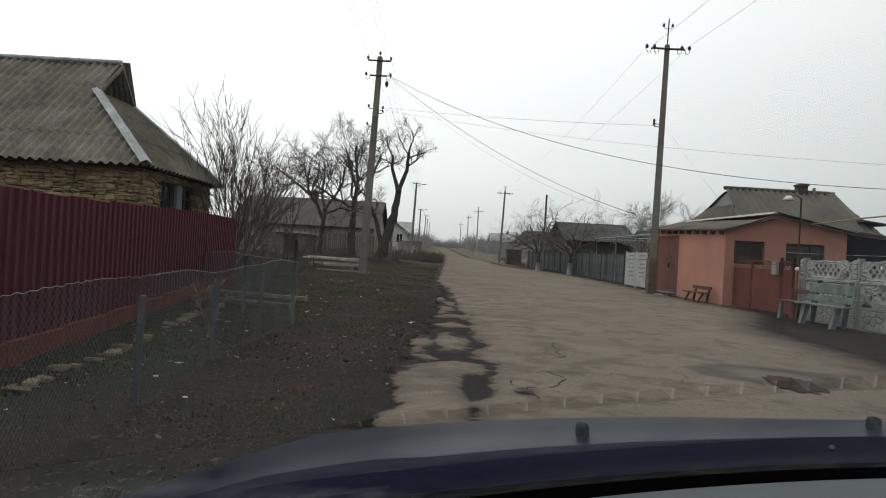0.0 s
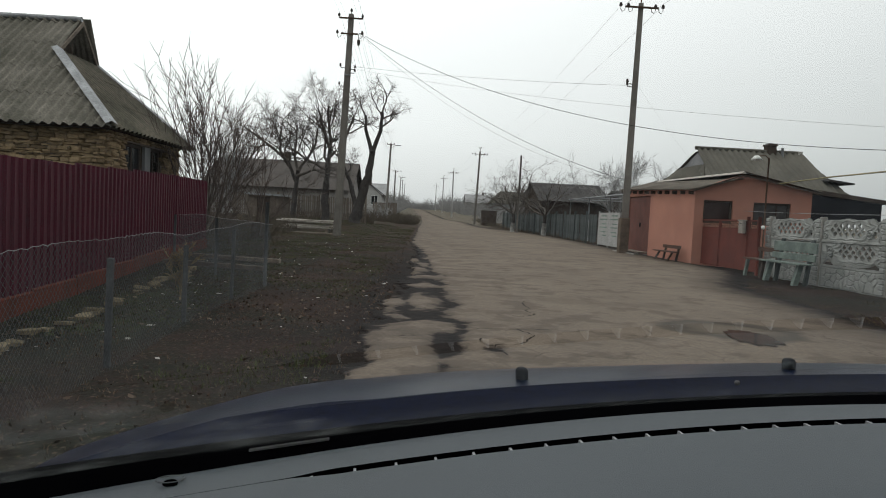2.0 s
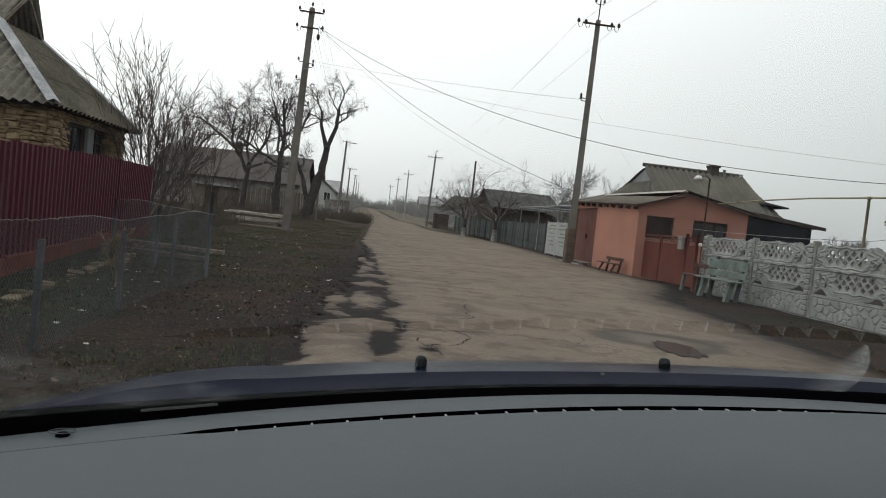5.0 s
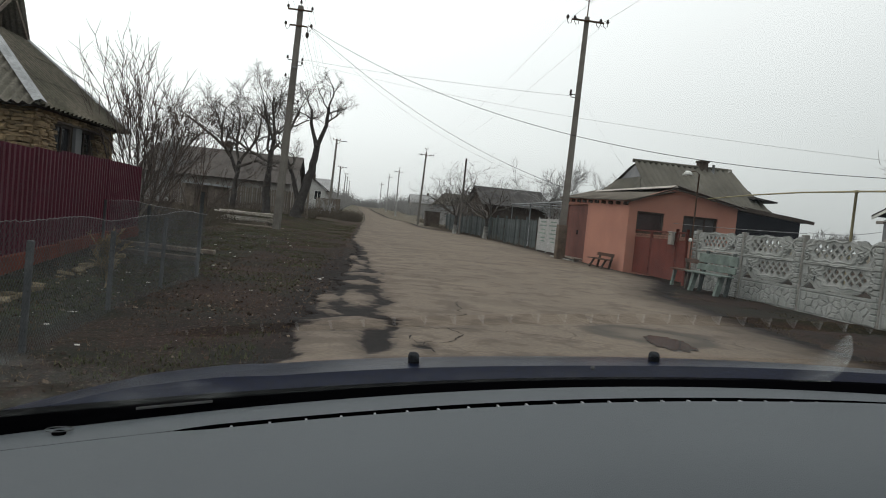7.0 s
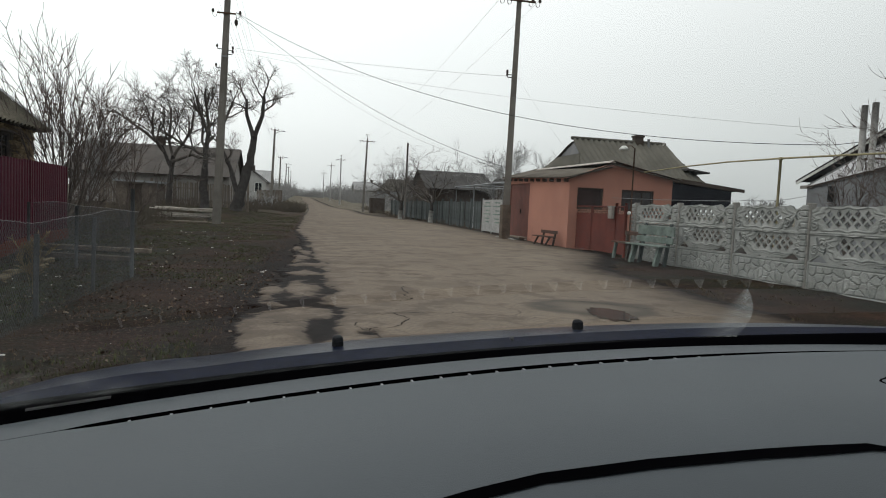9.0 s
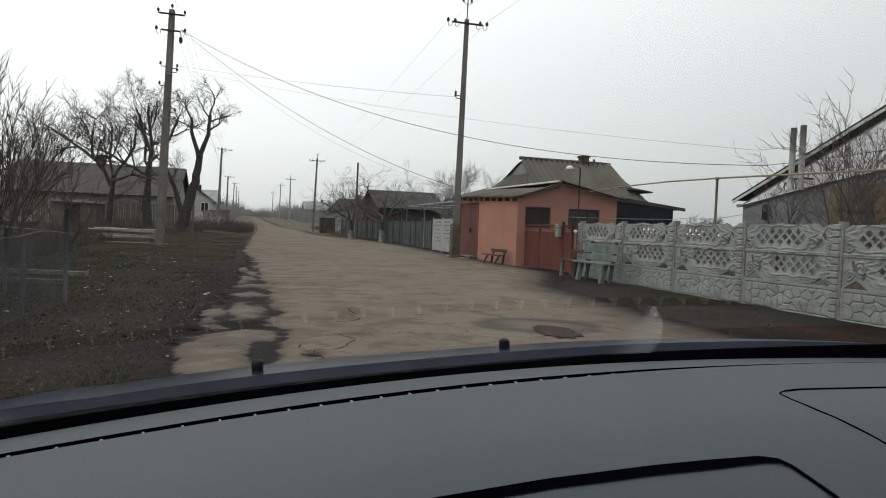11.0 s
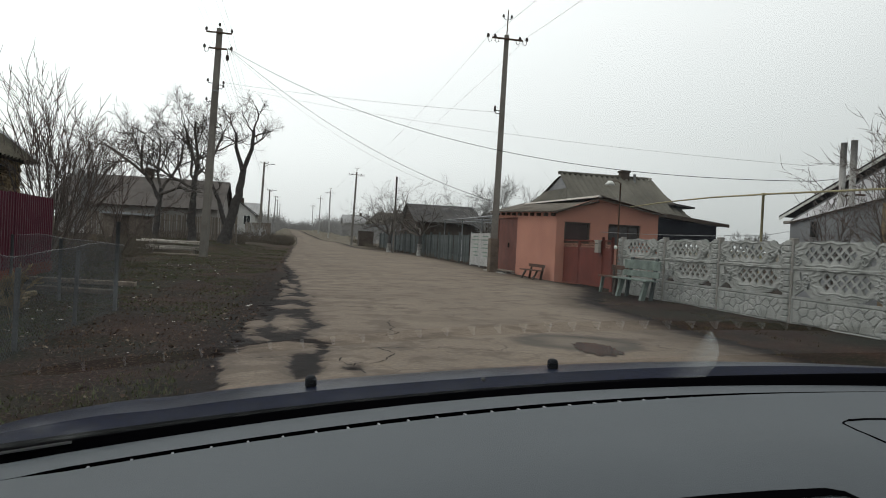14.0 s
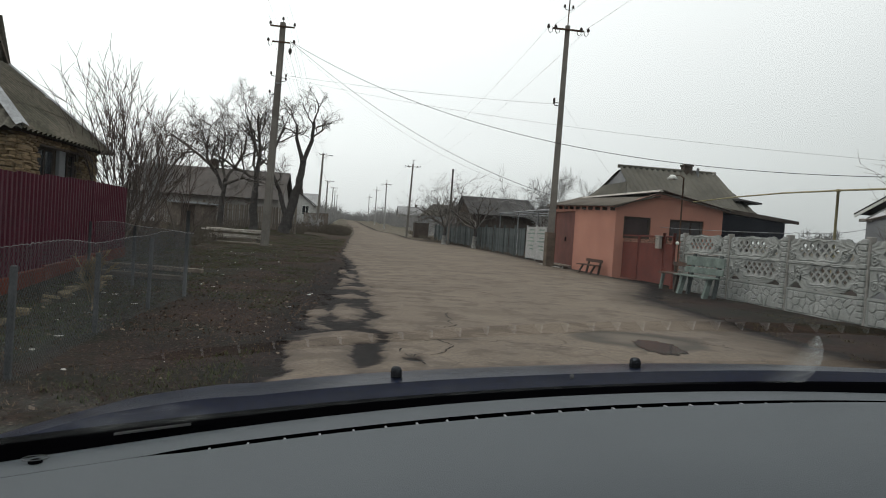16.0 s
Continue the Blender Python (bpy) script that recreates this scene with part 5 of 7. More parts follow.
# ---- left side: shed, picket fence, lumber, chain-link fence ----
def left_yard():
    s = thing("shed", (-9.6, 36.0, ground_z(-9, 36) - 0.05), "small wooden shed with pale flat roof", "shed")
    part("wall", box((0.1, 0.1, 0), (2.0, 2.0, 1.3), 0.01), WOOD_GREY, s)
    part("roof", prism([(-0.1, -0.1, 1.3), (2.3, -0.1, 1.26), (2.3, -0.1, 1.36), (-0.1, -0.1, 1.42)], (0, 2.4, 0)), TIN, s)
    part("door", box((0.6, 0.07, 0.05), (1.3, 0.1, 1.2), 0.005), WOOD_DARK, s)
    f = thing("picket_fence", (-11.0, 38.6, ground_z(-8, 39)), "weathered grey wooden picket fence under the trees", "fence")
    me = part("picket", box((0, 0, 0), (0.09, 0.02, 1.35), 0.004), WOOD_GREY, f).data
    for k in range(62):
        if k == 0:
            continue
        o = new("picket", me)
        o.parent = f
        o.location = (k * 0.125, RNG.uniform(-0.01, 0.01), RNG.uniform(-0.08, 0.08))
        o.rotation_euler = (0, RNG.uniform(-0.04, 0.04), 0)
    for z in (0.3, 1.0):
        part("rail", box((0, 0.021, z), (7.8, 0.06, z + 0.07)), WOOD_GREY, f)
    for x in (0, 2.6, 5.2, 7.8):
        part("post", box((x - 0.06, 0.06, -0.2), (x + 0.06, 0.18, 1.5), 0.01), WOOD_GREY, f)
    pf = thing("plank_fence", (-5.4, 76.5, ground_z(-5, 76)), "weathered grey plank fence beyond the brush", "fence")
    me = part("plank", box((0, 0, 0), (0.17, 0.025, 1.9), 0.004), WOOD_GREY, pf).data
    for k in range(1, 16):
        o = new("plank", me)
        o.parent = pf
        o.location = (k * 0.178, RNG.uniform(-0.01, 0.01), RNG.uniform(-0.05, 0.05))
    for z in (0.4, 1.5):
        part("rail", box((0, 0.026, z), (2.85, 0.07, z + 0.08)), WOOD_GREY, pf)
    # stack of boards on bearers
    zb = ground_z(-5.3, 29.5)
    st = thing("lumber_stack", (-5.0, 29.6, zb), "stack of pale sawn boards on bearers under grass", "lumber")
    for x in (-0.9, 0.8):
        part("bearer", box((x, -0.5, 0), (x + 0.14, 0.5, 0.16), 0.01), WOOD_GREY, st)
    z = 0.16
    for lay in range(5):
        for k in range(4):
            L = RNG.uniform(0.85, 1.3)
            m = pose(RNG.uniform(-0.3, 0.2), -0.42 + k * 0.23, z, 0, RNG.uniform(-2.4, 2.4), RNG.uniform(-6, 6))
            part("board", box((-L, 0, 0), (L, 0.2, 0.045), 0.005, m=m), WOOD_PALE, st)
        z += 0.062 if lay != 2 else 0.16
    for k in range(3):
        p = thing("loose_board", (-4.9 + 0.4 * k, 28.3 - 0.35 * k, ground_z(-5, 28) + 0.012), "single grey board lying in the grass", "board", "boards in the grass")
        part("board", box((-0.9, 0, 0), (0.9, 0.16, 0.04), 0.005, m=pose(0, 0, 0, 0, 0, 4 - 6 * k)), WOOD_GREY, p)


left_yard()


POST_GREY = mat("dull_post_paint", (0.1, 0.104, 0.108), 0.85, grain=40, blotch=4, second=(0.065, 0.067, 0.07))


def chain_link():
    posts = [(-2.0, 0.2, 0.78), (-2.0, 2.2, 0.76), (-2.02, 4.0, 0.71), (-2.15, 5.73, 0.70), (-2.18, 7.34, 0.80), (-2.1, 8.63, 0.88)]
    back = [(-2.1, 8.63, 0.88), (-3.2, 10.05, 0.86), (-4.45, 11.7, 0.86)]
    f = thing("chain_link_fence", (0, 0, 0), "low sagging grey chain-link fence on grey posts", "fence")
    for i, (x, y, z) in enumerate(posts):
        if i == len(posts) - 1:
            rod("post", (x, y, -0.1), (x, y, z + 0.26), 0.024, STEEL, f, "taller grey pipe corner post")
        else:
            part("post", box((x - 0.019, y - 0.019, -0.2), (x + 0.019, y + 0.019, z), 0.005, m=Matrix.Translation((x, y, 0)) @ pose(0, 0, 0, RNG.uniform(-1.5, 1.5), RNG.uniform(-2, 2), 8) @ Matrix.Translation((-x, -y, 0))), POST_GREY, f, "thin grey steel angle post")
    for x, y, z in back[1:]:
        rod("post", (x, y, ground_z(x, y) - 0.1), (x, y, z), 0.024, STEEL, f)

    def run(line):
        seg = [(Vector((a[0], a[1], 0)), Vector((b[0], b[1], 0))) for a, b in zip(line, line[1:])]
        total = sum((b - a).length for a, b in seg)

        def at(s, z):
            s = min(max(s, 0), total)
            for a, b in seg:
                n = (b - a).length
                if s <= n + 1e-6:
                    p = a + (b - a) * (s / n)
                    break
                s -= n
            else:
                p = seg[-1][1].copy()
            side = 0.065
            wob = 0.02 * noise.noise((p.x * 2, p.y * 2, z * 2))
            return Vector((p.x + side + wob, p.y, z))

        def crest(s):
            p = at(s, 0)
            return 0.83 + 0.02 * math.sin(p.y * 1.9) + 0.01 * math.sin(p.y * 4.1 + 1) + 0.04 * smoothstep(6, 9, p.y)

        tb = Tubes()
        step, rise = 0.036, 0.62
        s = -rise
        while s < total + 0.05:
            for sgn in (1, -1):
                pts = []
                for k in range(5):
                    q = s + rise * k / 4 if sgn > 0 else s + rise - rise * k / 4
                    if 0 <= q <= total:
                        base = ground_z(at(q, 0).x, at(q, 0).y) + 0.01
                        pts.append(at(q, base + (crest(q) - base) * k / 4))
                if len(pts) > 1:
                    tb.add(pts, 0.0012, 3, cap=False)
            s += step
        tb.done("mesh", STEEL, f, "thin grey diagonal wire mesh")
        n = int(total / 0.045)
        Tubes().add([at(total * k / n, crest(total * k / n) + (0.004 if k % 2 else -0.004) + RNG.uniform(-0.004, 0.004)) for k in range(n + 1)], 0.0022, 4).done("top_wire", WIRE, f, "wavy grey top wire with twisted ends")

    run(posts)
    run(back)


chain_link()


def stones_and_bits():
    for k in range(84):
        t = k / 83
        y = 3.2 + 7.5 * t + RNG.uniform(-0.12, 0.12)
        x = -3.2 - 0.62 * t + RNG.uniform(-0.1, 0.08)
        big = RNG.random() < 0.3
        w = RNG.uniform(0.1, 0.21) if big else RNG.uniform(0.03, 0.08)
        o = tagged(new("edging_stone", STONES[k % 7].copy()), "rough yellow limestone lying along the fence", "stone", "stones along the fence")
        o.data.materials[0] = STONE
        o.matrix_world = Matrix.Translation((x, y, ground_z(x, y) + w * 0.12)) @ pose(0, 0, 0, RNG.uniform(-14, 14), RNG.uniform(-14, 14), RNG.uniform(0, 180)) @ Matrix.Diagonal((w, w * RNG.uniform(0.45, 0.9), w * RNG.uniform(0.15, 0.4), 1))
    for y in (11.1, 12.4):
        p = thing("garden_plank", (-3.6, y, ground_z(-3.6, y) + 0.03), "pale plank edging lying in the front garden", "plank", "planks in the front garden")
        part("board", box((-1.0, 0, 0), (1.0, 0.1, 0.08), 0.008, m=pose(0, 0, 0, 0, 0, -18)), WOOD_GREY, p)
    shapes = []
    for k in range(4):
        bm = bmesh.new()
        bmesh.ops.create_icosphere(bm, subdivisions=1, radius=0.5)
        rng = random.Random(k)
        for v in bm.verts:
            v.co = Vector((v.co.x * rng.uniform(0.7, 1.3), v.co.y * rng.uniform(0.7, 1.3), v.co.z * rng.uniform(0.2, 0.5)))
        me = bpy.data.meshes.new("litter")
        bm.to_mesh(me)
        bm.free()
        me.materials.append(LITTER)
        shapes.append(me)
    for k in range(270):
        y = RNG.uniform(3.0, 24)
        x = RNG.uniform(-4.5, -0.5) if k < 180 else RNG.uniform(-3.4, -2.2)
        w = 0.011 + 0.08 * RNG.random() ** 4 * 1.0
        o = tagged(new("litter_scrap", shapes[k % 4]), "crumpled pale scrap of litter on the soil", "litter", "litter on the verge")
        o.matrix_world = Matrix.Translation((x, y, soil_z(x, y) + w * 0.08)) @ pose(0, 0, 0, 0, 0, RNG.uniform(0, 180)) @ Matrix.Diagonal((w, w * 0.6, w * 0.5, 1))


stones_and_bits()


# ---- power poles and wires ----
def pole(at, height, arms, r0=0.15, r1=0.09, lean=(0, 0), label="weathered square concrete power pole with insulators", lamp=False, tip=0.0, brackets=(), concrete=None):
    """arms: (z, half width, insulators, turned up)."""
    p = thing("power_pole", at, label, "power pole", "power poles along the street")
    lx, ly = lean
    Tubes().add([(0, 0, -0.3), (lx, ly, height)], [r0 * 1.2, r1 * 1.25], 4).done("shaft", concrete or POLE_CONC, p, smooth=False)

    def axis(z):
        return Vector((lx, ly, height)) * (z / height)

    for z, half, style in arms:
        c = axis(z) + Vector((0, -r1 - 0.03, 0))
        arm = part("crossarm", box((c.x - half, c.y - 0.03, c.z - 0.03), (c.x + half, c.y + 0.03, c.z + 0.03), 0.006), RUST, p)
        for s in (-1, 1):
            for q in ((1.0,) if half < 0.6 else (1.0, 0.55)):
                x = c.x + s * half * q
                tb = Tubes()
                if style == "hook":
                    tb.add([(x, c.y, c.z), (x + s * 0.02, c.y, c.z - 0.14), (x + s * 0.1, c.y, c.z - 0.18), (x + s * 0.16, c.y, c.z - 0.1), (x + s * 0.16, c.y, c.z + 0.02)], 0.012, 5)
                    tb.add([(x + s * 0.16, c.y, c.z), (x + s * 0.16, c.y, c.z + 0.05), (x + s * 0.16, c.y, c.z + 0.13)], [0.05, 0.06, 0.03], 8)
                else:
                    tb.add([(x, c.y, c.z), (x, c.y, c.z + 0.1)], 0.012, 5)
                    tb.add([(x, c.y, c.z + 0.06), (x, c.y, c.z + 0.1), (x, c.y, c.z + 0.18)], [0.045, 0.055, 0.03], 8)
                tb.done("insulator", PORCELAIN, arm)
    if tip:
        a = axis(height)
        rod("tip_rod", a, a + Vector((0.02, 0, tip)), 0.022, RUST, p)
        for s in (-1, 1):
            c = a + Vector((0.0, 0, tip * 0.6))
            Tubes().add([c, c + Vector((s * 0.14, 0, 0.05)), c + Vector((s * 0.16, 0, 0.14))], [0.012, 0.012, 0.012], 5).add([c + Vector((s * 0.16, 0, 0.1)), c + Vector((s * 0.16, 0, 0.2))], [0.05, 0.03], 8).done("insulator", PORCELAIN, p)
    for z, s in brackets:
        c = axis(z)
        Tubes().add([c, c + Vector((s * 0.28, -0.05, 0)), c + Vector((s * 0.3, -0.05, 0.12))], 0.018, 5).add([c + Vector((s * 0.3, -0.05, 0.06)), c + Vector((s * 0.3, -0.05, 0.17))], [0.05, 0.03], 8).done("bracket", PORCELAIN, p)
    if lamp:
        a = axis(height * 0.93)
        Tubes().add([a, a + Vector((0.5, -0.2, 0.35)), a + Vector((0.75, -0.3, 0.4))], 0.025, 6).done("lamp_arm", RUST, p)
        part("lamp_head", box((a.x + 0.7, a.y - 0.42, a.z + 0.34), (a.x + 1.15, a.y - 0.22, a.z + 0.44), 0.03), TIN, p)
    return p


POLE_L = (-3.42, 27.0, ground_z(-3.4, 27))
POLE_R = (7.42, 22.95, 0.0)
left_pole = pole(POLE_L, 9.15, [(8.95, 0.48, "pin"), (8.32, 0.35, "hook")], 0.16, 0.1, (0.25, 0.0), brackets=((6.9, 1), (6.75, 1), (6.95, -1), (6.2, -1), (5.2, 1)), label="tall weathered concrete power pole on the grass verge")
top = Tubes().add([(0.25, 0, 9.15), (0.25, 0, 9.27)], 0.012, 5).add([(0.25, 0, 9.25), (0.25, 0, 9.3), (0.25, 0, 9.38)], [0.045, 0.055, 0.03], 8)
top.done("insulator", PORCELAIN, left_pole)
clamp = Tubes().add([(0.58, -0.12, 8.32), (0.6, -0.12, 8.1)], 0.012, 5).add([(0.6, -0.12, 8.1), (0.6, -0.12, 8.04), (0.6, -0.12, 7.95), (0.6, -0.12, 7.86)], [0.04, 0.075, 0.075, 0.03], 8)
clamp.done("hanging_insulator", PORCELAIN, left_pole)
part("steel_band", box((0.06, -0.14, 6.62), (0.31, 0.14, 6.68), 0.01), TIN, left_pole)
FOOT_STAIN = mat("stained_concrete", (0.14, 0.112, 0.088), 0.9, grain=40, blotch=4, second=(0.085, 0.065, 0.05))
part_rust = pole(POLE_R, 8.95, [(8.78, 0.6, "hook")], 0.155, 0.095, (0.12, 0.0), tip=0.95, brackets=((6.1, -1), (6.0, -1)), label="tall weathered concrete power pole before the garage")
part("base_collar", box((-0.165, -0.165, -0.1), (0.165, 0.165, 1.3), 0.02), FOOT_STAIN, part_rust, "rust-brown stained foot")
FAR_L = [(-3.75, 75, 8.75, (0.25, 0)), (-4.3, 112, 7.4, (0.1, 0)), (-4.5, 150, 7.8, (0.2, 0)), (-4.8, 190, 8.4, (-0.1, 0)), (-5.2, 232, 8.4, (0.1, 0))]
FAR_R = [(6.7, 76, 8.6, (0.25, 0)), (6.15, 118, 8.4, (0.0, 0)), (6.1, 165, 9.1, (0.1, 0)), (5.6, 210, 8.4, (0, 0))]
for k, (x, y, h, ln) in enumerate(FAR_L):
    pole((x, y, ground_z(x, y)), h, [(h - 0.15, 0.4, "pin")], lean=ln, lamp=k < 3, concrete=POLE_HAZED if k > 1 else POLE_CONC)
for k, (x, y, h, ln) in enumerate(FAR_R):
    pole((x, y, ground_z(x, y)), h, [(h - 0.35, 0.7, "hook")], lean=ln, tip=0.5, concrete=POLE_HAZED if k else POLE_CONC)
mast = thing("steel_mast", (6.95, 45, ground_z(7, 45)), "plain dark steel pipe mast behind the fence", "mast")
rod("pipe", (0, 0, -0.2), (0.05, 0, 5.45), 0.065, BARK, mast)


def wire(a, b, sag, r=0.004, m=None, label="thin overhead electric wire between poles", name="overhead_wire", n=26):
    a, b = Vector(a), Vector(b)
    pts = []
    for k in range(n + 1):
        t = k / n
        p = a.lerp(b, t)
        p.z -= 4 * sag * t * (1 - t)
        pts.append(p)
    ob = Tubes().add(pts, r, 4).done(name, m or WIRE)
    return tagged(ob, label, "wire", "overhead wires")


LT = Vector((-3.17, 26.9, 9.1))
for dx in (-0.46, -0.25, 0.25, 0.46):
    wire((LT.x + dx, 26.9, 9.15), (-3.5 + dx * 1.2, 75, 8.55), 0.5, 0.006)
    wire((LT.x + dx, 26.9, 9.15), (-2.6 + dx, -12, 9.2), 0.6, 0.006)
for dx in (-0.5, 0.5):
    wire((LT.x + dx * 0.7, 26.9, 8.45), (-3.4 + dx, 75, 8.3), 0.6, 0.006)
for dx in (-0.72, 0.72):
    wire((7.54 + dx, 22.9, 8.85), (6.85 + dx, 76, 8.5), 0.7, 0.005)
for dx in (-0.6, 0.65):
    wire((7.54 + dx, 22.9, 8.85), (7.9 + dx, -14, 9.0), 0.6, 0.006)
for a, b in ((FAR_L[0], FAR_L[1]), (FAR_L[1], FAR_L[2])):
    for dx in (-0.5, 0.5):
        wire((a[0] + dx, a[1], a[2] + ground_z(a[0], a[1])), (b[0] + dx, b[1], b[2] + ground_z(b[0], b[1])), 0.5, 0.007)
for a, b in ((FAR_R[0], FAR_R[1]), (FAR_R[1], FAR_R[2])):
    for dx in (-0.6, 0.6):
        wire((a[0] + dx, a[1], a[2] - 0.3 + ground_z(a[0], a[1])), (b[0] + dx, b[1], b[2] - 0.3 + ground_z(b[0], b[1])), 0.5, 0.007)
# service cables crossing the street from the left pole
wire((-2.82, 26.88, 7.86), (-1.9, 50, 4.2), 0.3, 0.006, CABLE, "black service cable running down behind the trees", "service_cable")
wire((-2.83, 26.9, 8.4), (12.3, 12.92, 2.99), 1.28, 0.009, CABLE, "black service cable crossing over the street", "service_cable", 40)
wire((-2.83, 26.9, 8.4), (8.05, 24.6, 2.75), 0.72, 0.008, CABLE, "black service cable to the garage", "service_cable")
wire((-2.83, 26.9, 8.35), (8.05, 24.6, 2.72), 0.95, 0.004)
wire((-2.8, 26.9, 6.9), (12.3, 13.23, 3.4), 0.3, 0.004)
wire((-2.8, 26.9, 7.0), (7.3, 22.95, 6.05), 0.1, 0.006)
wire((7.6, 22.9, 6.05), (9.2, 20.5, 2.7), 0.1, 0.0025)
wire((12.3, 12.92, 2.99), (12.1, 7.5, 3.12), 0.05, 0.008, CABLE, "black service cable along the gable wall", "service_cable")
wire((12.3, 13.23, 3.4), (12.1, 7.5, 3.3), 0.05, 0.004)
wire((9.2, 17.9, 1.62), (8.55, 11.2, 1.48), 0.02, 0.006, WIRE, "pale sagging wire along the fence top")
wire((8.6, 11.2, 1.5), (14.0, 15.0, 2.0), 0.1, 0.006)


# ---- trees ----
def grow(tb, p, d, length, r, depth, spec, rng):
    """A wandering limb with side limbs."""
    n = spec["bits"] if depth > 1 else 4
    pts, rad = [p.copy()], [r]
    d = d.normalized()
    kids = []
    for k in range(n):
        w = spec["wander"] * (1.3 if depth < 2 else 1)
        d = (d + Vector((rng.gauss(0, w), rng.gauss(0, w), rng.gauss(0, w) + spec["up"]))).normalized()
        p = p + d * (length / n)
        pts.append(p.copy())
        rad.append(r * (1 - (1 - spec["taper"]) * (k + 1) / n))
        if depth > 0 and (k + 1) / n > spec["bare"]:
            kids.append((p.copy(), d.copy(), rad[-1]))
    tb.add(pts, rad, 7 if r > 0.06 else (5 if r > 0.02 else 3), cap=r > 0.05)
    if depth > 0:
        for q, dd, rr in kids:
            for _ in range(spec["kids"]):
                if rng.random() > spec["chance"]:
                    continue
                side = dd.cross(Vector((rng.gauss(0, 1), rng.gauss(0, 1), rng.gauss(0, 1)))).normalized()
                ang = rng.uniform(*spec["angle"])
                nd = dd * math.cos(ang) + side * math.sin(ang)
                grow(tb, q, nd, length * rng.uniform(*spec["ratio"]), max(rr * rng.uniform(0.45, 0.7), spec["thin"]), depth - 1, spec, rng)


OLD_TREE = dict(bits=6, wander=0.2, up=0.04, taper=0.55, bare=0.3, kids=2, chance=0.78, angle=(0.5, 1.1), ratio=(0.42, 0.66), thin=0.006)
SHRUB = dict(bits=9, wander=0.09, up=0.015, taper=0.5, bare=0.2, kids=2, chance=0.58, angle=(0.35, 0.75), ratio=(0.2, 0.4), thin=0.009)
SHRUB_TALL = dict(SHRUB, bits=8, wander=0.06, bare=0.28, taper=0.45, chance=0.72, angle=(0.26, 0.55), ratio=(0.22, 0.46), thin=0.009, up=0.02)
OLD_TREE2 = dict(OLD_TREE, ratio=(0.42, 0.68), thin=0.008, wander=0.17, chance=0.54, angle=(0.4, 0.95))
PRUNED = dict(bits=6, wander=0.2, up=0.03, taper=0.45, bare=0.3, kids=2, chance=0.46, angle=(0.5, 1.2), ratio=(0.4, 0.7), thin=0.009)
SPARSE = dict(bits=8, wander=0.1, up=0.05, taper=0.35, bare=0.15, kids=2, chance=0.85, angle=(0.35, 0.8), ratio=(0.22, 0.42), thin=0.0055)
WILD = dict(bits=5, wander=0.16, up=0.06, taper=0.3, bare=0.15, kids=2, chance=0.8, angle=(0.3, 0.8), ratio=(0.4, 0.6), thin=0.01)


def tree(at, trunk, limbs, spec, seed, label, depth=3, bark=None, name="bare_tree", wash=0.0, twigs=None, slim=1.0):
    """trunk: points relative to the foot with radii; limbs: (index, direction, length, radius)."""
    rng = random.Random(seed)
    t = thing(name, at, label, "tree")
    tb = Tubes()
    for line in trunk:
        fine, rad = [], []
        for (p0, r0), (p1, r1) in zip(line, line[1:]):
            for k in range(4):
                s = k / 4
                j = Vector((rng.gauss(0, 1), rng.gauss(0, 1), 0)) * 0.07 * r0
                fine.append(Vector(p0).lerp(Vector(p1), s) + j)
                rad.append(slim * (r0 + (r1 - r0) * s) * rng.uniform(0.9, 1.1))
        fine.append(Vector(line[-1][0]))
        rad.append(slim * line[-1][1])
        tb.add(fine, rad, 9)
    tb.done("trunk", bark or TRUNK, t)
    if wash:
        p0, r0 = trunk[0][0]
        p1, r1 = trunk[0][1]
        q = Vector(p0).lerp(Vector(p1), min(1, wash / max(0.1, p1[2] - p0[2])))
        Tubes().add([Vector(p0) + Vector((0, 0, 0.03)), q], [r0 * 1.12, r0 * 1.05], 10).done("whitewash", WHITEWASH, t, "whitewashed foot")
    cb = Tubes()
    for p, d, length, r in limbs:
        grow(cb, Vector(p), Vector(d), length, r, depth, spec, rng)
    cb.done("crown", twigs or bark or BARK, t, "bare winter branches")
    return t


def fan(n, length, r, spread, rng, base=0.25):
    out = []
    for k in range(n):
        a = rng.uniform(0, 2 * math.pi)
        q = rng.uniform(0.05, spread)
        out.append(((math.cos(a) * base * rng.random(), math.sin(a) * base * rng.random(), 0.05), (math.cos(a) * q, math.sin(a) * q, 1), length * rng.uniform(0.7, 1.05), r * rng.uniform(0.6, 1.1)))
    return out


rr = random.Random(11)
DRY_CLUMP = mat("dry_flower_stalks", (0.27, 0.215, 0.13), 0.95, grain=8, blotch=3, second=(0.16, 0.12, 0.07))
def spray(n, x0, x1, tall, r, rng, base=0.4):
    """Stems rising from one stool; they lean from x0 to x1, shorter towards x1."""
    out = []
    for k in range(n):
        q = (k + rng.random()) / n
        lean = x0 + (x1 - x0) * q
        out.append(((rng.uniform(-base, base) * 0.7 + base * 0.4 * lean, rng.uniform(-base, base), 0.05), (lean, rng.uniform(-0.35, 0.35), 1), tall * rng.uniform(0.8, 1.0) * (1 - 0.34 * q * q), r * rng.uniform(0.6, 1.1)))
    return out


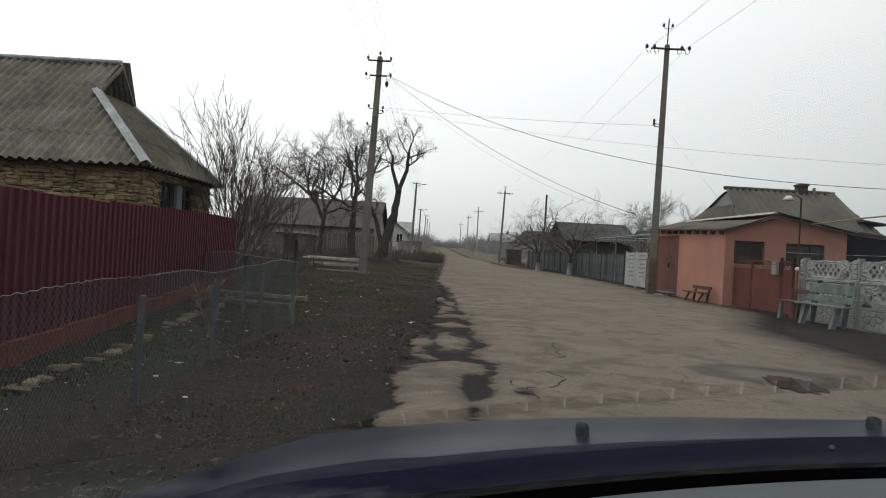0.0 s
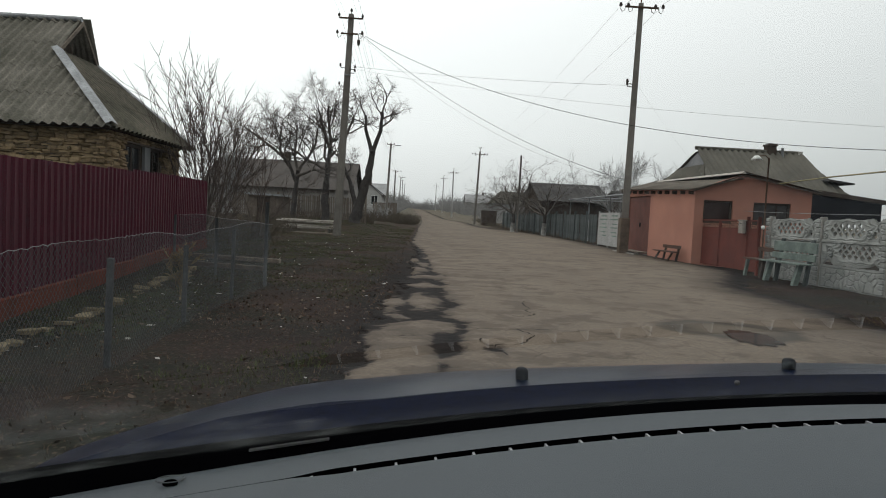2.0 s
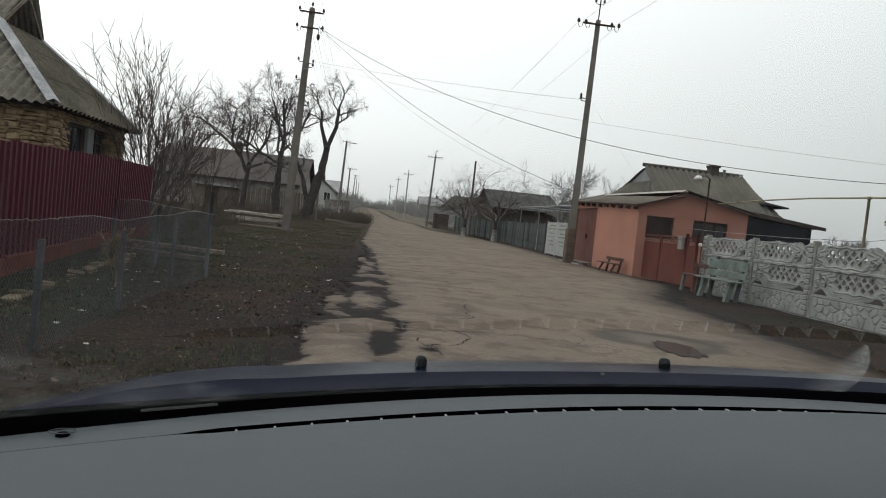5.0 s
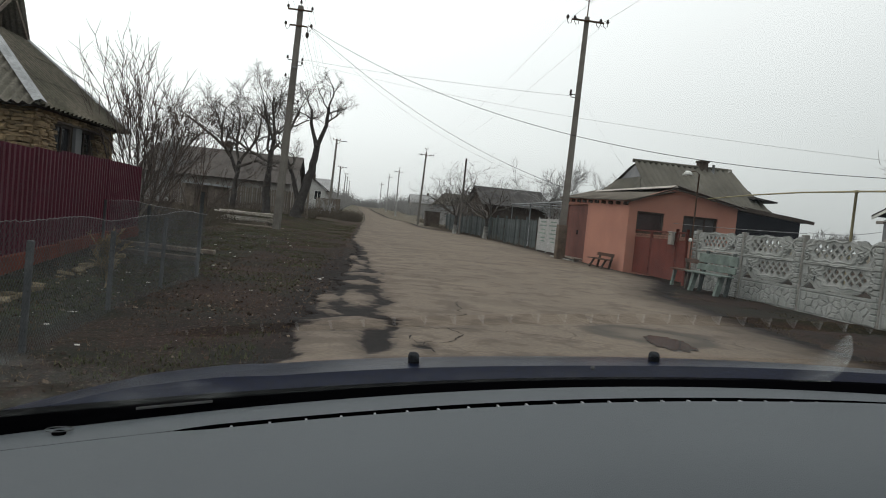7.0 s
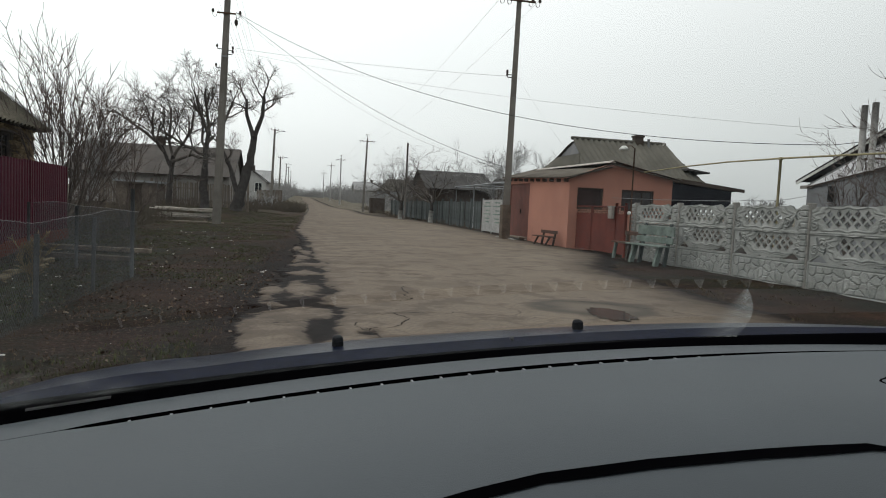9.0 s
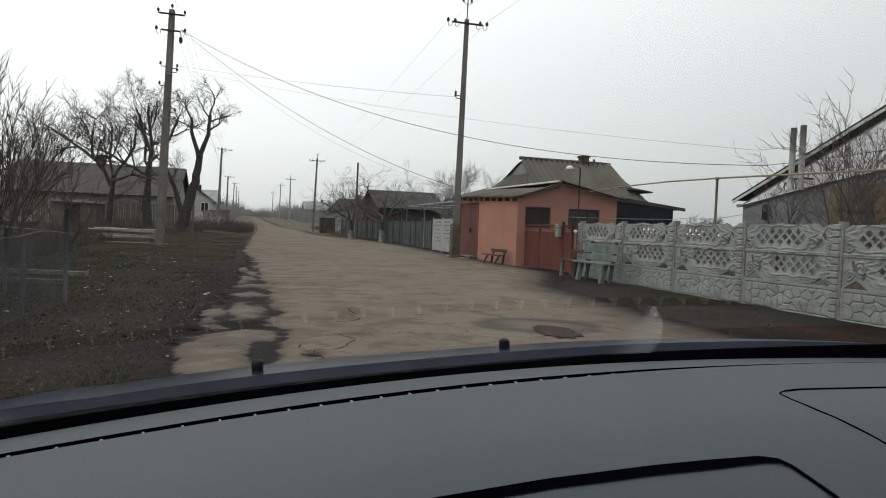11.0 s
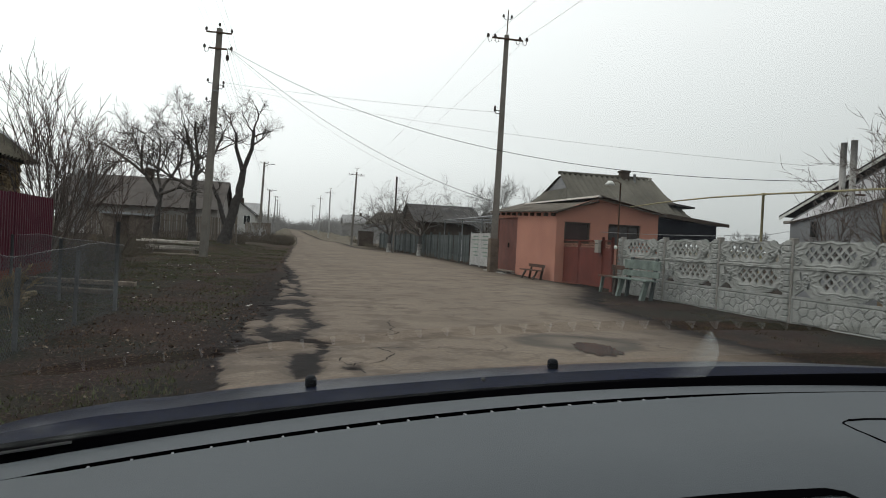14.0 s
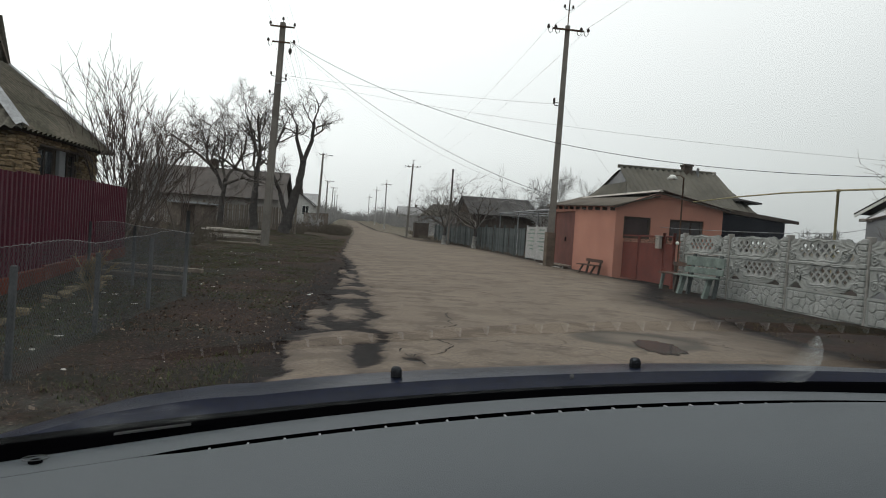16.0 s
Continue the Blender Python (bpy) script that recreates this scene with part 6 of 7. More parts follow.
tree((-6.1, 18.2, -0.05), [[((0, 0, -0.1), 0.12), ((0.03, 0, 0.5), 0.07)]], spray(27, -0.26, 0.56, 4.02, 0.026, rr, 0.45), SHRUB_TALL, 3, "tall many-stemmed bare shrub with upright twigs", 2, TWIG_RED, "bare_shrub")
tree((-5.5, 21.4, 0.0), [[((0, 0, -0.1), 0.1), ((0.03, 0, 0.5), 0.06)]], spray(5, -0.3, 0.4, 3.6, 0.024, rr, 0.4), SHRUB, 5, "bare shrub with fine reddish twigs", 2, TWIG_RED, "bare_shrub")
tree((-2.75, 7.3, 0.0), [[((0, 0, -0.05), 0.012), ((0.02, 0, 0.4), 0.009)]], fan(9, 0.46, 0.005, 0.12, rr, 0.05) + [((0.02, 0, 0.44), (math.cos(k), math.sin(k), 0.5), 0.09, 0.007) for k in range(26)], SHRUB, 9, "dry brown flower clump behind the wire fence", 2, DRY_CLUMP, "dry_plant")
for k, (x, y, h) in enumerate([(-7.6, 25.0, 1.5), (-8.6, 29.0, 1.6), (-9.8, 33.0, 1.5), (-6.9, 33.4, 1.3), (-5.1, 17.4, 0.9)]):
    tree((x, y, ground_z(x, y)), [[((0, 0, -0.1), 0.04), ((0, 0, 0.2), 0.03)]], fan(5, h, 0.012, 0.8, rr, 0.5), SHRUB, 20 + k, "tangled bare garden bush with brown twigs", 2, TWIG_RED, "garden_bush")

zt = ground_z(-6, 36)
tree((-7.0, 36, zt), [[((0, 0, -0.1), 0.24), ((0.1, 0, 1.6), 0.17), ((0.2, 0.1, 2.7), 0.13)], [((0.15, 0, 2.0), 0.12), ((-0.4, 0.2, 3.2), 0.09)]],
     [((0.2, 0.1, 2.6), (0.35, 0, 1), 2.75, 0.085), ((0.2, 0.1, 2.6), (-0.2, 0.3, 1), 2.85, 0.085), ((-0.4, 0.2, 3.2), (-0.9, 0, 1), 2.7, 0.09), ((0.18, 0, 2.4), (0.9, -0.3, 0.7), 2.32, 0.09), ((-0.3, 0.1, 2.9), (-0.3, -0.6, 1), 2.44, 0.09)],
     OLD_TREE2, 31, "gnarled old bare tree with dark trunk", 4, name="bare_tree", slim=0.8)
tree((-5.2, 36.2, zt), [[((0, 0, -0.1), 0.32), ((-0.05, 0, 1.5), 0.24), ((0.0, 0, 3.0), 0.18), ((0.1, 0, 4.1), 0.12)]],
     [((0.1, 0, 4.0), (0.15, 0, 1), 2.4, 0.095), ((0, 0, 3.2), (-0.8, 0.2, 0.9), 2.6, 0.08), ((0.05, 0, 3.5), (0.7, -0.2, 0.8), 2.56, 0.1), ((0.1, 0, 3.9), (-0.4, -0.3, 1), 2.35, 0.08), ((0, 0, 2.8), (-0.9, -0.2, 0.5), 2.32, 0.09)],
     OLD_TREE2, 44, "gnarled old bare tree with thick dark trunk", 4, slim=0.8)
tree((-3.5, 36.4, zt), [[((-0.1, 0, -0.1), 0.45), ((0.1, 0, 0.9), 0.36), ((0.55, 0, 2.6), 0.27), ((0.75, 0, 4.0), 0.22)], [((0.7, 0, 3.8), 0.18), ((1.15, 0, 5.2), 0.14), ((1.2, 0, 6.2), 0.1)], [((0.74, 0, 3.9), 0.16), ((0.3, 0.1, 5.2), 0.11), ((0.3, 0.1, 6.0), 0.08)], [((0.0, 0, 0.8), 0.2), ((-0.5, 0.2, 2.3), 0.14), ((-0.9, 0.2, 3.2), 0.1)]],
     [((1.2, 0, 6.1), (0.15, 0, 1), 1.45, 0.06), ((1.15, 0, 5.3), (1.0, 0, 0.5), 1.1, 0.055), ((1.2, 0, 5.8), (0.7, 0.2, 0.9), 1.15, 0.05), ((0.3, 0.1, 5.9), (-0.5, 0, 0.9), 1.4, 0.05), ((0.3, 0.1, 5.4), (-0.9, 0, 0.6), 1.2, 0.045), ((1.18, 0, 6.0), (-0.4, 0, 0.9), 1.3, 0.045), ((-0.9, 0.2, 3.1), (-0.5, 0, 1), 1.8, 0.06), ((-0.7, 0.2, 2.7), (0.4, 0, 0.8), 1.2, 0.05)],
     dict(OLD_TREE, chance=0.62), 52, "leaning forked old tree with pollarded bare limbs", 3, slim=0.78)
for k, (x, y, s, wash) in enumerate([(8.1, 41.2, 0.85, 0.9), (7.0, 47.5, 0.9, 0.8), (8.6, 56.0, 1.2, 0.0), (9.6, 62.0, 1.3, 0.0)]):
    z = ground_z(x, y)
    tree((x, y, z), [[((0, 0, -0.1), 0.15), ((0.05, 0, 1.0), 0.12), ((0.05, 0, 1.35), 0.12)]],
         [((0.05, 0, 1.3), (math.cos(a) * 1.0, math.sin(a) * 1.0, rr.uniform(0.5, 1.1)), 2.7 * s, 0.07) for a in (0.2, 1.4, 2.5, 3.3, 4.2, 5.3)], PRUNED, 60 + k, "pruned bare orchard tree with whitewashed trunk" if wash else "bare orchard tree with spreading branches", 3, wash=wash, name="orchard_tree")
for k, (x, y, n, h) in enumerate([(11.2, 11.2, 7, 2.3), (11.0, 9.4, 11, 3.0), (10.8, 8.4, 9, 3.2)]):
    tree((x, y, 0), [[((0, 0, -0.1), 0.1), ((0, 0, 0.8), 0.08)]], [((0, 0, 0.6), (q[1][0] * 1.3, q[1][1], 1), q[2], q[3]) for q in fan(n, h - 0.6, 0.02, 0.6, rr)], SPARSE, 80 + k, "bare young fruit tree behind the concrete fence", 2, TWIG_RED, "fruit_tree")
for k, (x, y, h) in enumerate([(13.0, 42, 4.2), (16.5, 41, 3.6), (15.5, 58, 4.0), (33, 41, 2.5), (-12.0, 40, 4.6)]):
    tree((x, y, ground_z(x, y)), [[((0, 0, -0.1), 0.13), ((0, 0, 1.0), 0.1)]], [((0, 0, 0.9), (q[1][0], q[1][1], 1), q[2], q[3]) for q in fan(6, h - 1, 0.05, 0.9, rr)], WILD, 100 + k, "bare garden tree among the yards", 3, BARK_HAZED, "garden_tree")


# ---- thickets along the far street ----
def thicket(name, boxes, count, tall, material, label, seed, thin=0.012):
    """Dense upright twigs over strips of ground."""
    rng = random.Random(seed)
    tb = Tubes()
    for x0, x1, y0, y1, h in boxes:
        k = int(count * (x1 - x0) * (y1 - y0))
        for _ in range(k):
            x, y = rng.uniform(x0, x1), rng.uniform(y0, y1)
            hh = h * rng.uniform(0.35, 1.0) * (0.6 + 0.6 * abs(noise.noise((x * 0.4, y * 0.25, seed))) * 2)
            p = Vector((x, y, ground_z(x, y) - 0.05))
            pts = [p]
            for s in range(3):
                p = p + Vector((rng.gauss(0, 0.12), rng.gauss(0, 0.12), 0.33)) * hh
                pts.append(p)
            tb.add(pts, [thin * 1.6, thin * 1.3, thin, thin * 0.5], 3, cap=False)
            for s in (1, 2):
                q = pts[s] + Vector((rng.gauss(0, 0.3), rng.gauss(0, 0.3), rng.uniform(0.1, 0.35))) * hh
                tb.add([pts[s], q], [thin, thin * 0.4], 3, cap=False)
    ob = tb.done(name, material, smooth=False)
    tagged(ob, label, "thicket", kind="stuff")


thicket("brush_strip", [(-6.2, -0.2, 59, 63, 1.0), (-5.5, 0.1, 63, 74, 1.15), (-7.0, -3.0, 41, 44, 0.6)], 24, 1, BRUSH, "dry brown brush on the bank under the trees", 5, 0.014)
thicket("far_thicket", [(-9, -2.8, 62, 80, 2.2), (-9, -3.2, 86, 130, 3.2), (-10, -3.4, 130, 230, 4.2)], 1.6, 1, BARK_HAZED, "grey bare thicket along the far street", 9, 0.03)
thicket("far_thicket", [(9.5, 16, 80, 112, 2.4), (9, 20, 125, 155, 4.0), (7.5, 16, 165, 240, 4.6), (20, 34, 90, 150, 3.5)], 1.5, 1, BARK_HAZED, "grey bare thicket along the far street", 13, 0.03)
thicket("far_thicket", [(-12, 26, 300, 316, 4.5), (-30, 40, 330, 345, 6.0)], 1.4, 1, BARK_HAZED, "grey bare wood at the far end of the street", 29, 0.05)
thicket("yard_weeds", [(-6.0, -5.3, 16, 30, 0.9), (-9, -5.4, 30, 35, 0.7)], 30, 1, BRUSH, "dry brown weeds along the yard edge", 17, 0.008)
thicket("verge_weeds", [(7.6, 8.4, 60, 90, 0.6), (8.0, 8.42, 31, 58, 0.35)], 12, 1, BRUSH, "dry low weeds at the fence foot", 21, 0.01)


# ---- grass and fallen leaves ----
def tufts(name, count, area, keep, h, colour, label, seed, blades=5):
    rng = random.Random(seed)
    verts, faces = [], []
    x0, x1, y0, y1 = area
    made = 0
    for _ in range(count * 6):
        if made >= count:
            break
        y = y0 + (y1 - y0) * rng.random() ** 1.3
        x = rng.uniform(x0, x1)
        if not keep(x, y):
            continue
        made += 1
        z = soil_z(x, y) - 0.005
        for _ in range(blades):
            a, lean = rng.uniform(0, 6.28), rng.uniform(0.2, 1.3)
            hh, w = h * rng.uniform(0.4, 1.2), rng.uniform(0.003, 0.007)
            bx, by = x + rng.gauss(0, 0.025), y + rng.gauss(0, 0.025)
            dx, dy = math.cos(a), math.sin(a)
            k = len(verts)
            verts += [(bx - dy * w, by + dx * w, z), (bx + dy * w, by - dx * w, z), (bx + dx * hh * lean, by + dy * hh * lean, z + hh)]
            faces.append((k, k + 1, k + 2))
    m = mat(name + "_blades", colour, 0.9, grain=3, blotch=0.6, bump=0, vary=0.3)
    tagged(link(name, verts, faces, m), label, "grass", kind="stuff")


def verge(x, y):
    return x < road_left(y) - 0.25 and noise.noise((x * 0.5, y * 0.5, 11)) + 0.5 * noise.noise((x * 1.7, y * 1.7, 12)) > (0.3 - 0.35 * smoothstep(11, 17, y) if x > -2.2 else -0.1)


tufts("grass", 24000, (-8, 0.0, 2.5, 50), verge, 0.036, (0.07, 0.08, 0.036), "short thin dull green winter grass", 3)
tufts("dry_grass", 11000, (-8, 0.0, 2.5, 52), lambda x, y: x < road_left(y) - 0.1, 0.03, (0.118, 0.086, 0.058), "short dry brown grass stalks", 4, 4)
tufts("roadside_grass", 1600, (4.5, 8.4, 5, 60), lambda x, y: x > road_right(y) + 0.3 and noise.noise((x, y * 0.4, 12)) > 0.05, 0.04, (0.09, 0.075, 0.046), "sparse dry grass on the verge", 6, 4)


def leaves():
    rng = random.Random(15)
    verts, faces = [], []
    for _ in range(46000):
        y = 2.5 + 26 * rng.random() ** 1.5
        x = rng.uniform(-6, 0.0)
        if x > road_left(y) + 0.12 * smoothstep(20, 10, y) - 0.05 or noise.noise((x * 0.7, y * 0.7, 21)) < rng.uniform(-0.5, 0.25) or rng.random() < 0.8 * smoothstep(6.5, 4.0, y):
            continue
        z = soil_z(x, y) + 0.008
        s, a = 0.005 + 0.022 * rng.random() ** 2.5, rng.uniform(0, 6.28)
        c, d = math.cos(a) * s, math.sin(a) * s
        k = len(verts)
        t = rng.uniform(-0.012, 0.02)
        verts += [(x + c, y + d, z), (x - d * 0.6, y + c * 0.6, z + t), (x - c, y - d, z + 0.006), (x + d * 0.6, y - c * 0.6, z - t * 0.4)]
        faces.append((k, k + 1, k + 2, k + 3))
    m = mat("fallen_leaf", (0.125, 0.088, 0.064), 0.9, grain=5, blotch=3, second=(0.05, 0.033, 0.026), bump=0, vary=0.45)
    n, l = m.node_tree.nodes, m.node_tree.links
    geo, ramp = n.new("ShaderNodeNewGeometry"), n.new("ShaderNodeValToRGB")
    l.new(geo.outputs["Random Per Island"], ramp.inputs[0])
    els = ramp.color_ramp.elements
    els[0].color, els[1].color = (0.018, 0.012, 0.01, 1), (0.19, 0.155, 0.12, 1)
    els.new(0.45).color = (0.06, 0.037, 0.026, 1)
    els.new(0.85).color = (0.09, 0.062, 0.044, 1)
    l.new(ramp.outputs[0], n["Principled BSDF"].inputs["Base Color"])
    tagged(link("fallen_leaves", verts, faces, m), "scattered brown fallen leaves on the verge", "leaves", kind="stuff")


leaves()


# ---- the parked car from whose front seat the street is seen ----
PLASTIC = mat("grey_dash_plastic", (0.0485, 0.0575, 0.0655), 0.6, grain=700, blotch=3, second=(0.0435, 0.0515, 0.059), vary=0.06, bump=0.12, spec=0.35)
PLASTIC_DARK = mat("dark_dash_plastic", (0.09, 0.095, 0.1), 0.55, grain=500, blotch=6, vary=0.06, bump=0.1)
RUBBER = mat("black_rubber", (0.002, 0.002, 0.0026), 0.95, bump=0, vary=0.1, spec=0.0)
# darker, barely reflecting copy of the bonnet paint; also on the body
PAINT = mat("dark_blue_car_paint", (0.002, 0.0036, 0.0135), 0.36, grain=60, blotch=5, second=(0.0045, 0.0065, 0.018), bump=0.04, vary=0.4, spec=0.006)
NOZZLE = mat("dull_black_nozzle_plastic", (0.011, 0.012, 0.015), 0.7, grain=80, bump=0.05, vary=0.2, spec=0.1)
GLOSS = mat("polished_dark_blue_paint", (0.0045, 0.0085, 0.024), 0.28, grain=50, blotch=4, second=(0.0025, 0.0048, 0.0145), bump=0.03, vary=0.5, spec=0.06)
RIB = mat("pale_slot_rib_plastic", (0.32, 0.33, 0.34), 0.6, bump=0, vary=0.05)
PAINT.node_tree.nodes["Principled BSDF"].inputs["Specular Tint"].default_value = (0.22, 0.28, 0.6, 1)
LINER = mat("grey_headliner", (0.2, 0.2, 0.2), 0.95, bump=0)
CHROME = mat("pale_plate", (0.08, 0.08, 0.083), 0.6, bump=0)


def glass_material():
    m = bpy.data.materials.new("windscreen_glass")
    m.use_nodes = True
    n, l = m.node_tree.nodes, m.node_tree.links
    n.remove(n["Principled BSDF"])
    tr, gl, mx, fr = n.new("ShaderNodeBsdfTransparent"), n.new("ShaderNodeBsdfGlossy"), n.new("ShaderNodeMixShader"), n.new("ShaderNodeFresnel")
    tr.inputs[0].default_value = (0.93, 0.95, 0.94, 1)
    gl.inputs["Roughness"].default_value = 0.015
    fr.inputs["IOR"].default_value = 1.4
    l.new(fr.outputs[0], mx.inputs[0])
    l.new(tr.outputs[0], mx.inputs[1])
    l.new(gl.outputs[0], mx.inputs[2])
    l.new(mx.outputs[0], n["Material Output"].inputs[0])
    return m


def smear_material(film, flecks, size):
    """Dried dirt on glass: a thin film with paler flecks, thinning out by the stored density."""
    m = bpy.data.materials.new("dried_dirt")
    m.use_nodes = True
    n, l = m.node_tree.nodes, m.node_tree.links
    n.remove(n["Principled BSDF"])
    haze, clear, mx = n.new("ShaderNodeBsdfTranslucent"), n.new("ShaderNodeBsdfTransparent"), n.new("ShaderNodeMixShader")
    haze.inputs[0].default_value = (0.3, 0.32, 0.315, 1)
    l.new(clear.outputs[0], mx.inputs[1])
    l.new(haze.outputs[0], mx.inputs[2])
    l.new(mx.outputs[0], n["Material Output"].inputs[0])
    tc, no, ra = n.new("ShaderNodeTexCoord"), n.new("ShaderNodeTexNoise"), n.new("ShaderNodeMapRange")
    no.inputs["Scale"].default_value, no.inputs["Detail"].default_value, no.inputs["Roughness"].default_value = size, 8, 0.65
    l.new(tc.outputs["Object"], no.inputs["Vector"])
    ra.inputs["From Min"].default_value, ra.inputs["From Max"].default_value = 0.45, 0.72
    ra.inputs["To Min"].default_value, ra.inputs["To Max"].default_value = film, film + flecks
    l.new(no.outputs["Fac"], ra.inputs["Value"])
    at, mul = n.new("ShaderNodeAttribute"), n.new("ShaderNodeMath")
    at.attribute_name = "dust_cover"
    mul.operation = "MULTIPLY"
    l.new(ra.outputs[0], mul.inputs[0])
    l.new(at.outputs["Fac"], mul.inputs[1])
    l.new(mul.outputs[0], mx.inputs[0])
    return m


def edge_v(u):
    return -0.3394 - 0.25 * (u + 0.0373) ** 2 + 0.0184 * u ** 4


def slot_v(u):
    return -0.4105 - 0.2092 * (u + 0.0178) ** 2 + 0.0178 * u ** 4


def dash_w(u, v):
    """Height of the dashboard top: level near the glass, rolling down towards the seats."""
    back = max(0.0, edge_v(u) - v)
    return 0.0311 - 0.03 * back - 0.26 * smoothstep(0.24, 0.75, back) * back - 0.0125 * u * u - 0.006 * u


def car():
    c = new("parked_car")
    c.empty_display_size = 0.1
    tagged(c, "dark blue parked car seen from inside, grey dashboard", "car")
    c.matrix_world = Matrix.Translation((0.385, 0.97, 0.829)) @ pose(0, 0, 0, 0, -2.68, 6.13)

    def grid(us, rows, f):
        verts, faces, n = [], [], len(us)
        for r in rows:
            verts += [f(u, r) for u in us]
        for j in range(len(rows) - 1):
            for i in range(n - 1):
                faces.append((j * n + i, j * n + i + 1, (j + 1) * n + i + 1, (j + 1) * n + i))
        return verts, faces

    us = steps((-1.1, 0.95, 0.02))
    # dashboard in two pieces, in front of and behind the demister slot
    gap = 0.0078

    def slot_half(u):
        return gap * smoothstep(-0.625, -0.58, u) * (0.8 + 0.2 * smoothstep(-0.5, -0.15, u)) * (1 - 0.35 * smoothstep(0.3, 0.62, u)) + 0.0004

    v1, f1 = grid(us, [k / 6 for k in range(7)], lambda u, r: (u, (v := edge_v(u) + (slot_v(u) + slot_half(u) - edge_v(u)) * r), dash_w(u, v) - 0.008 * (r < 0.01)))
    dash = link("dashboard", v1, f1, PLASTIC, c, "smooth grey moulded dashboard top", True)
    # slot wall and floor get a black colour for the shade inside
    lip, nu = v1[-len(us):], len(us)
    link("slot_wall", lip + [(p[0], p[1] + 0.004, p[2] - 0.03) for p in lip], [(i, i + 1, nu + i + 1, nu + i) for i in range(nu - 1)], RUBBER, dash, "demister slot wall, blackened for the shade inside")
    rows = [0, 0.004, 0.03, 0.08, 0.15, 0.25, 0.35, 0.45, 0.55, 0.65, 0.75, 0.85, 1.0]
    v2, f2 = grid(us, rows, lambda u, r: (u, (v := slot_v(u) - slot_half(u) - 0.52 * r), dash_w(u, v) + 0.0022 * smoothstep(0.08, 0.4, u) * smoothstep(0.12, 0.0, r)))
    link("top_pad", v2, f2, PLASTIC, dash, "", True)
    v3, f3 = grid(us, [0, 1], lambda u, r: (u, slot_v(u) + 0.02 - 0.04 * r, dash_w(u, slot_v(u)) - 0.028))
    link("demister_slot", v3, f3, RUBBER, dash, "demister slot floor, blackened for the shade inside", False)
    for k in range(30):
        u = -0.6 + k * 0.0415
        if u > 0.6:
            break
        h = slot_half(u)
        part("slot_rib", box((u - 0.0013, slot_v(u) - h - 0.001, dash_w(u, slot_v(u)) - 0.02), (u + 0.0013, slot_v(u) + h + 0.001, dash_w(u, slot_v(u)) - 0.0028)), RIB, dash, "pale rib of the demister slot")
    # sunlight sensor and a thin strip by the glass
    bm = bmesh.new()
    bmesh.ops.create_uvsphere(bm, u_segments=16, v_segments=8, radius=0.007, matrix=pose(-0.728, -0.482, dash_w(-0.728, -0.482) + 0.001) @ Matrix.Diagonal((1, 0.8, 0.45, 1)))
    part("sun_sensor", bm, RUBBER, dash, "small black dome sensor", True)
    ring = Tubes()
    ring.add([(-0.728 + 0.013 * math.cos(a * 0.3927), -0.482 + 0.008 * math.sin(a * 0.3927), dash_w(-0.728, -0.482) + 0.005) for a in range(17)], 0.0006, 5)
    ring.done("sensor_ring", PLASTIC_DARK, dash)
    u0, u1 = -0.665, -0.585
    plate = [(u0, edge_v(u0) + 0.003, 0.036), (u1, edge_v(u1) + 0.003, 0.036), (u1, edge_v(u1) + 0.0035, 0.0378), (u0, edge_v(u0) + 0.0035, 0.0378)]
    part("dash_strip", prism(plate, (0, 0.002, 0.001)), CHROME, dash, "thin pale strip behind the glass")
    # seams of the passenger airbag cover and the centre recess
    def seam(name, pts, r, m=RUBBER, label=""):
        fine = []
        for a, b in zip(pts, pts[1:]):
            for k in range(6):
                u, v = a[0] + (b[0] - a[0]) * k / 6, a[1] + (b[1] - a[1]) * k / 6
                fine.append((u, v, dash_w(u, v) - r * 0.3))
        fine.append((*pts[-1], dash_w(*pts[-1]) - r * 0.3))
        Tubes().add(fine, r, 6).done(name, m, dash, label)

    seam("airbag_gap", [(0.8, -0.7), (0.68, -0.655), (0.543, -0.617), (0.43, -0.587), (0.4, -0.585)], 0.003)
    seam("airbag_seam", [(0.4, -0.585), (0.388, -0.587), (0.38, -0.592), (0.372, -0.62), (0.368, -0.66), (0.369, -0.734), (0.37, -0.86)], 0.0016)
    # flat black strip on the pad stands in for the recess shadow
    rim = [(-0.32, -0.722), (-0.252, -0.708), (-0.18, -0.698), (-0.06, -0.698), (0.06, -0.706), (0.13, -0.714), (0.195, -0.724), (0.213, -0.732), (0.22, -0.745), (0.228, -0.79), (0.235, -0.86)]
    vv, ff = [], []
    for i, (u, v) in enumerate((u, v + (0.003 if k < 7 else 0.0015)) for k, (u, v) in enumerate(rim)):
        inner = (u - 0.002, v - 0.0145) if i < 6 else (u - 0.004, v - 0.011) if i == 6 else (u - 0.007, v - 0.006) if i == 7 else (u - 0.0065, v - 0.001)
        vv += [(u, v, dash_w(u, v) + 0.0012), (*inner, dash_w(*inner) + 0.0012)]
    ff = [(2 * i, 2 * i + 1, 2 * i + 3, 2 * i + 2) for i in range(len(rim) - 1)]
    link("recess_shadow_gap", vv, ff, RUBBER, dash, "black strip painted for the shadow round the centre panel")
    # black cowl and glass edge
    v4, f4 = grid(us, [0, 1, 2, 3], lambda u, r: (u, edge_v(u) + (-0.004, 0.007, 0.03, 0.06)[r], (0.016, 0.037 + 0.0083 * u * u - 0.0036 * u, 0.035 + 0.0083 * u * u - 0.0036 * u, 0.0)[r]))
    link("windscreen_seal", v4, f4, RUBBER, c, "black rubber windscreen seal", True)
    # windscreen
    ws = steps((-1.15, 1.0, 0.05))
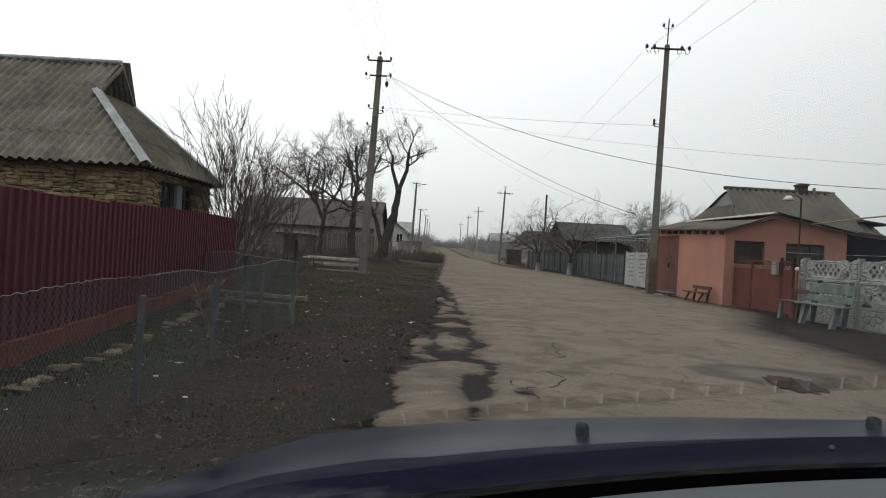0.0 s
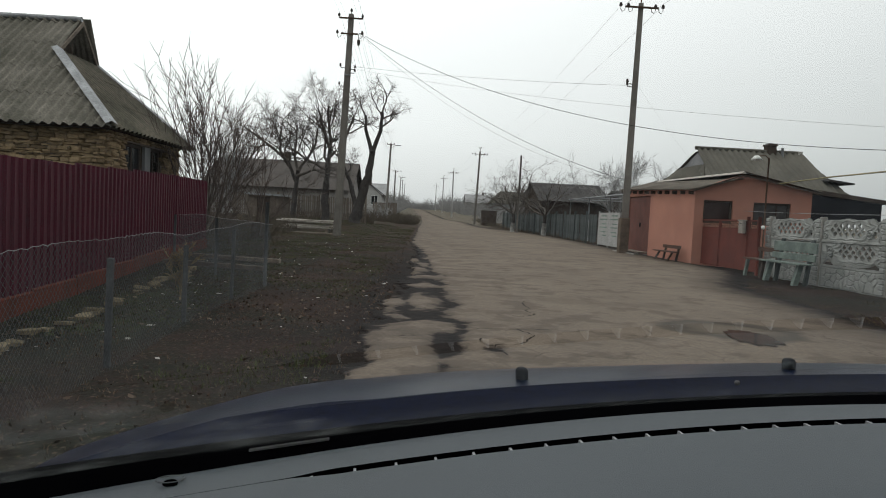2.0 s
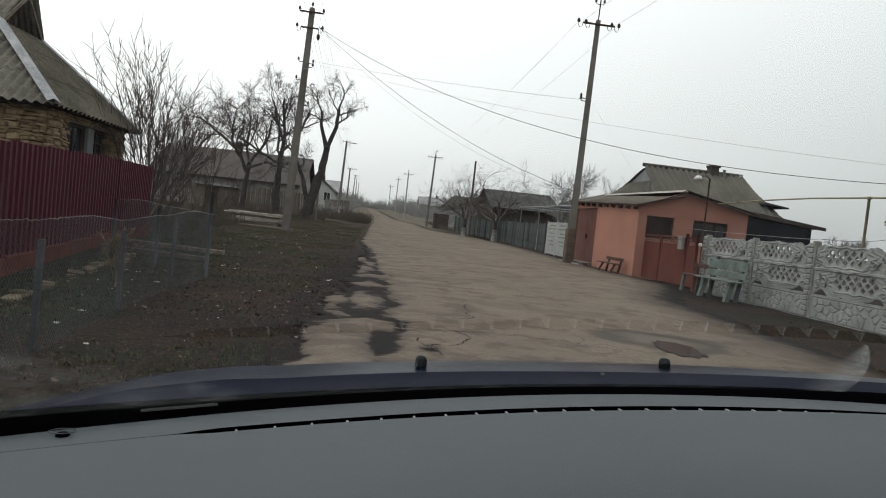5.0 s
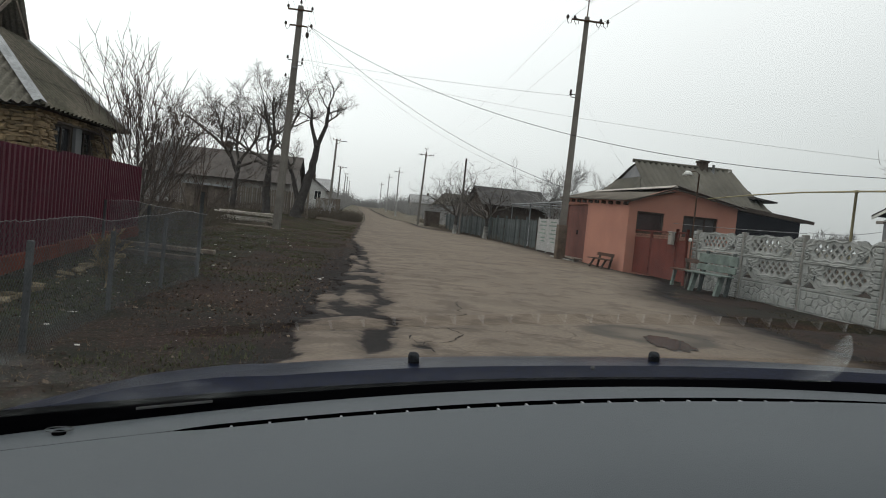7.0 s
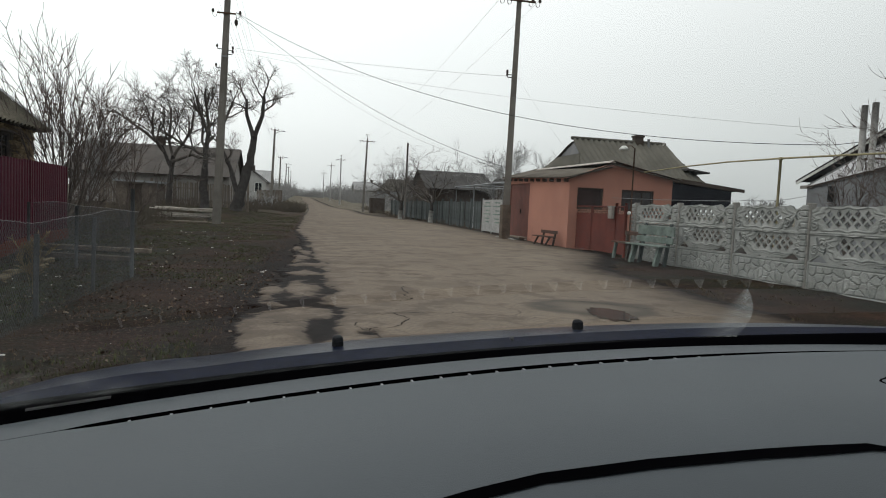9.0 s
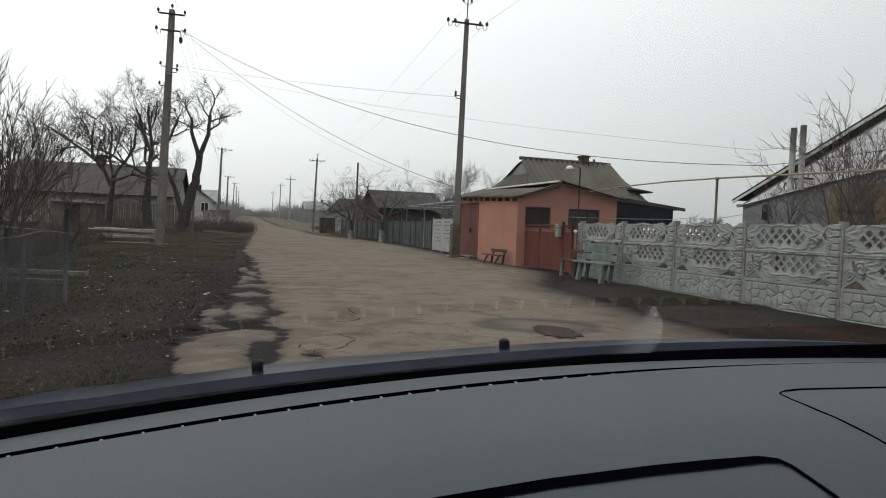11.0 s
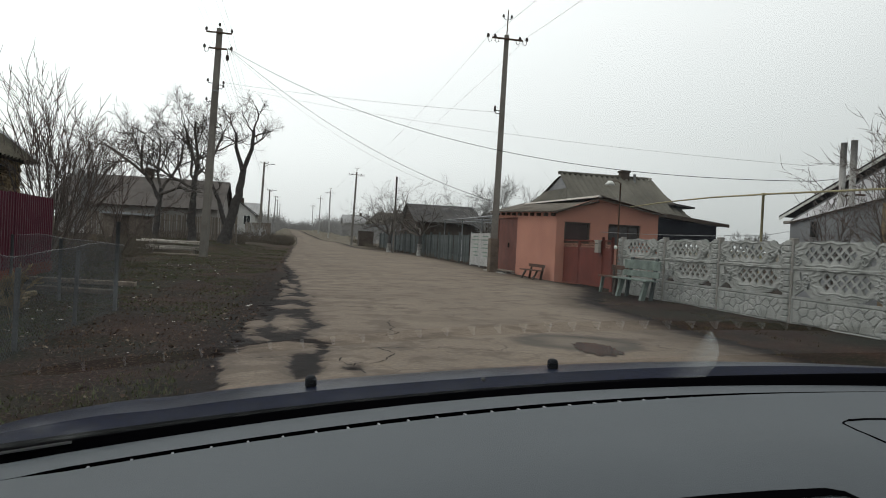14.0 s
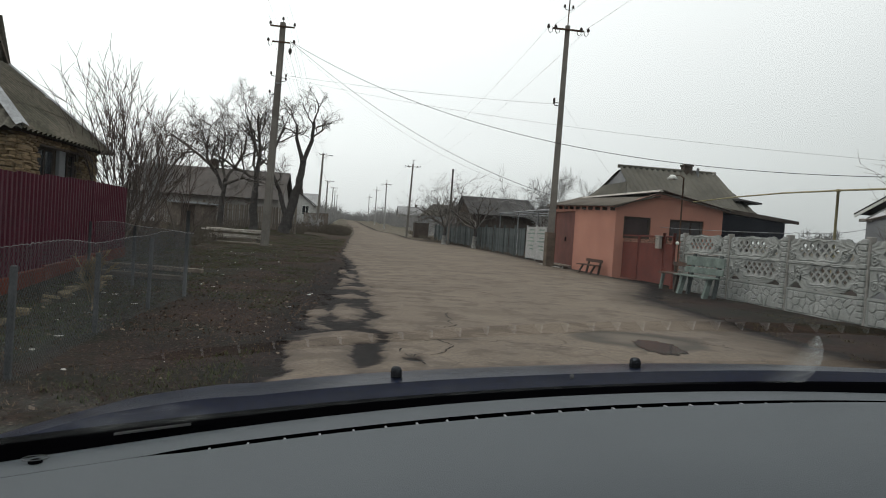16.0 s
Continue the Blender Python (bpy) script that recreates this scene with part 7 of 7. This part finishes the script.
    v5, f5 = grid(ws, [k / 8 for k in range(9)], lambda u, r: (u * (1 - 0.14 * r), edge_v(u) + 0.03 - 0.80 * r + 0.1 * u * u * r, 0.034 + 0.47 * r + 0.05 * r * (1 - r)))
    glass = link("windscreen", v5, f5, glass_material(), c, "clear dusty windscreen glass", True)
    glass.visible_shadow = False

    def on_glass(u, r):
        return Vector((u * (1 - 0.14 * r), edge_v(u) + 0.03 - 0.80 * r + 0.1 * u * u * r - 0.004, 0.034 + 0.47 * r + 0.05 * r * (1 - r) - 0.003))

    # dried dirt at the edge of the wiped field and in the lower corner
    smears = [
        # crescent left by the wiper: sharp outer edge, fading inwards
        (lambda a, b: (0.265 - 0.03 * b + (0.09 - 0.082 * b * b) * a, 0.215 * b), lambda a, b: smoothstep(0.0, 0.75, a) * (0.55 + 0.45 * smoothstep(0.1, 0.5, b)), 0.14, 0.3, 60),
        # dusty unwiped corner
        (lambda a, b: (-1.12 + 0.6 * a, min(0.27, 0.03 + 0.85 * (1 - a) * 0.6) * b), lambda a, b: smoothstep(1.0, 0.8, b) * smoothstep(1.0, 0.85, a), 0.022, 0.1, 26),
        # thin film along the foot of the glass
        (lambda a, b: (-0.75 + 1.0 * a, 0.12 * b), lambda a, b: smoothstep(1.0, 0.3, b) * smoothstep(0, 0.15, a) * smoothstep(1, 0.8, a), 0.02, 0.04, 30),
    ]
    for lay, (shape, density, film, flecks, size) in enumerate(smears):
        ka, kb = [k / 24 for k in range(25)], [k / 16 for k in range(17)]
        gv, gf = grid(ka, kb, lambda a, b: on_glass(*shape(a, b)) - Vector((0, 0.002 * lay, 0.001 * lay)))
        smear = link("dirt_smear", gv, gf, smear_material(film, flecks, size), glass, "pale dried dirt smear")
        smear.data.attributes.new("dust_cover", "FLOAT", "POINT").data.foreach_set("value", [density(a, b) for b in kb for a in ka])
    # bonnet: a dull lip rising from the cowl to a crease, then polished paint falling away
    def bonnet(u, d):
        w = -0.0085 - (0.024 if u < 0 else 0.008) * (abs(u) / 0.75) ** 3 - 0.09 * max(0.0, -u - 0.75) + 0.006 * smoothstep(0.5, 0.62, -u)
        e = min(d, 0.3)
        fall = 0.09 * e + 0.27 * e * e + 0.252 * (d - e) if d > 0 else -0.05 * d + 0.03 * smoothstep(-0.13, -0.17, d)
        return (u, -0.06 - 0.11 * (u + 0.03) ** 2 + d, w - fall)

    bus = steps((-1.02, 1.14, 0.03))
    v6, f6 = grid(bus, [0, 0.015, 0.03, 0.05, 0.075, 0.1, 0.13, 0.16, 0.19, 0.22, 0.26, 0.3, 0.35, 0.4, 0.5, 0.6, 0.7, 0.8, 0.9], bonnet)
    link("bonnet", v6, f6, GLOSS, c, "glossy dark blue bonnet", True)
    # the lip's shade is put into its darker, duller paint
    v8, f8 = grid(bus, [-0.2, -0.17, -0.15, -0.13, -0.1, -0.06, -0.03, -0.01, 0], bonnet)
    link("bonnet_lip", v8, f8, PAINT, c, "dark blue rear lip of the bonnet, shade painted in", True)
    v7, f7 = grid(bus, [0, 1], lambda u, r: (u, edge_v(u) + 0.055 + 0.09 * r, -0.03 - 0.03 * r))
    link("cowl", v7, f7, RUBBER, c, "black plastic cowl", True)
    for s in (-1, 1):
        bm = box((s * 0.26 - 0.0105, -0.01, -0.022), (s * 0.26 + 0.0105, 0.012, 0.005))
        bmesh.ops.bevel(bm, geom=list(bm.edges), offset=0.008, segments=4, profile=0.5, affect="EDGES")
        part("washer_nozzle", bm, NOZZLE, c, "black washer nozzle", True)
    bm = bmesh.new()
    bmesh.ops.create_uvsphere(bm, u_segments=10, v_segments=6, radius=0.004, matrix=pose(-0.008, -0.248, 0.034))
    part("wiper_pivot_cap", bm, CHROME, c, "", True)
    # body round the seats, out of sight
    part("roof_panel", box((-0.66, -2.6, 0.52), (0.66, -1.12, 0.535), 0.005), LINER, c)
    part("roof_skin", box((-0.68, -2.62, 0.537), (0.68, -1.1, 0.57), 0.015), PAINT, c, "dark blue painted roof")
    part("rear_panel", box((-0.78, -2.75, -0.75), (0.78, -2.7, 0.1), 0.01), LINER, c)
    for s in (-1, 1):
        part("door", box((s * 0.86 - 0.04, -2.7, -0.65), (s * 0.86 + 0.04, -0.42, -0.02), 0.02), PAINT, c)
        part("wing", box((s * 0.86 - 0.04, -0.42, -0.55), (s * 0.86 + 0.04, 0.85, -0.3), 0.02), PAINT, c)
        for v in (0.35, -2.3):
            bm = bmesh.new()
            bmesh.ops.create_cone(bm, cap_ends=True, segments=24, radius1=0.3, radius2=0.3, depth=0.2, matrix=pose(s * 0.74, v, -0.525, 0, 90, 0))
            part("wheel", bm, RUBBER, c)
    part("floor_pan", box((-0.8, -2.7, -0.68), (0.8, 0.85, -0.64)), RUBBER, c)
    part("nose", box((-0.8, 0.85, -0.6), (0.8, 0.95, -0.3), 0.03), PAINT, c)


car()
